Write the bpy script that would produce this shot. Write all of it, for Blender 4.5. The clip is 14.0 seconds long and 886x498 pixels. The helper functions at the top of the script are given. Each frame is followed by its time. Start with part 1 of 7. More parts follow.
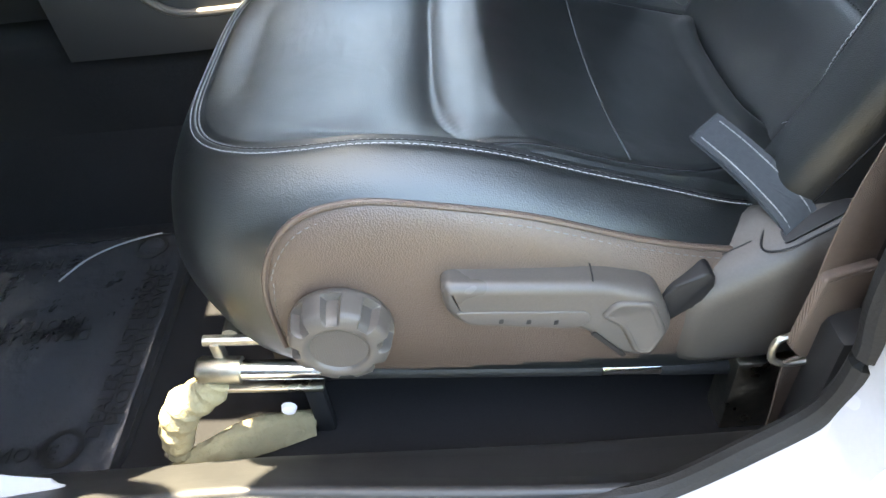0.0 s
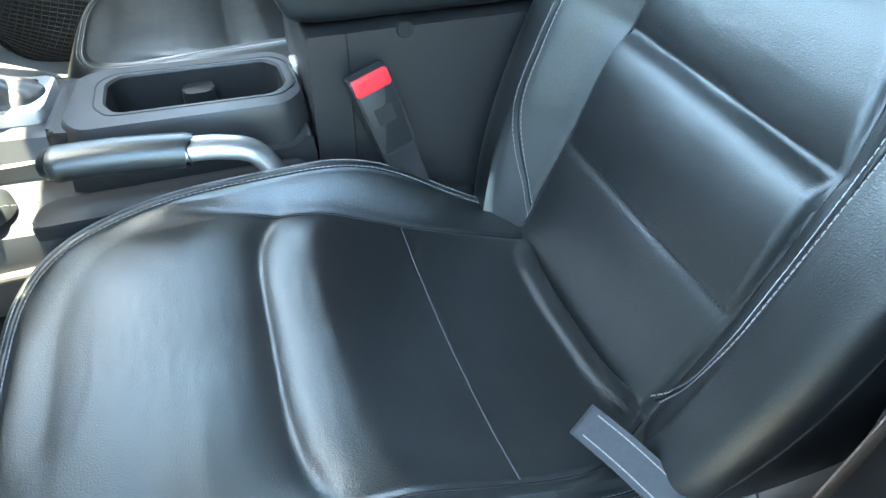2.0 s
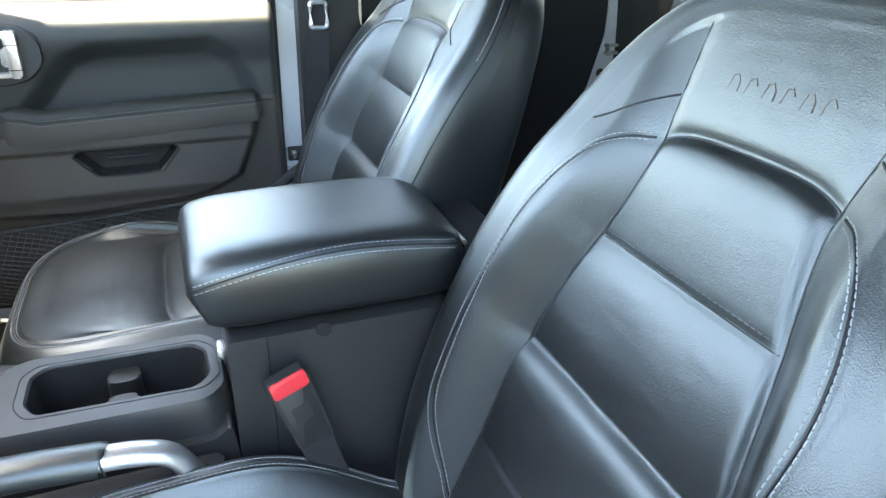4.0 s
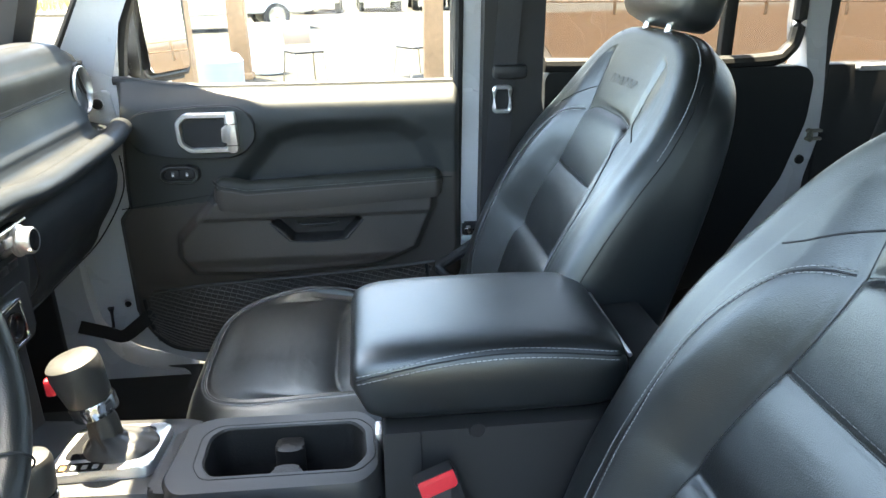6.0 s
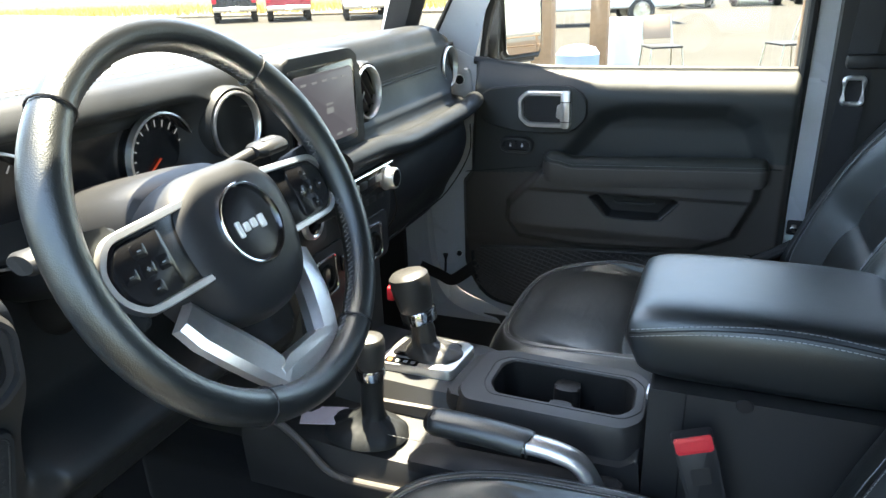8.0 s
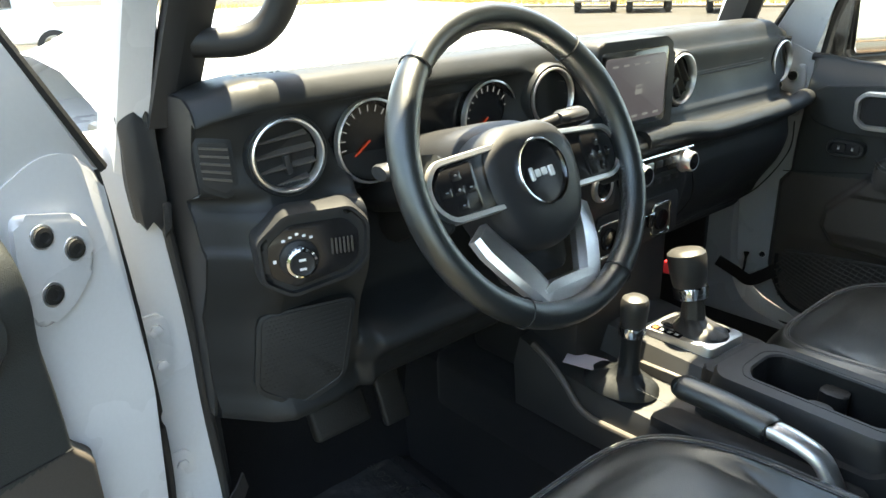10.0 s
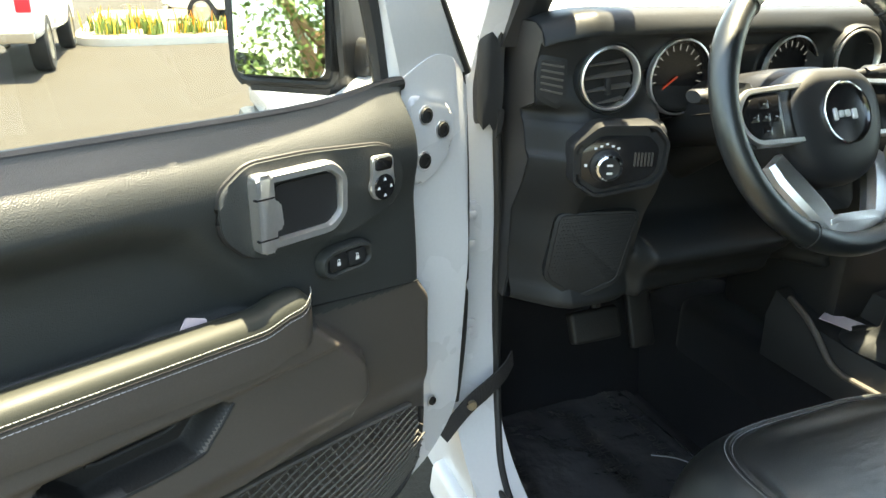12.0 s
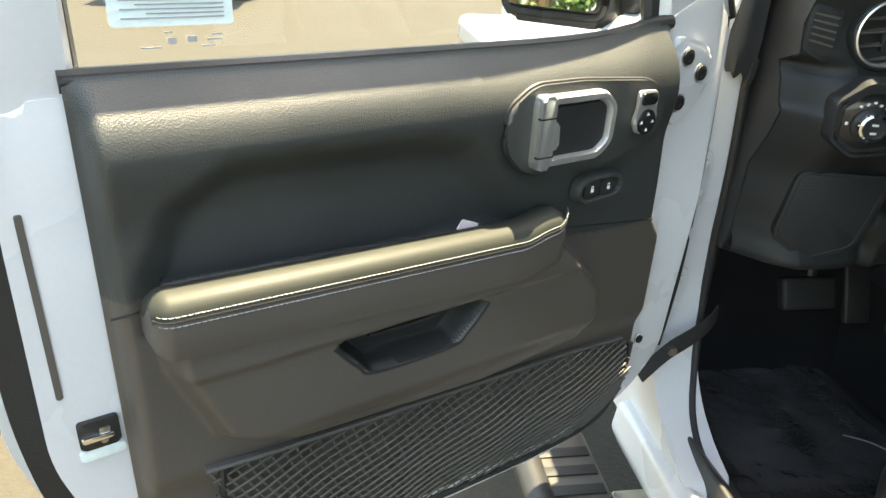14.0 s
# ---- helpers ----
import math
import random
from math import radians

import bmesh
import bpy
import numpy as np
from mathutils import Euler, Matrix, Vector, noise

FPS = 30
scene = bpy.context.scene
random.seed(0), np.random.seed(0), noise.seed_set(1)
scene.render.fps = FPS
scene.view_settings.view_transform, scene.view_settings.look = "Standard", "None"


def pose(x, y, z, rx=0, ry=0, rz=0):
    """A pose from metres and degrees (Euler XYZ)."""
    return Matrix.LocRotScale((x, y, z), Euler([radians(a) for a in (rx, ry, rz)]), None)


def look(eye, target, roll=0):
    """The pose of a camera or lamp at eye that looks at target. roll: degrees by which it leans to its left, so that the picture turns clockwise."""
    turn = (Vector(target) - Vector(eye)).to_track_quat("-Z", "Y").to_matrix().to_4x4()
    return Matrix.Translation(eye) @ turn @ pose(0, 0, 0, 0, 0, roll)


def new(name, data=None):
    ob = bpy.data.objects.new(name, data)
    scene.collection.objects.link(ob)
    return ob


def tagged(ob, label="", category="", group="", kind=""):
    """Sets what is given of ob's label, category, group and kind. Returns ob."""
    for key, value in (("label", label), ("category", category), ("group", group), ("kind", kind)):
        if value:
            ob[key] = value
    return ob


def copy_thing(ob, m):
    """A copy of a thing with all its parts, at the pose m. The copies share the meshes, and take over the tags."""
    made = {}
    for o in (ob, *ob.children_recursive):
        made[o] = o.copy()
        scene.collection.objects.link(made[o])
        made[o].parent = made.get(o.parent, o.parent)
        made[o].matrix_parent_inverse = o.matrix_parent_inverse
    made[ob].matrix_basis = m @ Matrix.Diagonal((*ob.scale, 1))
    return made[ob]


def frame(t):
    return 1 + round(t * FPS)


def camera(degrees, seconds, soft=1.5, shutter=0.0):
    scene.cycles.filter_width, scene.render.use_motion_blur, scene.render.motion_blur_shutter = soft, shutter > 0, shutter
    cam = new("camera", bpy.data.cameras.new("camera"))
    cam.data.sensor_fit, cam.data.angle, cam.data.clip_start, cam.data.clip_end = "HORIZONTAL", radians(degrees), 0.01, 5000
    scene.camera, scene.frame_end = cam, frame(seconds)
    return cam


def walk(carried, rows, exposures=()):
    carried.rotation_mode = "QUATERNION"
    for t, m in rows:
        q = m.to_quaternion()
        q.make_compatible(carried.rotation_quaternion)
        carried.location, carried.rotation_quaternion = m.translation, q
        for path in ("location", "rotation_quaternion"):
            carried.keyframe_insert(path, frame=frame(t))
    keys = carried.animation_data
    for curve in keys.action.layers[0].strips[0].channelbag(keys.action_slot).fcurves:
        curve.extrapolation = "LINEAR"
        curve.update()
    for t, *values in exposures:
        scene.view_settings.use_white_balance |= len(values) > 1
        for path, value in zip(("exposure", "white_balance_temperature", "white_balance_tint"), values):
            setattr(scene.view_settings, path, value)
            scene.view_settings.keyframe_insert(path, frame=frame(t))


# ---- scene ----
cam = camera(64.7, 14.0)
PATH = [
    (0, (-0.245, -1.012, 1.122), (-0.315, 0.446, -0.245), -6.6),
    (0.5, (-0.262, -0.935, 1.132), (-0.186, 0.484, -0.275), -5.1),
    (1, (-0.261, -0.884, 1.153), (-0.054, 0.547, -0.229), -3.7),
    (1.5, (-0.255, -0.838, 1.194), (0.09, 0.605, -0.148), -1.8),
    (2, (-0.254, -0.815, 1.241), (0.224, 0.662, -0.02), 0.0),
    (2.5, (-0.248, -0.798, 1.279), (0.324, 0.728, 0.119), 1.0),
    (3, (-0.223, -0.798, 1.318), (0.421, 0.776, 0.265), 1.7),
    (3.2, (-0.215, -0.797, 1.331), (0.449, 0.799, 0.325), 1.8),
    (5.3, (-0.169, -0.764, 1.431), (0.29, 1.04, 0.701), 0.3),
    (5.5, (-0.169, -0.761, 1.433), (0.222, 1.061, 0.707), -0.0),
    (6, (-0.172, -0.762, 1.435), (0.025, 1.092, 0.711), -0.6),
    (6.5, (-0.165, -0.762, 1.429), (-0.195, 1.103, 0.707), -1.5),
    (7, (-0.157, -0.767, 1.425), (-0.422, 1.08, 0.705), -2.1),
    (7.5, (-0.14, -0.798, 1.42), (-0.64, 1.002, 0.706), -2.4),
    (8, (-0.119, -0.865, 1.422), (-0.828, 0.864, 0.709), -2.2),
    (8.2, (-0.103, -0.89, 1.426), (-0.902, 0.8, 0.717), -2.2),
    (10.3, (0.022, -0.966, 1.421), (-1.477, 0.157, 0.72), -1.8),
    (10.5, (0.035, -0.974, 1.416), (-1.508, 0.089, 0.719), -1.7),
    (11, (0.068, -1.008, 1.405), (-1.561, -0.082, 0.707), -1.2),
    (11.5, (0.081, -1.065, 1.391), (-1.605, -0.257, 0.682), -0.4),
    (12, (0.109, -1.154, 1.377), (-1.616, -0.458, 0.643), 0.6),
    (12.5, (0.145, -1.218, 1.373), (-1.604, -0.632, 0.6), 1.6),
    (13, (0.151, -1.259, 1.371), (-1.612, -0.783, 0.555), 2.4),
    (13.5, (0.141, -1.282, 1.366), (-1.633, -0.911, 0.52), 2.8),
    (14, (0.137, -1.295, 1.36), (-1.641, -0.998, 0.494), 3.0),
]
EXPOSE = [(0.0, 4.35, 8000, 6), (0.8, 4.83, 7400, 3), (1.6, 4.83, 6800, -6), (3.2, 4.73, 7300, 3), (5.3, 4.30, 7600, 5), (6.5, 3.85, 7300, 5), (8.2, 3.35, 7100, 5), (10.3, 3.14, 8000, 1), (11.5, 3.10, 8300, 0), (12.7, 3.25, 8500, 1), (14.0, 3.05, 8800, 3)]
walk(cam, [(t, look(eye, target, roll)) for t, eye, target, roll in PATH], EXPOSE)

# ---- world, sun and exposure ----
SUN_AZ, SUN_EL = 131.0, 78.3      # degrees: azimuth of the sun from +x towards +y, and its height
world = bpy.data.worlds.new("sky")
scene.world = world
world.use_nodes = True
wn = world.node_tree.nodes
sky = wn.new("ShaderNodeTexSky")
sky.sky_type = "NISHITA"
sky.sun_disc = False
sky.sun_elevation = radians(SUN_EL)
sky.sun_rotation = radians(90 - SUN_AZ)
sky.air_density, sky.dust_density, sky.ozone_density = 1.0, 1.5, 1.0
wn["Background"].inputs[1].default_value = 0.14
world.node_tree.links.new(sky.outputs[0], wn["Background"].inputs[0])
sun = new("sun", bpy.data.lights.new("sun", "SUN"))
sun.data.energy, sun.data.angle, sun.data.color = 4.3, radians(0.53), (1.0, 0.93, 0.80)
ca, sa = math.cos(radians(SUN_AZ)), math.sin(radians(SUN_AZ))
ce, se = math.cos(radians(SUN_EL)), math.sin(radians(SUN_EL))
sun.matrix_world = look((-0.3 + 8 * ca * ce, 8 * sa * ce, 8 * se), (-0.3, 0, 0))

# ---- materials ----


def material(name, color, rough=0.5, metal=0.0, grain=0.0, size=400.0, vary=0.12, coat=0.0, spec=0.5, patch=6.0, kind="noise", rvary=0.1, sheen=0.0, coat_rough=0.05, crinkle=0.0):
    """A procedural surface: colour varied at two scales, roughness varied, fine relief of the given size (cells a metre)."""
    m = bpy.data.materials.new(name)
    m.use_nodes = True
    nt, b = m.node_tree, m.node_tree.nodes["Principled BSDF"]
    N, L = nt.nodes.new, nt.links.new
    tc = N("ShaderNodeTexCoord")
    big = N("ShaderNodeTexNoise")
    big.inputs["Scale"].default_value, big.inputs["Detail"].default_value = patch, 4
    fine = N("ShaderNodeTexNoise")
    fine.inputs["Scale"].default_value, fine.inputs["Detail"].default_value = size * 0.5, 3
    L(tc.outputs["Object"], big.inputs["Vector"])
    L(tc.outputs["Object"], fine.inputs["Vector"])
    add = N("ShaderNodeMath")
    add.operation = "ADD"
    L(big.outputs[0], add.inputs[0])
    L(fine.outputs[0], add.inputs[1])
    ramp = N("ShaderNodeMapRange")
    ramp.inputs[1].default_value, ramp.inputs[2].default_value = 0.6, 1.4
    ramp.inputs[3].default_value, ramp.inputs[4].default_value = 1 - vary, 1 + vary
    L(add.outputs[0], ramp.inputs[0])
    mul = N("ShaderNodeVectorMath")
    mul.operation = "SCALE"
    mul.inputs[0].default_value = color
    L(ramp.outputs[0], mul.inputs["Scale"])
    L(mul.outputs[0], b.inputs["Base Color"])
    rr = N("ShaderNodeMapRange")
    rr.inputs[1].default_value, rr.inputs[2].default_value = 0.3, 0.7
    rr.inputs[3].default_value, rr.inputs[4].default_value = max(rough - rvary, 0.02), min(rough + rvary, 1)
    L(big.outputs[0], rr.inputs[0])
    L(rr.outputs[0], b.inputs["Roughness"])
    b.inputs["Metallic"].default_value = metal
    b.inputs["Coat Weight"].default_value = coat
    b.inputs["Coat Roughness"].default_value = coat_rough
    b.inputs["Specular IOR Level"].default_value = spec
    if sheen:
        b.inputs["Sheen Weight"].default_value = sheen
    if grain:
        if kind == "cell":
            tex = N("ShaderNodeTexVoronoi")
            tex.inputs["Scale"].default_value = size
            out = tex.outputs["Distance"]
        elif kind == "weave":
            tex = N("ShaderNodeTexWave")
            tex.inputs["Scale"].default_value = size
            out = tex.outputs[1]
        else:
            tex = N("ShaderNodeTexNoise")
            tex.inputs["Scale"].default_value, tex.inputs["Detail"].default_value = size, 5
            out = tex.outputs[0]
        L(tc.outputs["Object"], tex.inputs["Vector"])
        bump = N("ShaderNodeBump")
        bump.inputs["Strength"].default_value, bump.inputs["Distance"].default_value = grain, 0.6 / size
        L(out, bump.inputs["Height"])
        L(bump.outputs[0], b.inputs["Normal"])
        if coat:
            L(bump.outputs[0], b.inputs["Coat Normal"])
        if crinkle:
            fold = N("ShaderNodeTexNoise")
            fold.inputs["Scale"].default_value, fold.inputs["Detail"].default_value, fold.inputs["Distortion"].default_value = 55, 6, 1.2
            L(tc.outputs["Object"], fold.inputs["Vector"])
            slow = N("ShaderNodeBump")
            slow.inputs["Strength"].default_value, slow.inputs["Distance"].default_value = crinkle, 0.004
            L(fold.outputs[0], slow.inputs["Height"])
            L(slow.outputs[0], bump.inputs["Normal"])
    return m


def glass(name, tint=(1, 1, 1), rough=0.0):
    m = bpy.data.materials.new(name)
    m.use_nodes = True
    nt = m.node_tree
    nt.nodes.clear()
    N, L = nt.nodes.new, nt.links.new
    out, mix, tr, gl, fr = N("ShaderNodeOutputMaterial"), N("ShaderNodeMixShader"), N("ShaderNodeBsdfTransparent"), N("ShaderNodeBsdfGlossy"), N("ShaderNodeLayerWeight")
    power, gain = N("ShaderNodeMath"), N("ShaderNodeMath")
    power.operation, power.inputs[1].default_value = "POWER", 5
    gain.operation, gain.inputs[1].default_value, gain.inputs[2].default_value = "MULTIPLY_ADD", 0.92, 0.035
    tr.inputs[0].default_value = (*tint, 1)
    gl.inputs["Roughness"].default_value = rough
    fr.inputs[0].default_value = 0.5
    L(fr.outputs["Facing"], power.inputs[0])
    L(power.outputs[0], gain.inputs[0])
    L(gain.outputs[0], mix.inputs[0])
    L(tr.outputs[0], mix.inputs[1])
    L(gl.outputs[0], mix.inputs[2])
    L(mix.outputs[0], out.inputs[0])
    return m


def lamp_material(name, color, strength):
    m = bpy.data.materials.new(name)
    m.use_nodes = True
    b = m.node_tree.nodes["Principled BSDF"]
    b.inputs["Base Color"].default_value = (0.01, 0.01, 0.01, 1)
    b.inputs["Emission Color"].default_value = (*color, 1)
    b.inputs["Emission Strength"].default_value = strength
    return m


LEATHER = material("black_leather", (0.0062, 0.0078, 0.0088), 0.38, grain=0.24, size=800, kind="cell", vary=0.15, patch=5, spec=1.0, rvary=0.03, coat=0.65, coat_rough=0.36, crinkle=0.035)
LEATHER.node_tree.nodes["Principled BSDF"].inputs["Specular Tint"].default_value = (0.94, 1.0, 0.98, 1)
# black leather with warm light from the ground painted into its colour
LEATHER_WARM = material("black_leather_warm_bounce", (0.092, 0.065, 0.051), 0.36, grain=0.45, size=700, kind="cell", vary=0.12, patch=9, spec=0.85, rvary=0.06)
VINYL = material("black_soft_vinyl", (0.0175, 0.0190, 0.0200), 0.50, grain=0.18, size=950, kind="cell", patch=7, spec=0.30)
DOOR_TRIM = material("black_door_trim", (0.031, 0.034, 0.033), 0.50, grain=0.40, size=700, kind="cell", patch=7, spec=0.5)
PLASTIC = material("dark_grained_plastic", (0.020, 0.0205, 0.0215), 0.48, grain=0.2, size=1200, patch=8, spec=0.38)
PLASTIC_GREY = material("charcoal_plastic", (0.085, 0.076, 0.068), 0.36, grain=0.15, size=1200, patch=8)
GLOSS = material("gloss_black", (0.012, 0.012, 0.013), 0.18, spec=0.5, rvary=0.05)
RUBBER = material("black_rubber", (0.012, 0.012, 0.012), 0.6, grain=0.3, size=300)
# knob leather made lighter, some of the sun's brightness put into its colour
KNOB = material("sun_lifted_leather", (0.045, 0.044, 0.042), 0.40, grain=0.25, size=900, kind="cell", vary=0.15, patch=20, spec=0.6)
CONSOLE = material("console_plastic", (0.030, 0.030, 0.030), 0.42, grain=0.15, size=1200, patch=8, spec=0.5)
ARM_PAD = material("black_armrest_skin", (0.026, 0.028, 0.023), 0.55, grain=0.15, size=900, kind="cell", patch=9, spec=0.30)
# hard trim plastic, part of its brown is painted bounce from the ground
LOWER_TRIM = material("grained_plastic_warm_bounce", (0.070, 0.061, 0.053), 0.46, grain=0.25, size=900, patch=6, spec=0.5)
CHROME = material("chrome", (0.80, 0.81, 0.82), 0.12, metal=1.0, vary=0.03, rvary=0.04)
SATIN = material("satin_silver", (0.84, 0.83, 0.82), 0.35, metal=0.95, vary=0.05, rvary=0.06)
STEEL = material("bare_steel", (0.42, 0.40, 0.34), 0.35, metal=1.0, grain=0.2, size=200, vary=0.25, patch=30)
PAINT = material("white_car_paint", (0.55, 0.56, 0.58), 0.28, coat=0.6, vary=0.03, patch=3, rvary=0.04)
HUB = material("black_airbag_skin", (0.020, 0.021, 0.023), 0.5, grain=0.15, size=900, spec=0.5)
CARPET = material("black_carpet", (0.014, 0.014, 0.015), 0.95, grain=1.0, size=900, vary=0.4, spec=0.1, sheen=0.1)
FOAM = material("yellowed_foam", (0.27, 0.235, 0.14), 0.9, grain=0.8, size=60, vary=0.25, patch=25)
NET = material("grey_black_net", (0.075, 0.07, 0.064), 0.6, vary=0.2)
FILM = material("clear_film_over_mat", (0.045, 0.046, 0.050), 0.14, grain=0.25, size=9, vary=0.2, spec=0.9)
WEB = material("grey_webbing", (0.075, 0.085, 0.095), 0.6, grain=0.7, size=500, kind="weave", vary=0.15)
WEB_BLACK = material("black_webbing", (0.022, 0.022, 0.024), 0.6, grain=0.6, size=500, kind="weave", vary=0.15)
# belt webbing, the warm light on it painted in as brown
WEB_LIT = material("webbing_warm_lit", (0.13, 0.095, 0.075), 0.5, grain=0.5, size=500, kind="weave", vary=0.2)
THREAD = material("light_grey_thread", (0.34, 0.345, 0.35), 0.6, vary=0.15)
THREAD_DIM = material("dim_thread", (0.16, 0.16, 0.16), 0.7, vary=0.15)
SEAM = material("dark_seam", (0.009, 0.009, 0.010), 0.6)
RED = material("red_button", (0.75, 0.03, 0.045), 0.35, vary=0.05)
MARK = material("white_print", (0.75, 0.75, 0.75), 0.5, vary=0.05)
MARK_GREY = material("grey_print", (0.30, 0.31, 0.32), 0.5, vary=0.05)
INK = material("black_print", (0.006, 0.006, 0.006), 0.5)
ORANGE = lamp_material("orange_lit_mark", (1.0, 0.25, 0.03), 0.8)
SCREEN = lamp_material("lit_grey_screen", (0.86, 0.80, 1.0), 0.013)
LIT_MARK = lamp_material("lit_white_mark", (0.9, 0.93, 1.0), 0.028)
LIT_NEEDLE = lamp_material("lit_red_needle", (1.0, 0.10, 0.03), 0.035)
MIRROR = material("mirror", (0.70, 0.74, 0.76), 0.01, metal=1.0, vary=0.0, rvary=0.005)
GLASS = glass("clear_glass", (0.97, 0.98, 0.97))
PRIVACY = glass("tinted_clear_glass", (0.62, 0.60, 0.58))
HEADLINER = material("black_headliner", (0.014, 0.014, 0.015), 0.9, grain=0.5, size=500)
LOT = material("sunlit_asphalt", (0.043, 0.039, 0.031), 0.9, grain=0.6, size=60, vary=0.14, patch=0.35, spec=0.2)
KERB = material("pale_kerb", (0.55, 0.52, 0.46), 0.85, grain=0.5, size=80, vary=0.15)
SOIL = material("dry_soil", (0.24, 0.19, 0.12), 0.95, grain=0.8, size=20, vary=0.3, patch=2)
WOOD = material("stained_wood", (0.32, 0.19, 0.10), 0.7, grain=0.4, size=30, vary=0.3, patch=3)
LEAF = material("green_leaf", (0.10, 0.16, 0.03), 0.5, vary=0.5, patch=3)
LEAF_DRY = material("yellow_grass", (0.32, 0.26, 0.07), 0.7, vary=0.4, patch=2)
PETAL = material("orange_petal", (0.75, 0.27, 0.03), 0.5, vary=0.3, patch=8)
PETAL_Y = material("yellow_petal", (0.8, 0.55, 0.05), 0.5, vary=0.3, patch=8)
STICKER = material("pale_window_label", (0.64, 0.73, 0.73), 0.5, vary=0.08)
PAPER = material("pinkish_paper", (0.62, 0.52, 0.56), 0.6, vary=0.05)
TYRE = material("tyre_rubber", (0.02, 0.02, 0.02), 0.8, grain=0.5, size=60)
DARKGLASS = material("tinted_glass", (0.012, 0.014, 0.016), 0.06, spec=0.6)
PUMPKIN = material("tan_mesh_fabric", (0.33, 0.24, 0.17), 0.8, grain=0.4, size=200)
BIN_WHITE = material("white_plastic_bin", (0.7, 0.71, 0.72), 0.5, vary=0.06)
BIN_BLUE = material("blue_grey_bag", (0.32, 0.40, 0.48), 0.5, vary=0.1)

# ---- mesh tools ----
V = Vector
ORIGIN = {}


def thing(name, at, label, category, group="", kind=""):
    e = new(name)
    e.empty_display_size = 0.05
    e.location = at
    ORIGIN[e.name] = V(at)
    return tagged(e, label, category, group, kind)


def part(name, bm, mat, parent=None, label="", smooth=True, angle=35):
    """Link a bmesh, given in world metres, as one mesh under a thing or a part."""
    base = ORIGIN.get(parent.name, V((0, 0, 0))) if parent else V((0, 0, 0))
    bm.transform(Matrix.Translation(-base))
    bmesh.ops.recalc_face_normals(bm, faces=bm.faces[:]) if len(bm.faces) < 60000 else None
    me = bpy.data.meshes.new(name)
    if smooth:
        lim = radians(angle)
        for f in bm.faces:
            f.smooth = True
        for e in bm.edges:
            if len(e.link_faces) == 2 and e.calc_face_angle(0) > lim:
                e.smooth = False
    bm.to_mesh(me)
    bm.free()
    me.materials.append(mat)
    ob = new(name, me)
    ob.parent = parent
    ORIGIN[ob.name] = base
    if label:
        ob["label"] = label
    return ob


def structure(name, bm, mat, label, category, smooth=True, angle=35):
    return tagged(part(name, bm, mat, None, label, smooth, angle), label, category, kind="structure")


def single(name, bm, mat, label, category, group="", kind="", at=(0, 0, 0)):
    """A thing of one mesh."""
    ob = part(name, bm, mat)
    return tagged(ob, label, category, group, kind)


def put(bm, m):
    bm.transform(m)
    if m.to_3x3().determinant() < 0:
        bmesh.ops.reverse_faces(bm, faces=bm.faces[:])
    return bm


def join(*bms):
    out = bms[0]
    for b in bms[1:]:
        me = bpy.data.meshes.new("tmp")
        b.to_mesh(me)
        b.free()
        out.from_mesh(me)
        bpy.data.meshes.remove(me)
    return out


def box(x0, x1, y0, y1, z0, z1, bevel=0.0, seg=2):
    bm = bmesh.new()
    bmesh.ops.create_cube(bm, size=1)
    put(bm, Matrix.Translation(((x0 + x1) / 2, (y0 + y1) / 2, (z0 + z1) / 2)) @ Matrix.Diagonal((x1 - x0, y1 - y0, z1 - z0, 1)))
    if bevel:
        bmesh.ops.bevel(bm, geom=bm.edges[:], offset=bevel, segments=seg, affect="EDGES", profile=0.5)
    return bm


def prism(poly, h0, h1, bevel=0.0, seg=2, m=None):
    """A flat outline in (a, b) raised from h0 to h1 along the third axis, edges rounded."""
    bm = bmesh.new()
    lo = [bm.verts.new((a, b, h0)) for a, b in poly]
    hi = [bm.verts.new((a, b, h1)) for a, b in poly]
    n = len(poly)
    bm.faces.new(lo[::-1])
    top = bm.faces.new(hi)
    for i in range(n):
        bm.faces.new((lo[i], lo[(i + 1) % n], hi[(i + 1) % n], hi[i]))
    if bevel:
        bmesh.ops.bevel(bm, geom=list(top.edges), offset=bevel, segments=seg, affect="EDGES", profile=0.5)
    return put(bm, m) if m else bm


def rounded(poly, r, seg=5):
    """The outline with its corners rounded by about r."""
    out, n = [], len(poly)
    for i in range(n):
        p, a, b = V(poly[i]), V(poly[i - 1]), V(poly[(i + 1) % n])
        d1, d2 = a - p, b - p
        k = min(r, d1.length * 0.48, d2.length * 0.48)
        p1, p2 = p + d1.normalized() * k, p + d2.normalized() * k
        for j in range(seg + 1):
            t = j / seg
            out.append(tuple(p1 * (1 - t) ** 2 + p * 2 * t * (1 - t) + p2 * t * t))
    return out


def rrect(a0, a1, b0, b1, r, seg=5):
    return rounded([(a0, b0), (a1, b0), (a1, b1), (a0, b1)], r, seg)


def spline(points, n=10, closed=False):
    """A smooth curve through the points."""
    pts = [V(p) for p in points]
    k, out = len(pts), []
    for i in range(k if closed else k - 1):
        p0 = pts[i - 1] if closed or i else pts[0]
        p1, p2 = pts[i], pts[(i + 1) % k]
        p3 = pts[(i + 2) % k] if closed or i + 2 < k else pts[-1]
        for j in range(n):
            t = j / n
            out.append(0.5 * ((2 * p1) + (p2 - p0) * t + (2 * p0 - 5 * p1 + 4 * p2 - p3) * t * t + (3 * p1 - p0 - 3 * p2 + p3) * t ** 3))
    if not closed:
        out.append(pts[-1])
    return out


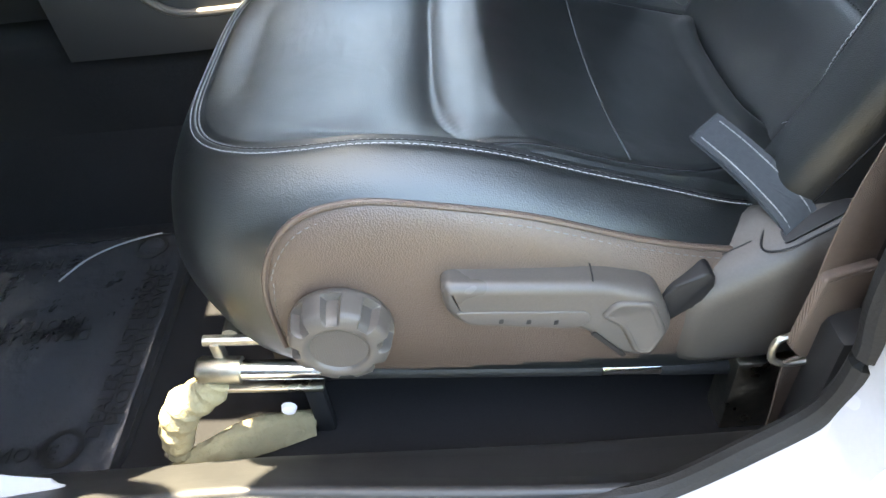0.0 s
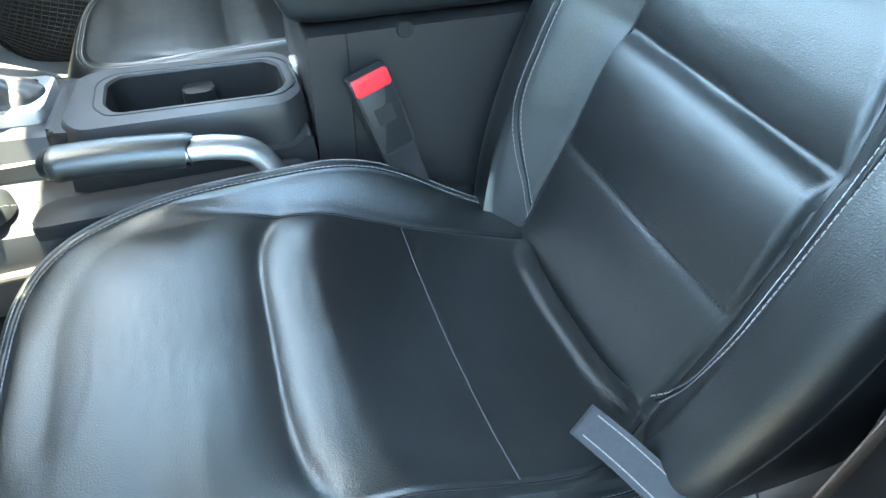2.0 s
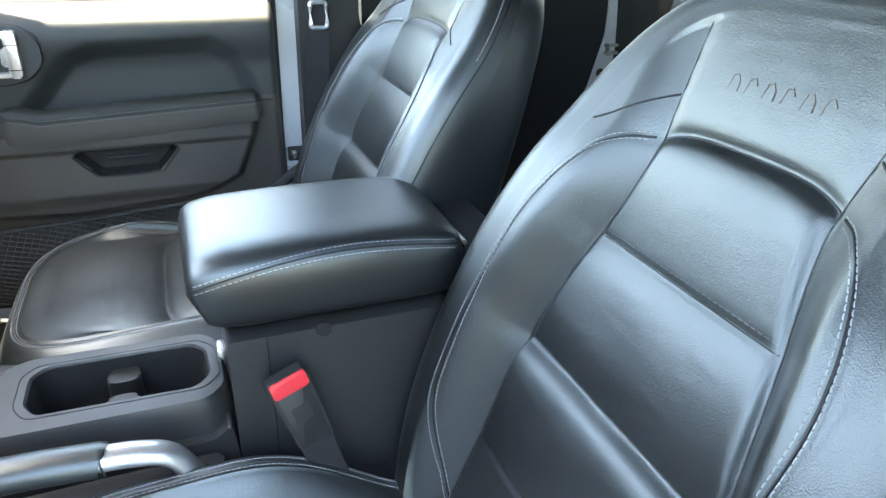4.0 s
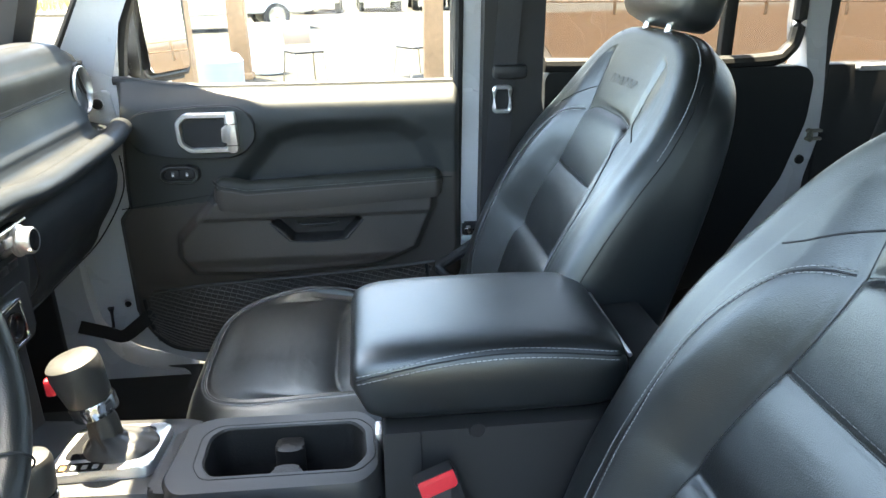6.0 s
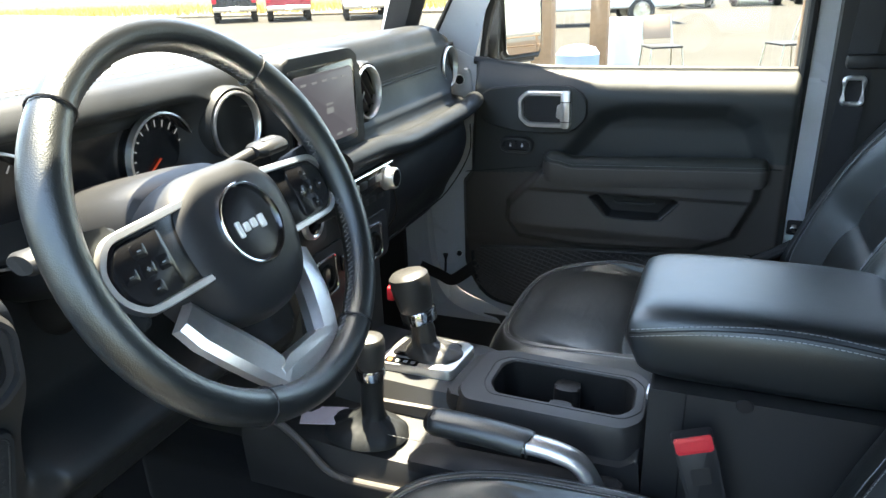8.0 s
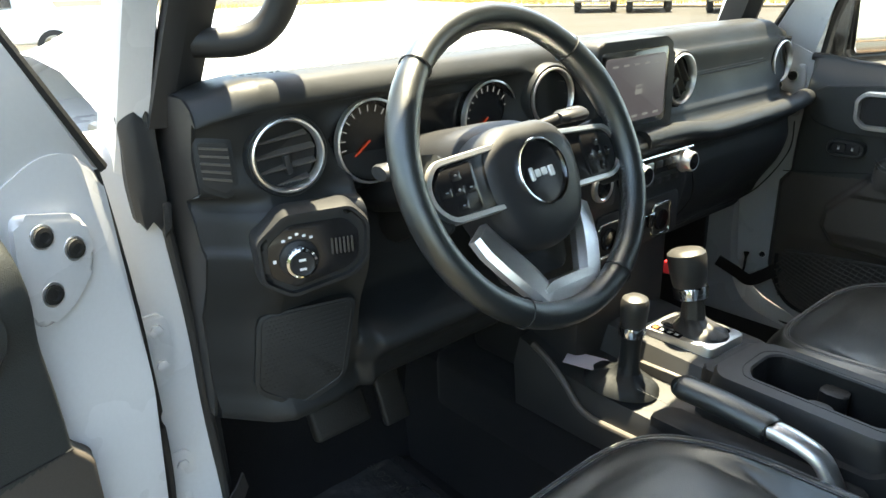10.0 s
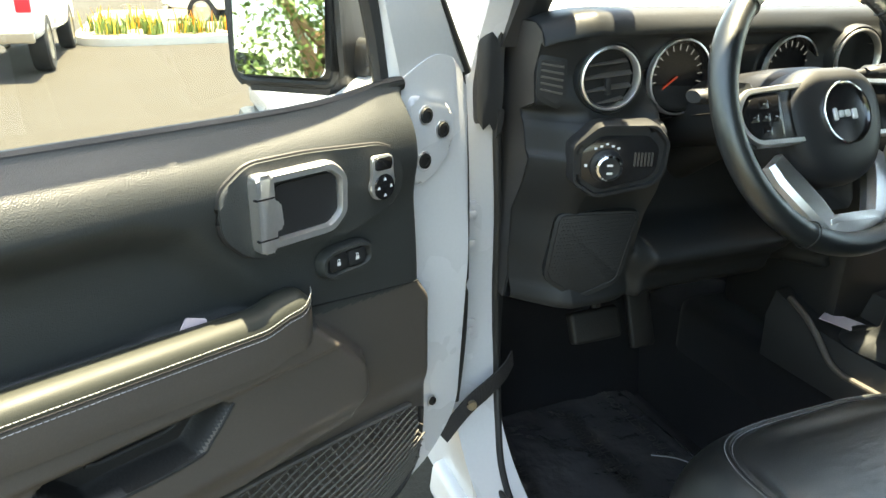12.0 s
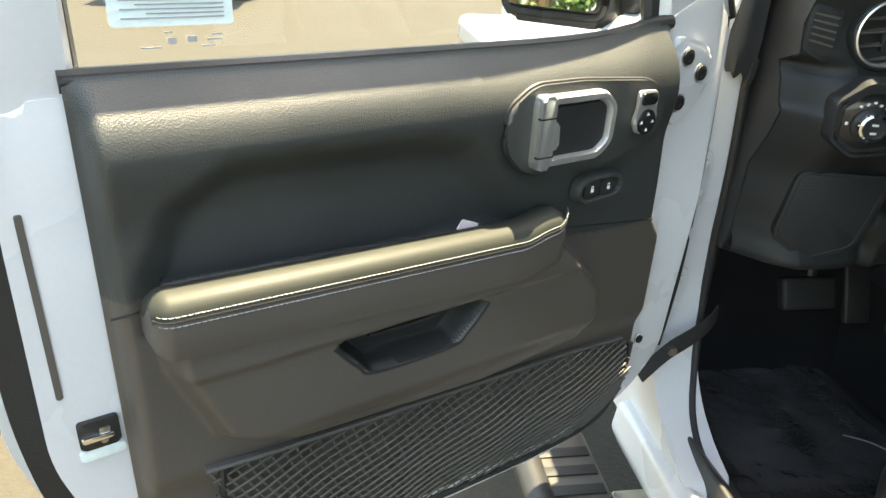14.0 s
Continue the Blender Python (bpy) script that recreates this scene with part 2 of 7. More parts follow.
def skin(rings, closed_ring=True, cap0=False, cap1=False, loop=False):
    bm = bmesh.new()
    rows = [[bm.verts.new(p) for p in ring] for ring in rings]
    n = len(rows[0])
    m = len(rows)
    for i in range(m if loop else m - 1):
        a, b = rows[i], rows[(i + 1) % m]
        for j in range(n if closed_ring else n - 1):
            bm.faces.new((a[j], a[(j + 1) % n], b[(j + 1) % n], b[j]))
    if cap0:
        bm.faces.new(rows[0][::-1])
    if cap1:
        bm.faces.new(rows[-1])
    return bm


def tube(points, r, seg=8, closed=False, flat=1.0, up=(0, 0, 1)):
    """A round (or flattened) rod along points; r is one radius or one for each point."""
    pts = [V(p) for p in points]
    rings, n = [], len(pts)
    side = None
    for i, p in enumerate(pts):
        t = (pts[(i + 1) % n] - pts[i - 1]) if closed else (pts[min(i + 1, n - 1)] - pts[max(i - 1, 0)])
        t = t.normalized() if t.length > 1e-9 else V((1, 0, 0))
        s = t.cross(V(up))
        if s.length < 1e-3:
            s = side or t.cross(V((1, 0, 0)))
        s.normalize()
        side = s
        w = s.cross(t)
        rad = r[i] if isinstance(r, (list, tuple)) else r
        rings.append([p + s * (rad * math.cos(q)) + w * (rad * flat * math.sin(q)) for q in (2 * math.pi * j / seg for j in range(seg))])
    return skin(rings, True, not closed, not closed, closed)


def ribbon(points, width, thick, across):
    """A strap along points; across: the direction of its width, one or one for each point."""
    pts = [V(p) for p in points]
    rings, n = [], len(pts)
    for i, p in enumerate(pts):
        t = (pts[min(i + 1, n - 1)] - pts[max(i - 1, 0)]).normalized()
        a = V(across[i]) if isinstance(across, list) else V(across)
        a = (a - t * a.dot(t)).normalized()
        u = t.cross(a)
        rings.append([p + a * (sx * width / 2) + u * (sy * thick / 2) for sx, sy in ((-1, -.6), (-.96, -1), (.96, -1), (1, -.6), (1, .6), (.96, 1), (-.96, 1), (-1, .6))])
    return skin(rings, True, True, True)


def lathe(profile, seg=40, m=None, open_end=False):
    """A turned shape; a profile that starts and ends off the axis closes on itself as a ring."""
    rings = [[V((r * math.cos(q), r * math.sin(q), h)) for q in (2 * math.pi * j / seg for j in range(seg))] for r, h in profile]
    hoop = profile[0][0] > 1e-6 and profile[-1][0] > 1e-6
    bm = skin(rings, True, not hoop and not open_end and profile[0][0] > 1e-6, False, hoop)
    return put(bm, m) if m else bm


def axes(at, x, y, z):
    """A placing with the given directions for the local axes."""
    m = Matrix((V(x), V(y), V(z))).transposed().to_4x4()
    m.translation = V(at)
    return m


def stitches(points, normals, length=0.0046, gap=0.0016, r=0.00055, lift=0.0004):
    """A row of thread stitches along points that lie on a surface."""
    bm = bmesh.new()
    pts = [V(p) for p in points]
    run, out, need, i = 0.0, [], 0.0, 0
    cum = [0.0]
    for a, b in zip(pts[:-1], pts[1:]):
        cum.append(cum[-1] + (b - a).length)

    def at(s):
        k = max(1, min(len(cum) - 1, int(np.searchsorted(cum, s))))
        f = (s - cum[k - 1]) / max(cum[k] - cum[k - 1], 1e-9)
        return pts[k - 1].lerp(pts[k], f), V(normals[k - 1]).lerp(V(normals[k]), f).normalized()
    s = gap
    while s + length < cum[-1]:
        (a, na), (b, nb) = at(s), at(s + length)
        d = (b - a).normalized()
        w = na.cross(d)
        vs = []
        for p, q, k in ((a, na, -0.3), ((a + b) / 2, na, 1.0), (b, nb, -0.3)):
            c = p + q * (lift + r * (0.6 if k > 0 else -0.6))
            vs.append([bm.verts.new(c + w * r), bm.verts.new(c + q * r * 0.9), bm.verts.new(c - w * r), bm.verts.new(c - q * r)])
        for u, v in zip(vs[:-1], vs[1:]):
            for j in range(4):
                bm.faces.new((u[j], u[(j + 1) % 4], v[(j + 1) % 4], v[j]))
        s += length + gap
    return bm


def curve(table):
    """A smooth function through (x, y) pairs."""
    xs, ys = [p[0] for p in table], [p[1] for p in table]

    def f(x):
        if x <= xs[0]:
            return ys[0]
        if x >= xs[-1]:
            return ys[-1]
        k = int(np.searchsorted(xs, x)) or 1
        x0, x1, y0, y1 = xs[k - 1], xs[k], ys[k - 1], ys[k]
        h = x1 - x0
        m0 = (y1 - ys[k - 2]) / (x1 - xs[k - 2]) if k > 1 else (y1 - y0) / h
        m1 = (ys[k + 1] - y0) / (xs[k + 1] - x0) if k + 1 < len(xs) else (y1 - y0) / h
        t = (x - x0) / h
        return (2 * t ** 3 - 3 * t * t + 1) * y0 + (t ** 3 - 2 * t * t + t) * h * m0 + (3 * t * t - 2 * t ** 3) * y1 + (t ** 3 - t * t) * h * m1
    return f


def smooth(a, b, x):
    t = min(max((x - a) / (b - a), 0), 1)
    return t * t * (3 - 2 * t)


def band(outline, width, h0, h1, m, bevel=.25, mid=None):
    """A flat frame of the given width inside a closed outline, raised from h0 to h1 with sloping edges."""
    pts = [V((a, b)) for a, b in outline]
    n = len(pts)
    area = sum(pts[i - 1].x * pts[i].y - pts[i].x * pts[i - 1].y for i in range(n))
    sg = 1 if area > 0 else -1

    def inset(d):
        out = []
        for i in range(n):
            t = (pts[(i + 1) % n] - pts[i - 1]).normalized()
            out.append(pts[i] + V((-t.y, t.x)) * (sg * d))
        return out
    lay = [(0, h0), (0, h1 - (h1 - h0) * .35), (width * bevel, h1), (width * (1 - bevel), h1), (width, h1 - (h1 - h0) * .45), (width, h0)]
    return skin([[m @ V((p.x, p.y, h)) for p in inset(d)] for d, h in lay], True, False, False, True)


def pillow(outline, h0, h1, r, m, seg=4, sink=0.0):
    """A plate of the given outline with a softly rounded upper edge; sink: depth of a dished middle."""
    pts = [V((a, b)) for a, b in outline]
    n = len(pts)
    area = sum(pts[i - 1].x * pts[i].y - pts[i].x * pts[i - 1].y for i in range(n))
    sg = 1 if area > 0 else -1
    nor = []
    for i in range(n):
        t = (pts[(i + 1) % n] - pts[i - 1]).normalized()
        nor.append(V((-t.y, t.x)) * sg)
    lay = [(0, h0), (0, h1 - r)] + [(r * (1 - math.cos(q)), h1 - r + r * math.sin(q)) for q in (math.pi / 2 * k / seg for k in range(1, seg + 1))]
    if sink:
        lay += [(r * 1.35, h1), (r * 1.6, h1 - sink * .6), (r * 1.9, h1 - sink)]
    return skin([[m @ V((p.x + k.x * d, p.y + k.y * d, h)) for p, k in zip(pts, nor)] for d, h in lay], True, False, True)


def edge_depth(poly, a, b):
    """How deep a point lies inside a convex outline, negative outside."""
    d, n, area = 1.0, len(poly), 0.0
    for i in range(n):
        area += poly[i - 1][0] * poly[i][1] - poly[i][0] * poly[i - 1][1]
    sg = 1 if area > 0 else -1
    for i in range(n):
        (x0, y0), (x1, y1) = poly[i], poly[(i + 1) % n]
        ex, ey = x1 - x0, y1 - y0
        d = min(d, sg * ((b - y0) * ex - (a - x0) * ey) / math.hypot(ex, ey))
    return d


def bars(rows, m, mat, parent, name="print_line", h=0.0006):
    """Small printed bars: rows of (a, b, width, height) on a plane."""
    for a, b, w, k in rows:
        part(name, prism([(a, b), (a + w, b), (a + w, b + k), (a, b + k)], 0, h, m=m), mat, parent, smooth=False)


def lettering(body, size, m, mat, parent, name="lettering", depth=0.0004):
    """Words as flat raised letters on a plane, centred."""
    cu = bpy.data.curves.new(name, "FONT")
    cu.body, cu.size, cu.extrude, cu.align_x, cu.align_y = body, size, depth, "CENTER", "CENTER"
    tmp = new("tmp_text", cu)
    me = bpy.data.meshes.new_from_object(tmp)
    bpy.data.objects.remove(tmp)
    bm = bmesh.new()
    bm.from_mesh(me)
    bpy.data.meshes.remove(me)
    put(bm, m)
    return part(name, bm, mat, parent, smooth=False)


# ---- seats ----
CUSH_CREST = curve([(-.52, .788), (-.48, .800), (-.42, .812), (-.3, .826), (-.2, .820), (-.1, .788), (0, .748), (.06, .735), (.12, .73)])
CUSH_PANEL = curve([(-.52, .785), (-.47, .800), (-.42, .809), (-.37, .812), (-.33, .8100), (-.31, .8070), (-.29, .8020), (-.278, .7975), (-.2695, .7935), (-.2655, .7922), (-.2610, .7950), (-.255, .7976), (-.248, .7996), (-.238, .8010),
                    (-.225, .8016), (-.210, .8004), (-.18, .789), (-.14, .772), (-.112, .762), (-.108, .760), (-.104, .760), (-.05, .747), (0, .741), (.012, .745), (.024, .745), (.034, .733), (.06, .722), (.12, .72)])
CUSH_PLAIN = curve([(-.52, .785), (-.47, .798), (-.42, .806), (-.3, .806), (-.2, .795), (-.1, .764), (0, .742), (.06, .728), (.12, .72)])
CUSH_EDGE = curve([(-.46, .205), (-.4, .196), (-.3, .182), (-.24, .172), (-.1, .153), (.03, .128), (.1, .11)])
RING_N = 260


def even(pts):
    """The closed outline with its points spread evenly along it."""
    q = pts + [pts[0]]
    cum = [0.0]
    for a, b in zip(q[:-1], q[1:]):
        cum.append(cum[-1] + math.hypot(b[0] - a[0], b[1] - a[1]))
    s = np.linspace(0, cum[-1], RING_N + 1)[:-1]
    return list(zip(np.interp(s, cum, [p[0] for p in q]).tolist(), np.interp(s, cum, [p[1] for p in q]).tolist()))


OUTER = [-1]


def crest(x, y):
    """Height of the stitched crest: lower on the side where one gets in."""
    return CUSH_CREST(x) + .022 * math.exp(-((x + .125) / .085) ** 2) * smooth(.0, .12, -y * OUTER[0]) - .026 * smooth(-.34, -.14, x) * smooth(.0, .12, y * OUTER[0])


def panel_edge(x, y):
    """Half width of the middle panel; on the entry side it runs close to the crest."""
    e = CUSH_EDGE(x)
    if y * OUTER[0] > 0:
        e = max(e, .187 - .07 * smooth(-.06, .1, x))
    return e


def oval(front, rear, half, n):
    """Plan outline of a cushion level: rounded square from front to rear."""
    cx, a = (front + rear) / 2, (rear - front) / 2
    pts = []
    for j in range(720):
        q = 2 * math.pi * j / 720
        c, s = math.cos(q), math.sin(q)
        pts.append((cx + a * math.copysign(abs(c) ** (2 / n), c), half * math.copysign(abs(s) ** (2 / n), s)))
    return even(pts)


def cushion_levels():
    """Rings of the seat cushion from the bottom up over the sides to the middle of the top."""
    low = lambda x: 0.605 - 0.113 * (x + 0.486)
    keys = [(-.470, .10, .215, 4.5, lambda x, y: low(x) + .004), (-.495, .10, .245, 4.5, lambda x, y: low(x) + .006), (-.506, .10, .258, 4.5, lambda x, y: low(x) + .03),
            (-.520, .10, .266, 4.4, lambda x, y: low(x) * .45 + crest(x, y) * .55 - .012), (-.516, .10, .259, 4.3, lambda x, y: crest(x, y) - .052),
            (-.506, .10, .243, 4.2, lambda x, y: crest(x, y) - .022), (-.492, .10, .222, 4.1, lambda x, y: crest(x, y) - .004),
            (-.484, .10, .210, 4.0, lambda x, y: crest(x, y)), (-.480, .10, .205, 4.0, lambda x, y: crest(x, y) - .003), (-.474, .10, .199, 4.0, lambda x, y: crest(x, y) - .001)]
    rings = []
    for f, r, h, n, z in keys:
        rings.append([(x, y, z(x, y)) for x, y in oval(f, r, h, n)])
    dense = [rings[0]]
    for i in range(len(rings) - 1):
        p0, p1, p2, p3 = rings[max(i - 1, 0)], rings[i], rings[i + 1], rings[min(i + 2, len(rings) - 1)]
        for k in range(1, 10):
            t = k / 9
            dense.append([tuple(0.5 * (2 * b + (c - a) * t + (2 * a - 5 * b + 4 * c - d) * t * t + (3 * b - a - 3 * c + d) * t ** 3) for a, b, c, d in zip(*q)) for q in zip(p0, p1, p2, p3)])
    last = rings[-1]
    cx, cy = -0.19, 0.0
    steps = 140
    for k in range(1, steps):
        s = 1 - k / steps
        ring = []
        for x0, y0, z0 in last:
            x, y = cx + (x0 - cx) * s, cy + (y0 - cy) * s
            w = (1 - smooth(0, 18, k)) * (1 - smooth(-.36, -.27, x0))
            ring.append((x, y, cushion_top(x, y) * (1 - w) + (crest(x, y) - .001) * w))
        dense.append(ring)
    return dense


def cushion_top(x, y):
    edge = panel_edge(x, y)
    k = smooth(edge - .002, max(edge + .03, .206), abs(y))
    s = smooth(edge - .040, edge, abs(y))
    bend = x - .030 * min(abs(y) / edge, 1) ** 5 * smooth(-.34, -.28, x)
    z = (CUSH_PANEL(bend) * (1 - s) + (CUSH_PLAIN(x) * .6 + CUSH_PANEL(bend) * .4) * s) * (1 - k) + crest(x, y) * k
    crease = math.exp(-((abs(y) - edge) / .0035) ** 2) * .0022 * smooth(-.37, -.30, x)
    hollow = -.005 * (1 - smooth(0, .15, abs(y)))
    return z - crease + hollow + .0007 * noise.noise((x * 18, y * 18, 1.7)) + .00025 * noise.noise((x * 90, y * 35, 5)) + .0004 * max(noise.noise((x * 150 + 4 * noise.noise((x * 25, y * 14, 8)), y * 22, 2.4)), 0) * smooth(-.44, -.38, x) * (1 - smooth(-.30, -.27, x))


BACK_TILT = radians(24.2)
BACK_U, BACK_W = V((math.sin(BACK_TILT), 0, math.cos(BACK_TILT))), V((-math.cos(BACK_TILT), 0, math.sin(BACK_TILT)))
BACK_BASE = V((.0365, 0, .74))
BACK_WIDE = curve([(-.08, .90), (.05, .98), (.15, 1.02), (.3, 1.03), (.4, 1.02), (.48, .995), (.56, .965), (.63, .92), (.68, .87)])
BACK_BOLSTER = curve([(-.08, .02), (.05, .045), (.2, .056), (.32, .054), (.42, .040), (.5, .020), (.6, .004), (.7, -.004)])
BACK_PANEL = curve([(-.08, .0), (.06, .003), (.113, .001), (.118, -.001), (.123, .001), (.16, .007), (.195, .010), (.222, .0095), (.236, .006), (.245, .000), (.251, -.004), (.258, -.001), (.275, .003), (.30, .006), (.35, .006), (.384, .001), (.389, -.001), (.394, .001),
                    (.44, .005), (.485, .006), (.503, .003), (.512, -.005), (.520, -.002), (.535, .000), (.58, .001), (.64, .000), (.68, -.004)])


BACK_EDGE = curve([(-.08, .138), (.1, .148), (.25, .147), (.32, .136), (.38, .122), (.44, .107), (.49, .100), (.54, .105), (.60, .112), (.68, .117)])


def back_point(h, v, w):
    return BACK_BASE + BACK_U * v + BACK_W * w + V((0, h, 0))


def back_front(h, v):
    c = BACK_EDGE(v)
    k = smooth(c - .002, c + .055, abs(h))
    bow = .014 * min(abs(h) / c, 1.1) ** 4 * smooth(.42, .49, v) * (1 - smooth(.53, .60, v))
    w = BACK_PANEL(v + bow) * (1 - .8 * smooth(c - .012, c + .002, abs(h))) * (1 - k) + BACK_BOLSTER(v) * k
    crease = math.exp(-((abs(h) - c) / (.004 + .003 * smooth(.4, .5, v))) ** 2) * (.0045 - .0015 * smooth(.4, .5, v)) * (1 - smooth(.62, .66, v))
    return w - crease + .0008 * noise.noise((h * 16, v * 16, 9.1)) + .0002 * noise.noise((h * 40, v * 110, 3))


def back_oval(v0, v1, half, n):
    c, a = (v0 + v1) / 2, (v1 - v0) / 2
    pts = []
    for j in range(720):
        q = 2 * math.pi * j / 720
        u, s = math.cos(q), math.sin(q)
        v = c + a * math.copysign(abs(u) ** (2 / n), u)
        pts.append((half * math.copysign(abs(s) ** (2 / n), s) * BACK_WIDE(v), v))
    return even(pts)


def back_levels():
    thick = lambda v: .150 - .050 * smooth(.0, .6, v)
    keys = [(-.12, .62, .20, 4.0, lambda h, v: -thick(v)), (-.13, .64, .245, 4.0, lambda h, v: -thick(v) + .006), (-.135, .655, .258, 4.0, lambda h, v: -thick(v) * .72),
            (-.138, .665, .263, 4.0, lambda h, v: -thick(v) * .35 + BACK_BOLSTER(v) * .2), (-.138, .665, .263, 4.0, lambda h, v: BACK_BOLSTER(v) - .044), (-.137, .662, .257, 4.0, lambda h, v: BACK_BOLSTER(v) - .018),
            (-.134, .655, .246, 4.0, lambda h, v: BACK_BOLSTER(v) - .004), (-.132, .646, .230, 4.0, lambda h, v: BACK_BOLSTER(v)), (-.13, .637, .214, 4.0, lambda h, v: BACK_BOLSTER(v) - .0002), (-.13, .628, .200, 4.0, lambda h, v: BACK_BOLSTER(v) - .0005)]
    rings = [[(h, v, w(h, v)) for h, v in back_oval(a, b, c, n)] for a, b, c, n, w in keys]
    dense = [rings[0]]
    for i in range(len(rings) - 1):
        p0, p1, p2, p3 = rings[max(i - 1, 0)], rings[i], rings[i + 1], rings[min(i + 2, len(rings) - 1)]
        for k in range(1, 4):
            t = k / 3
            dense.append([tuple(0.5 * (2 * b + (c - a) * t + (2 * a - 5 * b + 4 * c - d) * t * t + (3 * b - a - 3 * c + d) * t ** 3) for a, b, c, d in zip(*q)) for q in zip(p0, p1, p2, p3)])
    last, steps = rings[-1], 100
    for k in range(1, steps):
        s = 1 - k / steps
        dense.append([(h * s, .29 + (v - .29) * s, back_front(h * s, .29 + (v - .29) * s)) for h, v, w in last])
    return [[back_point(*p) for p in ring] for ring in dense]


def ring_seam(levels, i, j0, j1, up):
    """Points of ring i between two of its corners, with rough outward normals."""
    n = len(levels[i])
    idx = [j % n for j in range(j0, j1 + 1)]
    pts, nor = [], []
    for j in idx:
        p = V(levels[i][j])
        t = V(levels[i][(j + 1) % n]) - V(levels[i][j - 1])
        r = V(levels[i + 1][j]) - V(levels[i - 1][j])
        nn = t.cross(r).normalized()
        if nn.dot(V(up)) < 0:
            nn = -nn
        pts.append(p)
        nor.append(nn)
    return pts, nor


def shifted(pts, d):
    return [V(p) + d for p in pts]


def seat(name, yc, dz, label, side, cx=0.0, bx=0.0):
    """A front seat centred on yc; side -1: its controls face the driver's door, +1: the other door."""
    s = thing(name, (-.2, yc, 0.46), label, "car seat", "front seats")
    OUTER[0] = side
    off = V((cx, yc, dz))
    lv = cushion_levels()
    lv = [[V(p) + off for p in ring] for ring in lv]
    bm = skin(lv, True, True, True)
    cushion = part("cushion", bm, LEATHER, s, "black leather seat cushion", angle=60)
    # the flank below the piping: warm bounce off the lot painted into the leather
    cushion.data.materials.append(LEATHER_WARM)
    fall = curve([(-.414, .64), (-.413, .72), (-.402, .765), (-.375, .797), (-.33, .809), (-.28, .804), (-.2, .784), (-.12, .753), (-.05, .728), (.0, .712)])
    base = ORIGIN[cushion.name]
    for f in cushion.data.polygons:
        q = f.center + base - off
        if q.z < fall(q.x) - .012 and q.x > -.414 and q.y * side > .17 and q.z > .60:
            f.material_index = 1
    N = RING_N
    # the crest is ring 63 of the dense set: twin stitch rows beside a tucked seam
    a, b = int(N * .055), int(N * .945)
    for ring, nm in ((60, "stitching"), (72, "stitching")):
        pts, nor = ring_seam(lv, ring, a, b, (0, 0, 1))
        part(nm, stitches([p + n * .0006 for p, n in zip(pts, nor)], nor), THREAD, cushion, "light grey thread")
    pts, nor = ring_seam(lv, 69, a, b, (0, 0, 1))
    part("seam", tube(shifted(pts, V((0, 0, .0002))), .0012, 6), SEAM, cushion)
    for x0 in (-.108,):
        pts = []
        for y in np.linspace(-panel_edge(x0, -1) + .004, panel_edge(x0, 1) - .004, 40):
            x1 = x0 + .004 * min(abs(y) / panel_edge(x0, y), 1) ** 3 * (1 if y * OUTER[0] > 0 else .2)
            pts.append(V((x1, y, cushion_top(x1, y) + .0001)) + off)
        part("seam", tube(pts, .0009, 6), WEB, cushion)
    for sg in (-1, 1):
        pts = []
        for x in np.linspace(-.33 if sg != side else -.27, .03, 50):
            e = panel_edge(x, sg)
            pts.append(V((x, sg * e, cushion_top(x, sg * e) + .0001)) + off)
        part("seam", tube(pts, .0009, 6), SEAM, cushion)
    # side arch: piping and stitched seam on each flank
    arch = spline([(-.414, .655), (-.413, .72), (-.402, .765), (-.375, .797), (-.33, .809), (-.28, .804), (-.2, .784), (-.12, .753), (-.05, .728), (.0, .712)], 8)
    for sg in (-1, 1):
        pts = []
        for q in arch:
            x, z = q[0], q[1] - .012
            prof = []
            for ring in lv[12:66]:
                near = sorted((abs(p.x - x - cx), p.z - dz, p.y - yc) for p in ring if (p.y - yc) * sg > .12)[:2]
                prof.append((sum(n[1] for n in near) / 2, sum(n[2] for n in near) / 2))
            prof.sort()
            y = float(np.interp(z, [p[0] for p in prof], [p[1] for p in prof]))
            pts.append(V((x + cx, yc + y + sg * .0015, z + dz)))
        for _ in range(24):
            pts = [pts[0]] + [V((b.x, (a.y + b.y * 2 + c.y) / 4, b.z)) for a, b, c in zip(pts, pts[1:], pts[2:])] + [pts[-1]]
        # entry-side piping carries the same painted bounce
        part("piping", tube(pts, .0028, 8), LEATHER_WARM if sg == side else LEATHER, cushion, "raised leather piping")
        low = [p + V((.006 if p.z - dz < .74 else .003, sg * .003, -.009)) for p in pts]
        part("stitching", stitches(low, [V((0, sg, .3))] * len(low), .0045, .003), THREAD_DIM, cushion)
    # backrest
    off = V((bx, yc, dz))
    bl = [[p + off for p in ring] for ring in back_levels()]
    back = part("backrest", skin(bl, True, True, True), LEATHER, s, "black leather backrest with side bolsters", angle=60)
    tip = lambda h, v, up=.0004: back_point(h, v, back_front(h, v) + up) + off
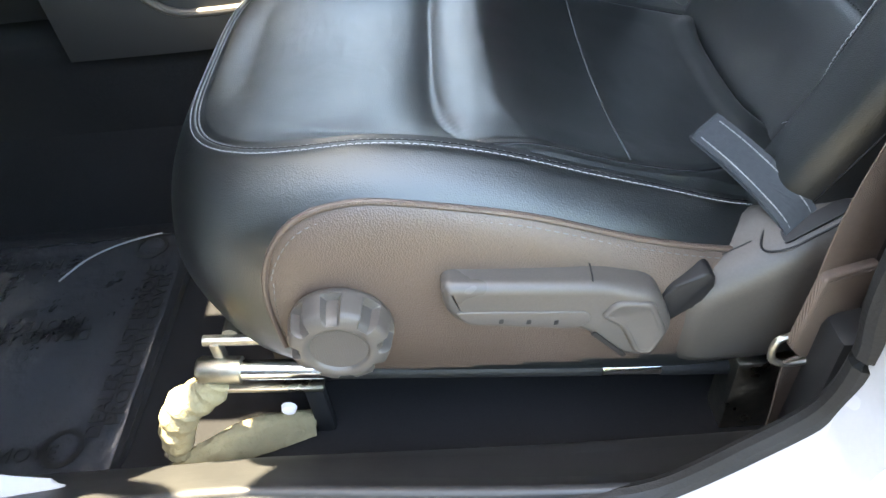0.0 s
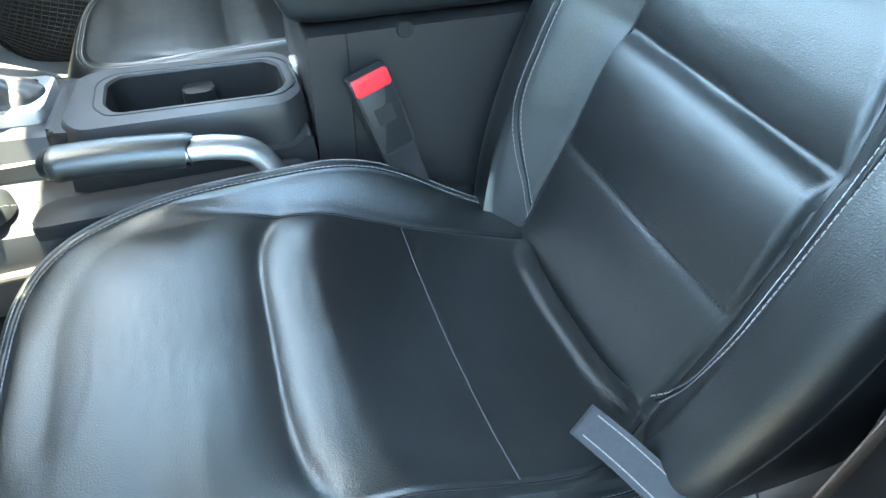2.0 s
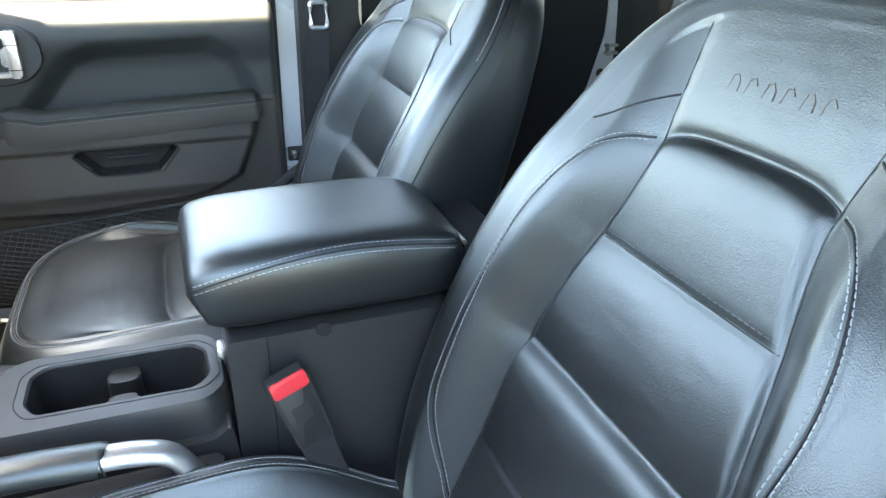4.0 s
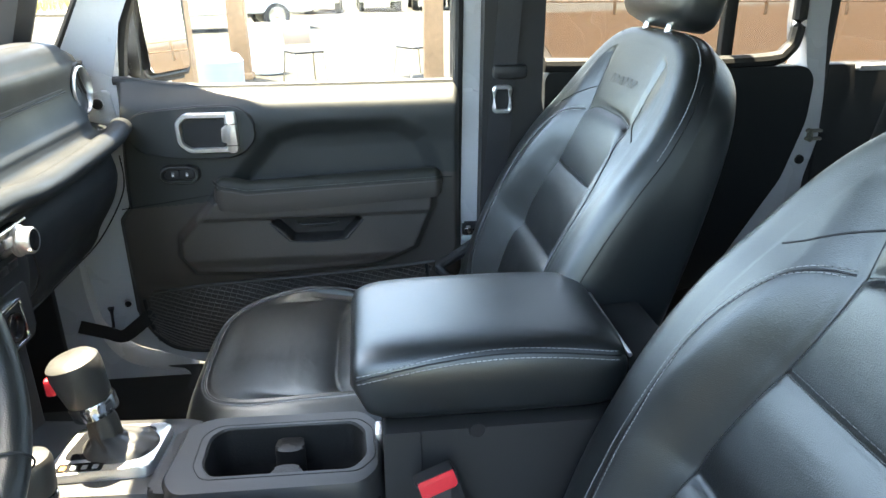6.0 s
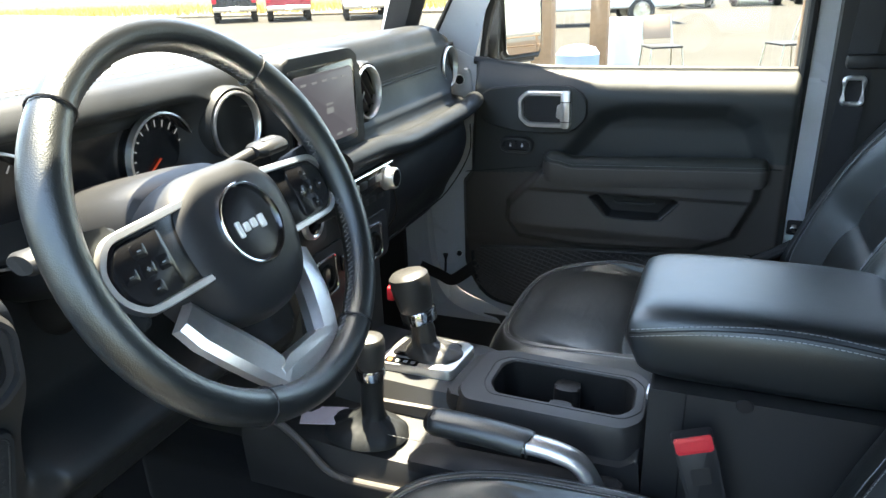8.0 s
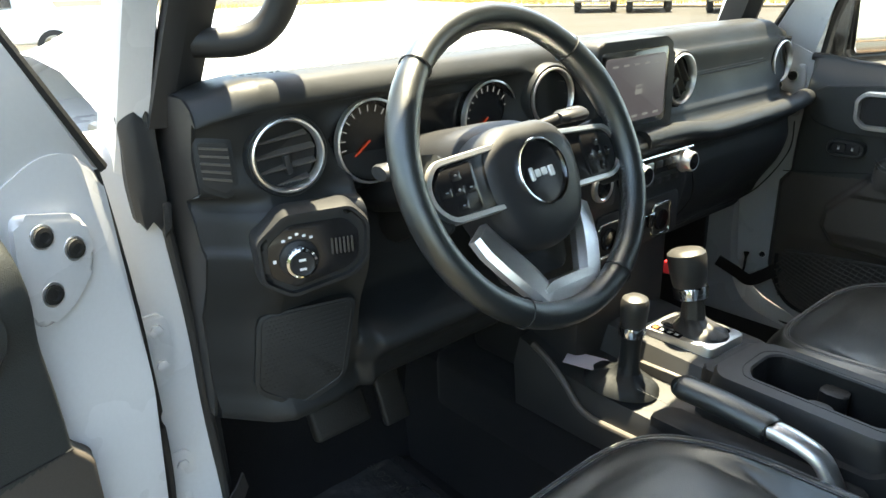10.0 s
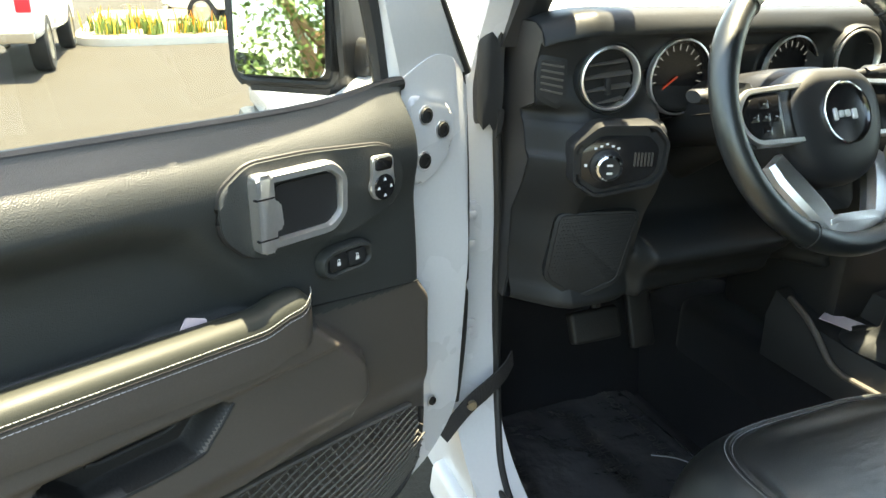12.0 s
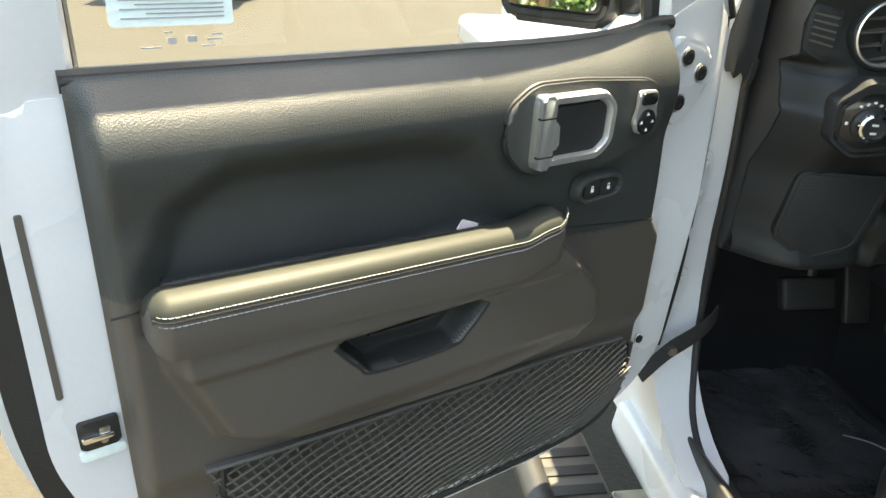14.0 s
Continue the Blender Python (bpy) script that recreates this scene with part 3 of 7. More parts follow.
    for sg, (j0, j1) in ((1, (.0, .5)), (-1, (.5, 1.0))):
        # twin-stitched seam: up the bolster's crest, then in to the panel below the shoulder
        for d in (.0036, 0.0, -.0036):
            way = spline([(sg * (.140 + d), .015), (sg * (.156 + d), .042), (sg * (.172 + d), .070), (sg * (.186 + d), .104), (sg * (.194 + d), .14), (sg * (.197 + d), .20), (sg * (.197 + d), .25), (sg * (.196 + d), .31), (sg * (.194 + d), .365 + d * .3), (sg * (.184 + d * .6), .408 + d), (sg * (.170 + d * .3), .441 + d), (sg * .152, .468 + d), (sg * .130, .487 + d), (sg * .108, .496 + d)], 8)
            if d:
                part("stitching", stitches([tip(q[0], q[1], .0024) for q in way], [BACK_W] * len(way)), THREAD, back, "light grey thread")
            else:
                part("seam", tube([tip(q[0], q[1], .0002) for q in way], .0012, 6), SEAM, back)
        # flank seam, and the stitched edge of the shoulder piece above the yoke line
        pts, nor = ring_seam(bl, 14, int(N * (.10 if sg > 0 else .56)), int(N * (.44 if sg > 0 else .90)), BACK_W)
        part("seam", tube([p + n * .0002 for p, n in zip(pts, nor)], .0011, 6), SEAM, back)
        pts, nor = ring_seam(bl, 15, int(N * j0), int(N * j1), BACK_W)
        keep = [(p, n) for p, n in zip(pts, nor) if (p - off - BACK_BASE).dot(BACK_U) > .478]
        part("stitching", stitches([p for p, n in keep], [n for p, n in keep]), THREAD, back, "light grey thread")
        way = spline([(sg * .108, .541), (sg * .130, .527), (sg * .155, .507), (sg * .172, .496), (sg * .184, .489)], 6)
        part("seam", tube([tip(q[0], q[1], -.0001) for q in way], .0013, 6), SEAM, back)
        way = [(sg * (BACK_EDGE(v) + .0005), v) for v in np.linspace(.02, .645, 60)]
        part("seam", tube([tip(h, v, -.0001) for h, v in way], .0010, 6), SEAM, back)
    for v0, half in ((.118, .136), (.389, .117)):
        part("seam", tube([tip(h, v0, .0002) for h in np.linspace(-half, half, 40)], .0008, 6), SEAM, back)
    pts = []
    for h in np.linspace(-.099, .099, 40):
        pts.append(tip(h, .512 - .014 * (abs(h) / .1012) ** 4, .0002))
    part("seam", tube(pts, .0009, 6), SEAM, back)
    part("stitching", stitches([tip(h, .396, .0004) for h in np.linspace(-.115, .115, 60)], [BACK_W] * 60, .004, .003), THREAD_DIM, back)
    # pressed word on the yoke, as plain strokes
    m = axes(back_point(0, .565, back_front(0, .565)) + off, (0, -1, 0), BACK_U, BACK_W)
    for k in range(6):
        a = -.055 + .020 * k
        part("pressed_mark", tube([m @ V((a + .012 * p, -.007 + .014 * q, .0002)) for p, q in ((0, 0), (.1, .9), (.5, 1), (.9, .6), (1, 0))[: 5 - k % 2]], .0008, 6), LEATHER_WARM, back)
    # head restraint
    hr = part("head_restraint", head_rest(off), LEATHER, s, "black leather head restraint")
    for sg in (-1, 1):
        pts = [back_point(sg * .045, .63, -.012) + off, back_point(sg * .045, .74, -.004) + off]
        part("post", tube(pts, .0065, 12), CHROME, s, "chrome post")
    for sg in (-1, 1):
        pts = spline([back_point(sg * .02, .80, -.008), back_point(sg * .07, .80, -.012)], 4)
        part("seam", tube([p + off for p in pts], .001, 6), SEAM, hr)
    # base: slide rails and front cross tubes
    for sg in (-1, 1):
        y0 = yc + sg * .236
        part("rail_channel", tube([(-.49, y0, .596 + dz), (.05, y0, .539 + dz)], .0090, 12), RUBBER, s, "dark rail channel")
        for x0, x1 in ((-.495, -.385), (-.125, -.068)):
            part("rail", tube([(x0, y0, .598 + dz - .106 * (x0 + .495)), (x1, y0, .598 + dz - .106 * (x1 + .495))], .0100, 14), CHROME, s, "bright steel slide rail")
        part("rail_end", tube([(-.512, y0, .600 + dz), (-.508, y0, .5995 + dz), (-.470, y0, .5955 + dz)], [.011, .0135, .0135], 16), STEEL, s, "steel rail end")
        part("latch_bar", tube([(-.500, y0 + .012, .628 + dz), (-.420, y0 + .012, .622 + dz)], .0055, 10), STEEL, s)
        part("latch_link", box(-.494, -.484, y0 + .004, y0 + .016, .600 + dz, .628 + dz, .002), STEEL, s)
        part("rail_plate", put(box(-.05, .05, -.012, .012, -.003, .003, .0015), Matrix.Translation((-.445, y0, .574 + dz)) @ Matrix.Rotation(radians(6), 4, "Y")), STEEL, s)
        part("rail_foot", box(-.425, -.405, y0 + .012, y0 + .026, .46, .59 + dz, .003), PLASTIC, s)
        part("rail_foot", box(.0, .06, y0 - .02, y0 + .02, .46, .57 + dz, .004), STEEL, s)
    part("cross_tube", tube([(-.475, yc - .22, .628 + dz), (-.475, yc + .22, .628 + dz)], .008, 12), STEEL, s)
    part("front_cover", box(-.46, -.02, yc - .19, yc + .19, .50, .575 + dz, .01), PLASTIC, s)
    return s


def head_rest(off):
    rings = []
    for k in range(25):
        t = -1 + 2 * k / 24
        c = (1 - abs(t) ** 5) ** (1 / 3)
        ring = []
        for j in range(48):
            q = 2 * math.pi * j / 48
            cc, ss = math.cos(q), math.sin(q)
            e = 2 / 3.4
            h = .128 * math.copysign(abs(cc) ** e, cc) * (.55 + .45 * c)
            w = .050 * math.copysign(abs(ss) ** e, ss) * max(c, .02)
            ring.append(back_point(h, .752 + .088 * t, .004 + w + .020 * t) + off)
        rings.append(ring)
    return skin(rings, True, True, True)


SEAT_Y = -.360
driver = seat("driver_seat", SEAT_Y, 0.0, "black leather driver's seat with grey double stitching", -1)
passenger = seat("passenger_seat", .368, .018, "black leather passenger's seat with grey double stitching", 1, .020, -.018)


def recline_knob(at, s):
    m = axes(at, (1, 0, 0), (0, 0, 1), (0, -1, 0)) @ Matrix.Scale(-1, 4, (1, 0, 0))
    rings = []
    for h, r, lobe in ((0, .0400, 0), (.003, .0430, 0), (.007, .0440, 0), (.0095, .0440, 0), (.0110, .0437, 1), (.018, .0430, 1), (.026, .0418, 1), (.0295, .0405, 1), (.0315, .0380, .9), (.0330, .0345, .4), (.0338, .0315, 0), (.0340, .0290, 0), (.0336, .0262, 0), (.0322, .0245, 0), (.0306, .0235, 0)):
        ring = []
        for j in range(192):
            q = 2 * math.pi * j / 192
            d = .0068 * lobe * smooth(.10, .42, math.cos(8 * q))
            ring.append(V(((r - d) * math.cos(q), (r - d) * math.sin(q), h)))
        rings.append(ring)
    knob = part("height_knob", put(skin(rings, True, True, False), m), PLASTIC_GREY, s, "lobed grey plastic knob", angle=40)
    cap = part("cap", put(lathe([(.0236, .0306), (.012, .0302), (0, .0300)], 40), m), PLASTIC_GREY, knob, "ribbed dished cap")
    ribs = []
    for k in range(-10, 11):
        a = k * .0021
        w = math.sqrt(.0226 ** 2 - a * a)
        ribs.append(box(a - .0004, a + .0004, -w, w, .0300, .0309))
    part("ribs", put(join(*ribs), m), PLASTIC_GREY, cap)
    return knob


recline_knob((-.355, -.622, .684), driver)
# lever: one rounded bar with a squared boss at its rear end
lax = lambda y: axes((0, y, 0), (1, 0, 0), (0, 0, 1), (0, -1, 0))
bar = rounded([(-.270, .737), (-.267, .704), (-.255, .687), (-.156, .671), (-.130, .640), (-.114, .630), (-.094, .630), (-.080, .665), (-.098, .708), (-.140, .722)], .0135, 7)
lever = part("lift_lever", pillow(bar, -.006, .026, .010, lax(-.618), 6), PLASTIC_GREY, driver, "grey plastic lever handle", angle=50)
part("grip", pillow(rounded([(-.260, .708), (-.250, .692), (-.162, .677), (-.150, .686), (-.154, .697)], .006, 4), -.002, .0014, .0014, lax(-.6440), 3), PLASTIC_GREY, lever)
part("boss", pillow(rounded([(-.132, .706), (-.144, .690), (-.126, .676), (-.112, .640), (-.097, .637), (-.087, .664), (-.102, .702)], .007, 4), -.004, .0042, .003, lax(-.6430), 3, .0008), PLASTIC_GREY, lever, angle=50)
part("cap_joint", tube([(-.150, -.6205, .7262), (-.150, -.633, .7252), (-.150, -.640, .7195)], .0007, 6), SEAM, lever)
part("boss_notch", prism(rounded([(-.150, .668), (-.146, .670), (-.118, .637), (-.121, .635)], .001, 2), 0, .0012, 0, 1, lax(-.6435)), SEAM, lever)
for k in range(3):
    part("notch", prism(rounded([(-.0022, -.0025), (.0016, -.0025), (.0022, .0025), (-.0012, .0025)], .001, 2), 0, .0008, 0, 1, lax(-.6450) @ Matrix.Translation((-.223 + .022 * k, .694 - .0032 * k, 0))), SEAM, lever)
# side shield: a long raised wing with a stitched-down slot on its upper face
wing_top = curve([(-.088, .632), (-.084, .655), (-.074, .676), (-.060, .689), (-.047, .697), (.027, .742), (.10, .787), (.17, .828)])
wing_low = curve([(-.088, .618), (-.078, .596), (-.060, .584), (-.02, .578), (.07, .590), (.17, .64)])
rings = []
for x in [-.088, -.086, -.082, -.076, -.068, -.060, -.052] + list(np.linspace(-.044, .17, 26)):
    zt, zb = wing_top(x), wing_low(x)
    e = smooth(-.092, -.055, x)
    yo = -.600 - .030 * e
    rings.append([V((x, -.560, zb + .01)), V((x, -.562, zt - .012)), V((x, -.566, zt + .002 * e)), V((x, -.574, zt + .007 * e)), V((x, -.590, zt + .006 * e)), V((x, yo + .018, zt)), V((x, yo + .008, zt - .007 * e)), V((x, yo + .002, zt - .017 * e)),
                  V((x, yo, zt - .030 * e)), V((x, yo + .001, zt * .5 + zb * .5)), V((x, yo + .004, zb + .022)), V((x, yo + .012, zb + .006)), V((x, yo + .026, zb))])
sh = part("side_shield", skin(rings, True, True, True), LOWER_TRIM, driver, "dark plastic side shield", angle=50)
wing = axes((.027, -.609, .7435), (.85, 0, .52), (0, 1, .10), (-.52, -.08, .85))
part("slot_rim", tube([wing @ V((a, b, .0002)) for a, b in rounded([(-.048, -.006), (-.030, -.016), (.034, -.012), (.044, .004), (.030, .020), (-.034, .018)], .010, 5)], .0011, 6, True), SEAM, sh)
part("slot", prism(rounded([(-.028, -.010), (.028, -.006), (.026, .008), (-.028, .004)], .004, 3), 0, .0012, 0, 1, wing), SEAM, sh)
part("wing_joint", tube([(x, -.603, wing_top(x) + .0036) for x in np.linspace(-.046, -.016, 8)], .0006, 6), SEAM, sh)
part("wing_joint", tube([(x, -.600, wing_top(x) + .0040) for x in np.linspace(.068, .165, 8)], .0006, 6), SEAM, sh)
# solid black block stands for the shade between lever and wing
part("pocket", prism(rounded([(-.096, .668), (-.084, .694), (-.054, .711), (-.046, .700), (-.056, .676), (-.082, .650)], .006, 3), 0, .056, .003, 2, lax(-.570)), SEAM, sh, "black block painted as the shaded recess behind the lever")
# pull strap: a loop of webbing from the slot over the cushion
lie = V((-.29, -.44, .85))
over = spline([(.021, -.611, .726), (.015, -.602, .743), (.000, -.579, .757), (-.018, -.545, .767), (-.034, -.514, .772)], 6)
run = (over[-1] - over[-2]).normalized()
loop_pts = over + [over[-1] - lie * (.004 - .004 * math.cos(q)) + run * (.004 * math.sin(q)) for q in (math.pi * k / 8 for k in range(1, 8))] + [V(p) - lie * .008 for p in over[::-1]]
strap = part("pull_strap", ribbon(loop_pts, .030, .0022, (.80, .35, .48)), WEB, driver, "grey woven pull strap with white edges")
for sg in (-1, 1):
    q = [p + V((.80, .35, .48)).normalized() * (.0100 * sg) for p in over]
    part("edge_thread", stitches(q, [V((-.4, -.35, .85))] * len(q), .006, .0004, .0006, .0014), THREAD, strap)

# ---- body shell ----


def wall(name, poly, y0, y1, mat, label, category, m=None):
    bm = prism(poly, y0, y1, .004, 2, axes((0, 0, 0), (1, 0, 0), (0, 0, 1), (0, 1, 0)))
    return structure(name, bm, mat, label, category)


structure("floor", box(-1.35, 1.6, -.70, .70, .40, .46), CARPET, "black carpeted car floor", "floor")
toe = prism([(-1.02, .455), (-1.32, .455), (-1.34, .95), (-1.28, .95)], -.70, .70, 0, 1, axes((0, 0, 0), (1, 0, 0), (0, 0, 1), (0, 1, 0)))
structure("wall_toe_board", toe, CARPET, "black carpeted toe board", "wall")
tunnel = skin([[V((x, y, z)) for y, z in ((-.20, .455), (-.17, .56), (-.11, .66), (0, .69), (.11, .66), (.17, .56), (.20, .455))] for x in (-1.3, -.9, -.5, 0, .5, 1.2)], False)
structure("wall_tunnel", tunnel, CARPET, "black carpet over the transmission tunnel", "wall")
structure("ceiling", box(-.52, 1.6, -.70, .70, 1.78, 1.84, .01), HEADLINER, "black headliner under the hard top", "ceiling")
structure("wall_rear", box(1.58, 1.64, -.74, .74, .46, 1.22, .01), PAINT, "white painted rear panel", "wall")
for sg, nm in ((-1, "left"), (1, "right")):
    ya, yb = sorted((sg * .66, sg * .765))
    sill = prism(rounded([(sg * .7225, .45), (sg * .7225, .530), (sg * .728, .545), (sg * .75, .556), (sg * .778, .548), (sg * .785, .49), (sg * .76, .44)], .012), -.86, 1.5, .002, 2,
                 axes((0, 0, 0), (0, 1, 0), (0, 0, 1), (1, 0, 0)))
    structure("sill_" + nm, sill, PAINT, "white painted door sill", "sill")
    rise = lambda x: -.055 * smooth(-.62, -.08, x) - (.016 * smooth(-.46, -.56, x) if sg < 0 else 0)
    plate = skin([[V((x, sg * y, z + rise(x) * smooth(.46, .59, z))) for y, z in rounded([(.636, .455), (.638, .512), (.652, .532), (.700, .588), (.714, .602), (.7215, .600), (.7215, .455)], .008)] for x in np.linspace(-1.0, .05, 30)], True, True, True)
    structure("sill_trim_" + nm, plate, CONSOLE, "dark plastic scuff plate on the sill", "trim")
    # hinge pillar, windscreen pillar, middle pillar, rear quarter
    if sg > 0:
        pil = prism(rounded([(-1.02, .50), (-1.02, 1.25), (-.90, 1.275), (-.80, 1.262), (-.80, 1.0), (-.80, .80), (-.787, .69), (-.745, .625), (-.66, .60), (-.60, .595), (-.60, .50)], .04), .698, .775, .010, 3, axes((0, 0, 0), (1, 0, 0), (0, 0, 1), (0, 1, 0)))
    else:
        pil = prism(rounded([(-1.02, .50), (-1.02, 1.25), (-.90, 1.275), (-.850, 1.262), (-.850, 1.0), (-.846, .80), (-.825, .70), (-.77, .62), (-.70, .575), (-.62, .552), (-.62, .50)], .05), *sorted((sg * .676, sg * .758)), .010, 3,
                    axes((0, 0, 0), (1, 0, 0), (0, 0, 1), (0, 1, 0)))
    structure("pillar_hinge_" + nm, pil, PAINT, "white painted hinge pillar", "pillar")
    ap = skin([[V((x + dx, sg * (y + dy), z)) for dx, dy in ((-.04, .0), (-.04, .035), (-.01, .045), (.026, .035), (.03, .0), (-.02, -.02))] for x, y, z in ((-.885, .700, 1.20), (-.825, .672, 1.40), (-.685, .660, 1.62), (-.57, .65, 1.80))], True, True, True)
    structure("pillar_screen_" + nm, ap, PAINT, "white painted windscreen pillar", "pillar")
    apt = skin([[V((x + dx, sg * (y + dy), z)) for dx, dy in ((-.05, -.01), (-.03, -.05), (.02, -.045), (.036, -.01), (.030, .012), (.0, .006))] for x, y, z in ((-.845, .682, 1.28), (-.785, .658, 1.42), (-.650, .645, 1.64), (-.54, .635, 1.80))], True, True, True)
    structure("pillar_trim_" + nm, apt, PLASTIC, "black plastic cover inside the windscreen pillar", "trim")
    strip = tube(spline([V((x, sg * y, z)) for x, y, z in ((-.832, .690, 1.31), (-.838, .686, 1.17), (-.842, .676, 1.02), (-.842, .674, .88), (-.838, .670, .76), (-.80, .682, .66), (-.74, .700, .598), (-.66, .708, .566), (-.50, .711, .556))], 8), .007, 10)
    if sg < 0:
        structure("weather_strip_" + nm, strip, RUBBER, "black rubber strip along the door opening", "trim")
    bp = prism(rounded([(-.16, .50), (-.092, .547), (-.039, .594), (.008, .645), (.021, .70), (.020, .74), (.010, .82), (.015, 1.0), (.020, 1.78), (.13, 1.78), (.15, 1.2), (.20, .90), (.20, .50)], .012), *sorted((sg * .728, sg * .785)), .008, 2, axes((0, 0, 0), (1, 0, 0), (0, 0, 1), (0, 1, 0)))
    edge = tube(spline([V((x, sg * .722, z)) for x, z in ((-.20, .535), (-.13, .538), (-.085, .556), (-.035, .602), (.012, .655), (.022, .720), (.012, .80), (.016, 1.0), (.022, 1.4), (.026, 1.74))], 8), .011, 10)
    structure("pillar_seal_" + nm, edge, RUBBER, "black rubber seal along the middle pillar", "trim")
    structure("pillar_middle_" + nm, bp, PAINT, "white painted middle pillar", "pillar")
    bt = prism(rounded([(.055, .62), (.060, 1.0), (.070, 1.78), (.19, 1.78), (.185, 1.2), (.24, .90), (.24, .62)], .01), *sorted((sg * .655, sg * .698)), .012, 3, axes((0, 0, 0), (1, 0, 0), (0, 0, 1), (0, 1, 0)))
    structure("pillar_cover_" + nm, bt, PLASTIC, "black plastic cover on the middle pillar", "trim")
    structure("roof_rail_" + nm, box(-.58, 1.6, *sorted((sg * .64, sg * .76)), 1.74, 1.82, .015), PLASTIC, "black roof rail over the doors", "trim")
    # rear door of the cab, closed
    side = axes((0, 0, 0), (1, 0, 0), (0, 0, 1), (0, 1, 0))
    rd = prism(rounded([(.20, .62), (.20, 1.248), (.775, 1.250), (.797, 1.225), (.795, 1.13), (.757, 1.0), (.655, .83), (.58, .70), (.56, .62)], .02), *sorted((sg * .690, sg * .755)), .014, 4, side)
    structure("door_rear_" + nm, rd, VINYL, "black trimmed rear door", "door")
    structure("door_rear_frame_" + nm, prism(rounded([(.778, 1.25), (.762, 1.33), (.752, 1.76), (.795, 1.76), (.812, 1.32), (.830, 1.18), (.834, 1.09), (.815, 1.0), (.80, .62), (.50, .62), (.62, .80), (.757, .995), (.800, 1.13), (.803, 1.20)], .012), *sorted((sg * .696, sg * .77)), .006, 3, side), PAINT, "white door frame curving over the wheel arch", "frame")
    structure("window_rim_" + nm, tube(spline([V((x, sg * .706, z)) for x, z in ((.20, 1.262), (.45, 1.258), (.68, 1.262), (.732, 1.280), (.750, 1.33), (.742, 1.50), (.735, 1.72))], 8), .015, 10), RUBBER, "black rubber rim of the rear window", "trim")
    structure("striker_" + nm, join(box(.802, .838, *sorted((sg * .686, sg * .70)), 1.104, 1.111, .002), box(.802, .838, *sorted((sg * .686, sg * .70)), 1.086, 1.093, .002), box(.806, .812, *sorted((sg * .680, sg * .70)), 1.084, 1.113, .002)), STEEL, "dark steel striker on the door frame", "striker")
    structure("frame_bolt_" + nm, lathe([(.011, 0), (.010, .004), (.004, .005), (0, .004)], 20, axes((.798, sg * .696, 1.042), (1, 0, 0), (0, 0, 1), (0, -sg, 0))), RUBBER, "black plug in the door frame", "plug")
    structure("divider_bar_" + nm, box(.588, .616, *sorted((sg * .715, sg * .74)), 1.23, 1.76, .004), RUBBER, "black window divider bar", "frame")
    structure("pillar_rear_" + nm, box(.814, .842, *sorted((sg * .71, sg * .76)), .6, 1.78, .006), PLASTIC, "black rear pillar trim", "pillar")
    structure("quarter_ledge_" + nm, box(.900, .990, *sorted((sg * .69, sg * .71)), 1.236, 1.250, .003), PAINT, "white ledge below the rear quarter glass", "trim")
    structure("wall_inner_" + nm, box(.02, 1.6, *sorted((sg * .66, sg * .70)), .44, .70, .01), PLASTIC, "dark lower side trim", "trim")
    structure("wall_quarter_" + nm, box(.842, 1.6, *sorted((sg * .71, sg * .76)), .6, 1.250, .006), PLASTIC, "black rear quarter panel", "wall")

# windscreen, header, bonnet
ws = skin([[V((-.90, -.68, 1.27)), V((-.93, 0, 1.27)), V((-.90, .68, 1.27))], [V((-.585, -.64, 1.79)), V((-.595, 0, 1.79)), V((-.585, .64, 1.79))]], False)
scr = structure("window_1", ws, GLASS, "clear windscreen glass", "windscreen")
scr.visible_shadow = False
structure("header", box(-.608, -.51, -.68, .68, 1.755, 1.82, .012), PLASTIC, "black windscreen header rail", "trim")
hood = skin([[V((x, y * k, z - .075 * smooth(.36, .60, abs(y)))) for y in np.linspace(-.62, .62, 31)] for x, z, k in ((-1.0, 1.255, 1.05), (-1.06, 1.290, 1.05), (-1.2, 1.340, 1.05), (-1.4, 1.376, 1.03), (-1.7, 1.386, 1.0), (-2.1, 1.372, .95), (-2.25, 1.345, .93), (-2.36, 1.28, .9), (-2.40, .95, .9))], False)
structure("bonnet", hood, PAINT, "white painted bonnet", "bonnet")
structure("cowl", box(-1.06, -.905, -.70, .70, 1.20, 1.262, .01), PLASTIC, "black cowl below the windscreen", "trim")
structure("inner_wing", box(-2.3, -1.30, -.74, .74, .55, 1.15, .05), PAINT, "white painted front body", "body")
for sg, nm in ((-1, "left"), (1, "right")):
    structure("fender_" + nm, box(-2.25, -1.12, *sorted((sg * .66, sg * .89)), .975, 1.065, .03, 4), PAINT, "white painted front fender", "fender")
    structure("fender_flare_" + nm, box(-2.2, -1.2, *sorted((sg * .72, sg * .93)), .92, .98, .02), PLASTIC, "black fender flare", "trim")
# roof closing at the rear
structure("window_2", box(1.60, 1.606, -.66, .66, 1.22, 1.78), DARKGLASS, "tinted rear window", "window")
for sg, nm in ((-1, "3"), (1, "4")):
    g = structure("window_" + nm, box(.13, .75, *sorted((sg * .728, sg * .732)), 1.23, 1.76), PRIVACY, "tinted rear door glass", "window")
    g.visible_shadow = False
    g = structure("window_side_" + nm, box(.842, 1.55, *sorted((sg * .728, sg * .732)), 1.23, 1.76), PRIVACY, "tinted rear quarter glass", "window")
    g.visible_shadow = False

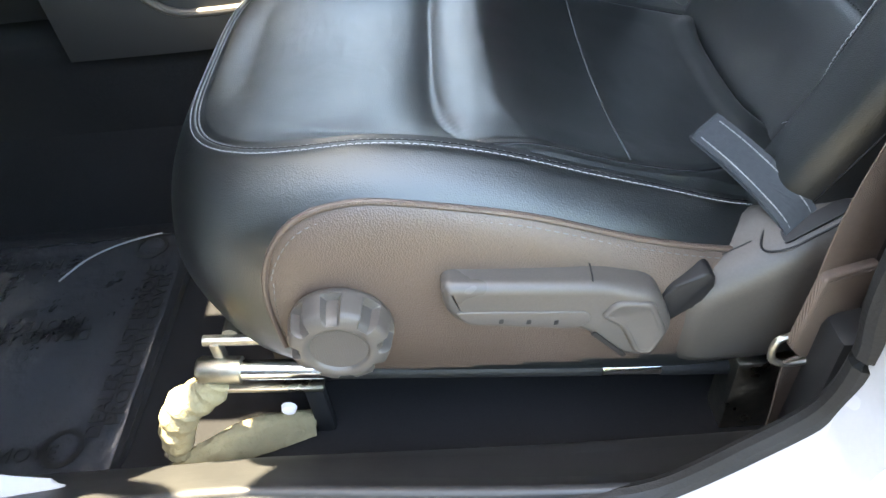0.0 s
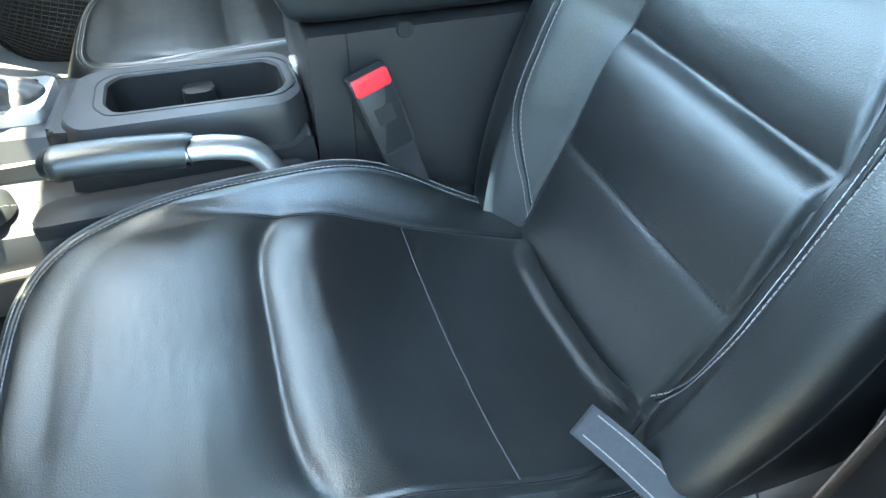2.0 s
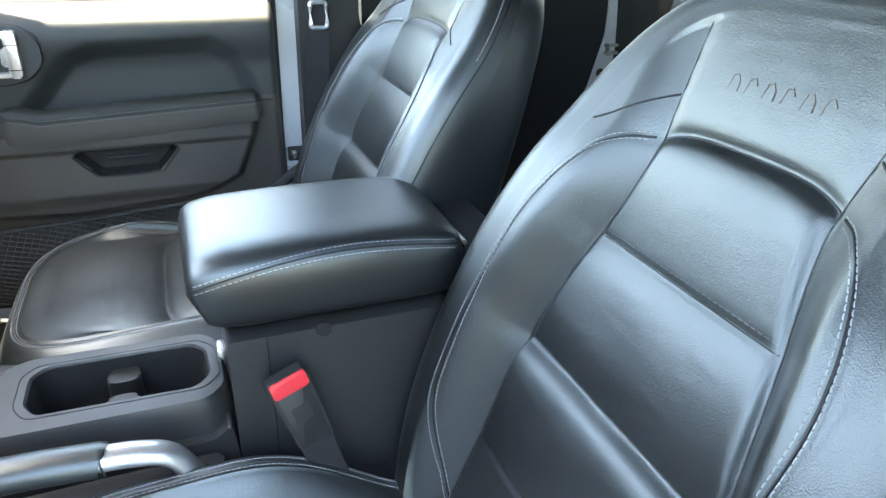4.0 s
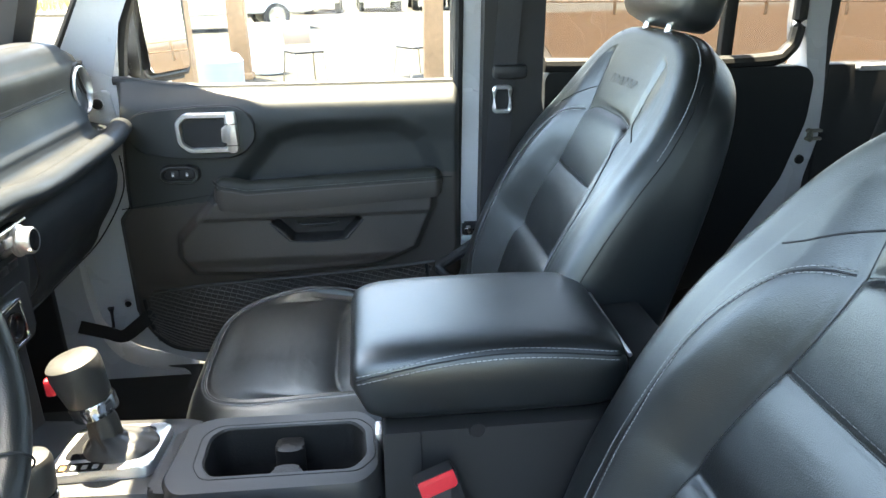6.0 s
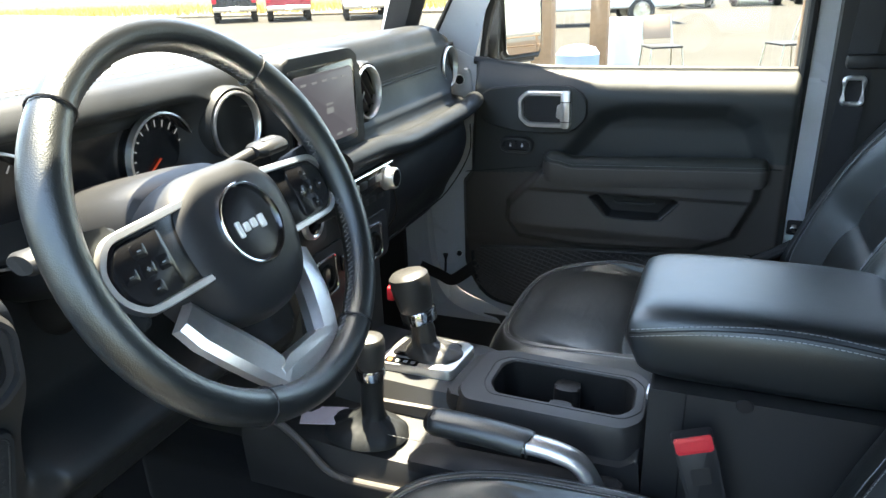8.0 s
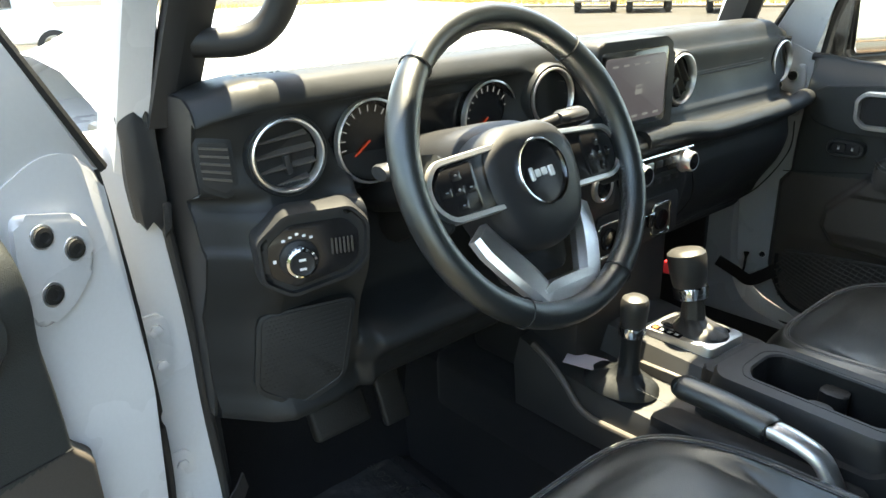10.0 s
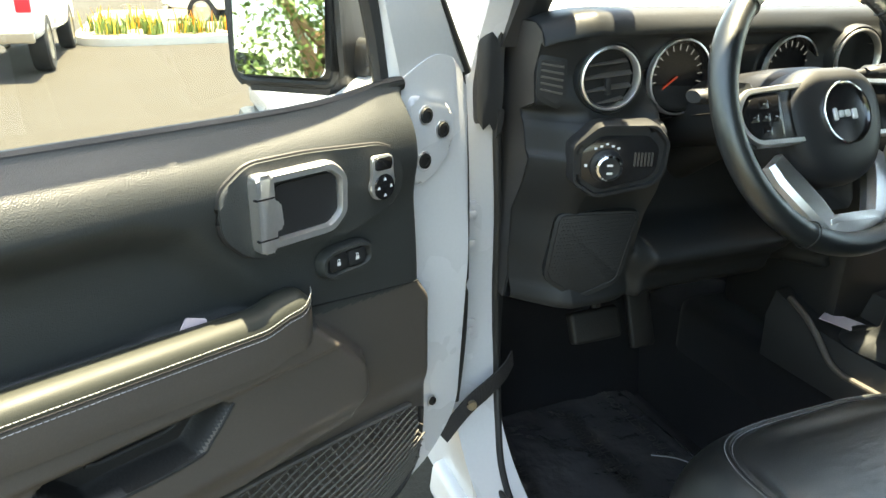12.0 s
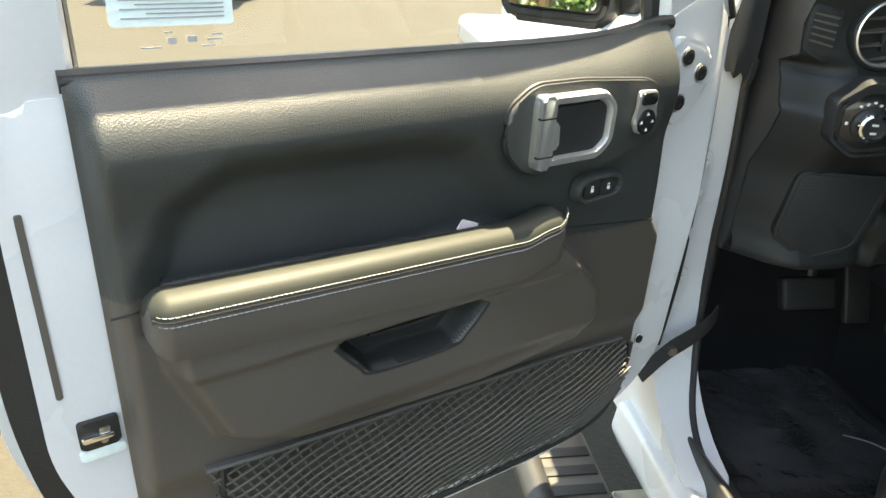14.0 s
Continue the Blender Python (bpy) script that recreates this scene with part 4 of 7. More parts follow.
# running board and kick panels
step = thing("running_board", (-.2, -.88, .36), "black running board with ribbed tread under the sill", "running board")
part("tread", box(-.95, 1.2, -.93, -.80, .385, .405, .008), PLASTIC_GREY, step)
part("edge_tube", tube([(-.97, -.935, .39), (1.25, -.935, .39)], .03, 16), PLASTIC, step)
for x in (-.7, .1, .9):
    part("bracket", box(x - .03, x + .03, -.83, -.76, .36, .46, .006), STEEL, step)
for k in range(24):
    part("rib", box(-.9 + k * .05, -.875 + k * .05, -.92, -.81, .404, .409, .002), RUBBER, step)
for sg, nm in ((-1, "left"), (1, "right")):
    structure("kick_panel_" + nm, box(-1.2, -.848, *sorted((sg * .655, sg * .674)), .46, .98, .006), PLASTIC, "dark plastic kick panel", "trim")

# ---- doors ----
DOOR_TOP = curve([(.045, 1.252), (.10, 1.252), (.14, 1.246), (.20, 1.238), (.30, 1.234), (.80, 1.234)])
DOOR_LOW = curve([(.045, .775), (.06, .72), (.09, .67), (.14, .642), (.25, .632), (.60, .640), (.70, .66), (.76, .72), (.79, .80)])


PULL_CUP = [(.565, .957), (.525, .913), (.417, .913), (.374, .957), (.385, .963), (.555, .963)]
HOLLOW = [(.268, 1.010), (.387, 1.140), (.440, 1.158), (.650, 1.162), (.704, 1.128), (.735, 1.060), (.735, 1.010)]
TRAY = [(.300, 1.020), (.385, 1.052), (.478, 1.052), (.522, 1.074), (.640, 1.080), (.712, 1.070), (.720, 1.020)]
BULGE = [(.262, 1.022), (.176, .926), (.172, .882), (.200, .838), (.362, .826), (.602, .840), (.684, .880), (.722, .970), (.730, 1.040)]


def door_relief(u, z):
    """How far the inner trim stands out from the door's plane."""
    w = .018
    w += .014 * smooth(1.10, 1.175, z) - .044 * smooth(1.150, DOOR_TOP(u) + .012, z) ** 2.6
    # hollow above the armrest, with a slanting front edge
    w -= .024 * smooth(-.012, .034, edge_depth(HOLLOW, u, z))
    # tray behind the armrest
    w -= .018 * smooth(-.003, .007, edge_depth(TRAY, u, z))
    w = max(w, -.006)
    # lower bulge carrying pull cup and armrest, its lower face sloping away
    w += (.030 - .010 * smooth(.880, .850, z)) * smooth(-.006, .015, edge_depth(BULGE, u, z))
    w += .006 * smooth(.962, .972, z) * smooth(.0, .012, edge_depth(BULGE, u, z))
    # pull cup
    w -= .036 * smooth(-.001, .007, edge_depth(PULL_CUP, u, z))
    # pocket recess below
    w -= .012 * smooth(.845, .80, z)
    return w


def build_door(name, m, label, driver_side):
    d = thing(name, m @ V((0, 0, .6)), label, "car door", "front doors")
    M = m
    du = .020 if driver_side else 0.0
    ax = lambda w0: M @ axes((0, w0, 0), (1, 0, 0), (0, 0, 1), (0, 1, 0))
    shell_poly = rounded([(-.028, .72), (-.05, .98), (-.036, 1.262), (.02, 1.285), (.095, 1.250), (.15, 1.222), (.82, 1.218), (.845, 1.19), (.85, .88), (.80, .70), (.70, .605), (.18, .600), (.03, .66)], .03)
    shell = part("shell", prism(shell_poly, -.085, -.010, .008, 3, ax(0)), PAINT, d, "white painted steel door shell")
    skinp = rounded([(-.05, .70), (-.07, .98), (-.055, 1.20), (.87, 1.20), (.885, 1.17), (.885, .86), (.83, .67), (.72, .575), (.16, .572), (.0, .64)], .04)
    part("outer_skin", prism(skinp, -.105, -.080, .006, 2, ax(0)), PAINT, d, "white painted outer skin")
    run = spline([(.853, 1.240, -.050), (.858, 1.05, -.050), (.858, .90, -.050), (.838, .775, -.050), (.795, .685, -.050), (.735, .615, -.050), (.62, .600, -.050)], 8)
    side = []
    for k in range(len(run)):
        t = run[min(k + 1, len(run) - 1)] - run[max(k - 1, 0)]
        side.append(ax(0).to_3x3() @ V((-t.y, t.x, 0)).normalized())
    part("rear_seal", ribbon([ax(0) @ p for p in run], .030, .014, side), RUBBER, d, "wide black rubber weather seal")
    part("edge_slot", prism(rrect(.828, .834, .95, 1.13, .002), -.012, -.0085, .001, 1, ax(0)), PLASTIC_GREY, d)
    part("seal", tube([ax(0) @ V((a, b, -.055)) for a, b in [(p[0] * 1.0 - .004, p[1]) for p in shell_poly] if a > .5 or b < .65], .008, 8), RUBBER, d, "black rubber door seal")
    # window frame: a raked front post, a rear post and a head rail
    outer = [(-.040, 1.25), (.045, 1.40), (.145, 1.55), (.265, 1.715), (.30, 1.745), (.83, 1.745), (.85, 1.70), (.848, 1.2)]
    inner = [(.092, 1.25), (.108, 1.36), (.185, 1.50), (.298, 1.67), (.32, 1.69), (.755, 1.69), (.772, 1.66), (.772, 1.2)]
    for nm, ids, mat, lab in (("front_post", (0, 1, 2, 3, 4), PAINT, "white raked window post"), ("head_rail", (4, 5), PAINT, ""), ("rear_post", (5, 6, 7), PAINT, "white rear window post")):
        poly = [outer[i] for i in ids] + [inner[i] for i in reversed(ids)]
        part(nm, prism(poly, -.035, -.012, .006, 2, ax(0)), mat, d, lab)
    run = spline([(.092, 1.25), (.118, 1.37), (.190, 1.51), (.30, 1.67), (.335, 1.70), (.755, 1.70), (.778, 1.66), (.778, 1.22)], 8)
    part("window_run", tube([ax(0) @ V((a, b, -.040)) for a, b in [(p[0], p[1]) for p in [V((q[0], q[1], 0)) for q in run]]], .013, 8), RUBBER, d, "black rubber window run")
    part("outer_seal", tube([ax(0) @ V((a - .006, b, -.02)) for a, b in outer[:5]], .008, 8), RUBBER, d)
    g = part("pane", prism([(.10, 1.225), (.125, 1.36), (.20, 1.50), (.31, 1.67), (.335, 1.70), (.765, 1.70), (.78, 1.67), (.78, 1.225)], -.045, -.041, 0, 1, ax(0)), GLASS, d, "clear window glass")
    g.visible_shadow = False
    # inner trim
    nu, nz = 230, 190
    grid = []
    for i in range(nu + 1):
        t = i / nu
        col = []
        for j in range(nz + 1):
            k = j / nz
            u = .052 + (.784 - .052) * t
            z0, z1 = DOOR_LOW(u), DOOR_TOP(u)
            z = z0 + (z1 - z0) * k
            shift = (.024 * smooth(.955, .995, z) + .016 * smooth(1.0, 1.25, z)) * (1 - t) ** 6
            w = door_relief(u - du, z)
            edge = min(t * .73, (1 - t) * .73, k * (z1 - z0))
            w = (w + .006) * (1 - (1 - smooth(0, .022, edge)) ** 2) - .006
            col.append(M @ V((u + shift, w, z)))
        grid.append(col)
    trim = part("trim_panel", skin(grid, False), DOOR_TRIM, d, "black soft-touch inner trim panel", angle=70)
    # below the seam the panel is a harder plastic, warm ground bounce painted in
    trim.data.materials.append(LOWER_TRIM)
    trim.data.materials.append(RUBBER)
    back, base = M.inverted(), ORIGIN[trim.name]
    for f in trim.data.polygons:
        q = back @ (f.center + base)
        if q.z < .990 + .055 * smooth(.06, .74, q.x - du):
            f.material_index = 1
        # inside the pull cup the shade is painted on as black faces
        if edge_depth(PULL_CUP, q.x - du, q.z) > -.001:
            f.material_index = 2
    part("belt_seal", tube([M @ V((u, -.0145, DOOR_TOP(u) - .004)) for u in np.linspace(.085, .785, 40)], .0095, 10), RUBBER, d)
    # seams of the trim
    for pts in ([(.068, .990), (.15, 1.000), (.268, 1.016)], [(.732, 1.034), (.762, 1.034)]):
        part("seam", tube([M @ V((u + du, door_relief(u, z) + .0006, z)) for u, z in [(q[0], q[1]) for q in spline([(a, b, 0) for a, b in pts], 8)]], .0011, 6), SEAM, trim)
    # armrest: padded bar whose front end curls up
    a0, a1 = .262 + du, .738 + du
    rise = lambda t: 1.044 + .018 * t + .006 * smooth(.16, .02, t) + .006 * smooth(.16, .08, t)

    def rest(t):
        """Reach and top height of the armrest along its length."""
        end = min(1, min(t / .055, (1 - t) / .040)) if 0 < t < 1 else 0
        e = math.sqrt(max(0, 1 - (1 - end) ** 2))
        return .030 + .028 * e, rise(t), e
    rings = []
    for t in np.concatenate([np.linspace(0, .08, 12), np.linspace(.1, .9, 30), np.linspace(.93, 1, 12)]):
        u = a0 + (a1 - a0) * t
        out, zt, e = rest(t)
        zb = zt - .042 - .006 * (1 - t)
        ring = []
        for a, b in ((.0, 0), (.30, .3), (.34, .88), (.40, .965), (.52, 1.0), (.66, 1.0), (.80, .965), (.91, .88), (.98, .74), (1.0, .58), (1.0, .30), (.995, .02), (.975, -.22), (.94, -.42), (.4, -.46)):
            ring.append(M @ V((u, .004 + out * a, zb + (zt - zb) * (b * (.35 + .65 * e)))))
        rings.append(ring)
    arm = part("armrest", skin(rings, True, True, True), ARM_PAD, d, "padded soft-touch armrest with double stitching", angle=50)
    # below the stitching the rest is clad in the same bounce-tinted plastic
    arm.data.materials.append(LOWER_TRIM)
    for f in arm.data.polygons:
        q = back @ (f.center + ORIGIN[arm.name])
        if q.z < rise(min(max((q.x - a0) / (a1 - a0), 0), 1)) - .021:
            f.material_index = 1
    nr = (M.to_3x3() @ V((0, 1, 0))).normalized()
    for zz in (.0052, 0, -.0042):
        pts = [M @ V((a0 + (a1 - a0) * t, .0042 + rest(t)[0], rest(t)[1] - .020 + zz + .014 * smooth(.06, .0, t))) for t in np.linspace(.004, .992, 80)]
        if zz:
            # passenger's thread is a darker copy, with the shade put into its colour
            part("stitching", stitches(pts, [nr] * len(pts), .0040, .0013, .0005), THREAD if driver_side else THREAD_DIM, arm, "light grey thread")
        else:
            part("arm_seam", tube(pts, .0010, 6), SEAM, arm)
    # pull cup: recess with its shade painted black, a stitched lip and a finger slot
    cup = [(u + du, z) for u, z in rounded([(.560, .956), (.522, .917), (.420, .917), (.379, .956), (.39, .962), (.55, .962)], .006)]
    part("pull_cup", prism(cup, -.010, .0130, .001, 2, ax(0)), RUBBER, d, "floor of the recessed pull cup, blackened for shade")
    part("cup_lip", tube([ax(0) @ V((u + du, b, door_relief(u, b - .006) - .001)) for u, b in [(q[0], q[1]) for q in spline([(.568, .956, 0), (.540, .924, 0), (.520, .9115, 0), (.422, .9115, 0), (.400, .924, 0), (.371, .956, 0)], 6)]], .0022, 8), VINYL, d)
    part("finger_slot", tube([ax(0) @ V((u + du, z, .020)) for u, z in ((.425, .944), (.435, .940), (.505, .940), (.515, .944))], .0035, 8), PLASTIC, d)
    # lower strap seam of the bulge and the net pocket
    part("pocket_rim", tube([M @ V((u, door_relief(u, z) + .004, z)) for u, z in [(q[0], q[1]) for q in spline([(.722, .840, 0), (.62, .830, 0), (.42, .816, 0), (.24, .806, 0), (.098, .794, 0)], 10)]], .006, 8, False, .6), NET, d, "grey-black elastic edge of the net pocket")
    strands = []
    for sg in (-1, 1):
        for k in (range(-20, 26) if sg > 0 else range(-4, 54)):
            pts = []
            for q in np.linspace(0, 1, 30):
                u = .10 + (.029 if sg > 0 else .0135) * k + sg * q * (.46 if sg > 0 else .085)
                top = .792 + (.838 - .792) * (u - .10) / .61
                low = DOOR_LOW(u) + .010
                z = top + (low - top) * q
                if not .086 < u < .716 or z < low:
                    if len(pts) > 1:
                        break
                    pts = []
                    continue
                sag = .016 * math.sin(math.pi * q) * (.7 + .3 * math.sin(9 * u)) + .0015 * math.sin(40 * u)
                pts.append(M @ V((u + .003 * math.sin(8 * q + 20 * u), .013 + sag + .0010 * sg, z)))
            if len(pts) > 1:
                strands.append(tube(pts, .0016, 5))
    part("net_border", tube([M @ V((u, .016, z)) for u, z in [(p[0], p[1]) for p in spline([(.080, .782, 0), (.084, .735, 0), (.098, .690, 0), (.14, .655, 0), (.25, .643, 0), (.45, .646, 0), (.60, .652, 0), (.69, .675, 0), (.705, .76, 0), (.703, .836, 0)], 10)]], .0045, 8), RUBBER, d, "black rolled edge of the net")
    part("net", join(*strands), NET, d, "black stretch net")
    # handle bezel and pull
    ho = .020 if driver_side else 0.0
    hx_ = Matrix.Translation((ho, .011, 0))
    base_ax = ax
    ax = lambda w0: M @ hx_ @ axes((0, w0, 0), (1, 0, 0), (0, 0, 1), (0, 1, 0))
    bez = rounded([(.357, 1.176), (.357, 1.132), (.330, 1.104), (.300, 1.097), (.20, 1.098), (.124, 1.115), (.109, 1.150), (.122, 1.182), (.145, 1.192), (.25, 1.200), (.322, 1.200)], .014)
    bz = part("handle_bezel", prism(bez, .012, .026, .005, 3, ax(0)), DOOR_TRIM, d, "satin black handle surround")
    part("bezel_gap", tube([ax(0) @ V((a, b, .0195)) for a, b in bez], .0030, 8, True), SEAM, bz)
    # raised black plate paints the shade of a recess, no hollow is cut
    part("handle_shade", prism(rrect(.218, .300, 1.112, 1.176, .012), .0295, .0312, 0, 1, ax(0)), SEAM, bz, "black plate painting the shaded recess behind the handle")
    part("handle_frame", band(rounded([(.325, 1.190), (.325, 1.109), (.228, 1.109), (.207, 1.127), (.205, 1.172), (.224, 1.190)], .010), .0115, .022, .038, ax(0), .22), SATIN, bz, "bright silver handle frame")
    part("handle_bar", prism(rrect(.304, .324, 1.109, 1.191, .005), .026, .041, .004, 3, ax(0)), SATIN, bz, "satin silver pull bar")
    part("handle_catch", prism(rounded([(.308, 1.128), (.308, 1.164), (.296, 1.160), (.294, 1.132)], .003), .028, .039, .003, 2, ax(0)), SATIN, bz)
    for zz in (1.124, 1.167):
        part("bar_joint", prism(rrect(.303, .3262, zz - .0008, zz + .0008, .0003), .036, .0414, 0, 1, ax(0)), SEAM, bz)
    lko = rounded([(.238, 1.074), (.238, 1.052), (.222, 1.043), (.172, 1.045), (.158, 1.054), (.160, 1.074), (.174, 1.083), (.222, 1.082)], .009)
    lk = part("lock_switch", band(lko, .009, .010, .0250, ax(0), .3), DOOR_TRIM, d, "black lock switch panel")
    part("switch_floor", prism([(.198 + (a - .198) * .86, 1.063 + (b - 1.063) * .72) for a, b in lko], .008, .0185, .001, 2, ax(0)), SEAM, lk)
    for u0 in (.213, .185):
        rk = part("rocker", prism(rrect(u0 - .0128, u0 + .0128, 1.0535, 1.0735, .004), .016, .0225, .0015, 2, ax(0)), PLASTIC, lk)
        part("lock_mark", join(prism(rrect(u0 - .0024, u0 + .0024, 1.0598, 1.0640, .0006), .0225, .0230, 0, 1, ax(0)), band(rrect(u0 - .0017, u0 + .0017, 1.0635, 1.0680, .001), .0008, .0225, .0230, ax(0))), MARK, lk)
    if driver_side:
        ax = lambda w0: M @ Matrix.Translation((.170, 0, 1.157)) @ Matrix.Diagonal((.80, 1, .80, 1)) @ Matrix.Translation((-.161, 0, -1.150)) @ axes((0, w0 + .011, 0), (1, 0, 0), (0, 0, 1), (0, 1, 0))
        ms = part("mirror_switch", prism(rounded([(.182, 1.182), (.182, 1.150), (.188, 1.136), (.178, 1.116), (.150, 1.116), (.137, 1.135), (.142, 1.150), (.142, 1.180)], .008), .029, .034, .002, 2, ax(0)), SATIN, bz, "silver-rimmed mirror control")
        part("pad", lathe([(.0195, .0), (.0185, .002), (.006, .001), (0, .001)], 32, ax(0) @ Matrix.Translation((.161, 1.134, .0335))), GLOSS, ms)
        part("selector", prism(rrect(.146, .178, 1.160, 1.178, .005), .0335, .036, .001, 2, ax(0)), GLOSS, ms)
        for a, b in ((.161, 1.146), (.161, 1.122), (.149, 1.134), (.173, 1.134)):
            part("arrow", prism([(a - .003, b - .002), (a + .003, b - .002), (a, b + .003)], .0356, .0361, 0, 1, ax(0)), MARK, ms)
    ax = base_ax
    part("front_seal", tube(spline([ax(0) @ V((a, b, -.020)) for a, b in ((.045, 1.40), (-.008, 1.318), (-.034, 1.262), (-.047, 1.15), (-.054, 1.02), (-.054, .85), (-.038, .72))], 8), .0055, 8), RUBBER, d, "black rubber edge along the hinge side")
    # hinge-side fixings
    for u, z in ((.050, 1.205), (.018, 1.182), (.053, 1.145), (.037, .764)):
        r = .0105 if z > 1 else .007
        b0 = part("bolt", lathe([(r, 0), (r * .95, .004), (r * .55, .0045), (r * .5, .002), (0, .002)], 24, ax(-.004) @ Matrix.Translation((u, z, 0))), RUBBER, d, "black bolt head")
        part("washer", lathe([(r * 1.25, 0), (r * 1.2, .0012), (r, .0014)], 24, ax(-.004) @ Matrix.Translation((u, z, 0))), SATIN, b0)
    part("bolt_pad", prism(rounded([(.075, 1.235), (.0, 1.215), (-.006, 1.16), (.03, 1.125), (.07, 1.110), (.085, 1.15)], .015), -.011, -.0035, .006, 4, ax(0)), PAINT, d, "pressed pad round the bolts")
    # latch and sticker on the rear edge
    # the latch opening's darkness is a black plate on the shell
    lt = part("latch", prism(rrect(.788, .824, .889, .920, .005), -.014, -.004, .002, 2, ax(0)), RUBBER, d, "black plate for the shaded opening of the door latch")
    part("latch_plate", prism(rrect(.794, .822, .899, .906, .002), -.006, -.001, .0015, 2, ax(0)), CHROME, lt)
    part("latch_claw", prism(rounded([(.796, .912), (.800, .894), (.806, .894), (.806, .912)], .002), -.006, -.002, .001, 2, ax(0)), STEEL, lt)
    part("edge_label", prism(rrect(.786, .826, .876, .888, .004), -.009, -.0050, .001, 2, ax(0)), STICKER, d)
    # mirror on the outside
    fwd = V((MIRROR_DIR[0], MIRROR_DIR[1], 0)).normalized()
    acr = V((fwd.y, -fwd.x, 0))
    mm = M @ axes((.118, -.100, 1.250), acr, (0, 0, 1), fwd)
    hs = part("mirror_housing", prism(rounded([(-.020, -.022), (-.012, .180), (.02, .20), (.125, .20), (.150, .17), (.150, .0), (.13, -.022)], .025), -.09, .012, .012, 3, mm), PLASTIC, d, "black door mirror housing")
    part("mirror_glass", prism(rounded([(.0, .0), (.0, .176), (.132, .176), (.132, .0)], .014), .0125, .015, .001, 1, mm @ Matrix.Translation((0, .088, .006)) @ Matrix.Rotation(radians(MIRROR_NOD if driver_side else -3), 4, "X") @ Matrix.Translation((0, -.088, 0))), MIRROR, hs, "mirror glass")
    part("mirror_rim", tube([mm @ V((p[0], p[1], .012)) for p in rounded([(-.006, -.008), (-.006, .184), (.138, .184), (.138, -.008)], .018)], .006, 8, True), PLASTIC, hs)
    part("mirror_foot", prism(rounded([(.03, 1.235), (.035, 1.29), (.085, 1.30), (.10, 1.25)], .015), -.12, -.06, .012, 3, ax(0)), PLASTIC, d)
    return d, trim, hs, ax


MIRROR_DIR, MIRROR_NOD = (.917, .40), -5
DOOR_OPEN = radians(64.5)
DM = axes((-.76, -.79, 0), (math.cos(DOOR_OPEN), -math.sin(DOOR_OPEN), 0), (math.sin(DOOR_OPEN), math.cos(DOOR_OPEN), 0), (0, 0, 1))
PM = axes((-.758, .712, 0), (1, 0, 0), (0, -1, 0), (0, 0, 1))
ddoor, dtrim, dmirror, dax = build_door("driver_door", DM, "open white driver's door with black inner trim", True)
pdoor, ptrim, pmirror, pax = build_door("passenger_door", PM, "closed white passenger's door with black inner trim", False)

# labels on the driver's window
gm = dax(-.039)
lab = part("window_label", prism(rrect(.637, .738, 1.264, 1.40, .004), 0, .0006, 0, 1, gm), STICKER, ddoor, "pale blue printed sheet on the glass")
bars([(.645, 1.270 + .0036 * k, .084 - .02 * (k % 4 == 1) - .012 * (k % 7 == 3), .0013) for k in range(34)], gm @ Matrix.Translation((0, 0, .0008)), MARK_GREY, lab)
bars([(.687, 1.249, .007, .005), (.670, 1.250, .008, .005), (.648, 1.251, .013, .0014), (.648, 1.255, .009, .0014), (.69, 1.258, .006, .0014), (.70, 1.246, .016, .0012), (.655, 1.246, .011, .0012)], gm, MARK_GREY, ddoor, "etched_mark")
# a folded paper in the armrest tray
part("paper_edge", prism(rounded([(.402, 1.030), (.396, 1.047), (.418, 1.056), (.432, 1.034)], .003), .020, .022, 0, 1, dax(0)), PAPER, ddoor, "paper left in the armrest tray")
# check strap from the door to the body
chk = thing("check_strap", (-.78, -.71, .72), "black webbing door check strap on the hinge pillar", "strap")
part("strap", ribbon(spline([(-.836, -.640, .752), (-.815, -.665, .742), (-.800, -.700, .728), (-.790, -.745, .705), (-.775, -.795, .668)], 8), .036, .003, (0, 0, 1)), WEB_BLACK, chk)
part("strap_bolt", lathe([(.009, 0), (.008, .006), (0, .007)], 20, axes((-.789, -.738, .709), (0, 1, 0), (0, 0, 1), (1, 0, 0))), STEEL, chk)

chk2 = thing("check_strap", (-.74, .69, .70), "black webbing door check strap beside the glove box", "strap")
part("strap", ribbon(spline([(-.815, .672, .735), (-.765, .682, .712), (-.735, .688, .698), (-.702, .692, .718), (-.664, .694, .750)], 8), .030, .003, (0, 0, 1)), WEB_BLACK, chk2)
part("strap_knob", tube([(-.752, .690, .720), (-.750, .690, .755), (-.750, .690, .768)], [.003, .003, .007], 10), RUBBER, chk2)
# details of the driver's hinge pillar
hx = lambda x: axes((x, 0, 0), (0, 1, 0), (0, 0, 1), (1, 0, 0))
hinge = thing("door_hinge", (-.85, -.72, 1.0), "white painted door hinge with two bolts", "hinge", "door hinges")
part("plate", prism(rounded([(-.750, 1.045), (-.712, 1.045), (-.703, 1.03), (-.703, .965), (-.712, .95), (-.750, .95)], .01), 0, .006, .002, 2, hx(-.8505)), PAINT, hinge)
for z in (1.022, .972):
    part("bolt", lathe([(.009, 0), (.0085, .004), (.004, .006), (0, .006)], 6, hx(-.845) @ Matrix.Translation((-.720, z, 0))), PAINT, hinge)
copy_thing(hinge, Matrix.Translation((-.849, -.72, .795)))
pin = thing("hinge_cover", (-.86, -.70, 1.22), "black plastic cover over the windscreen hinge", "cover")
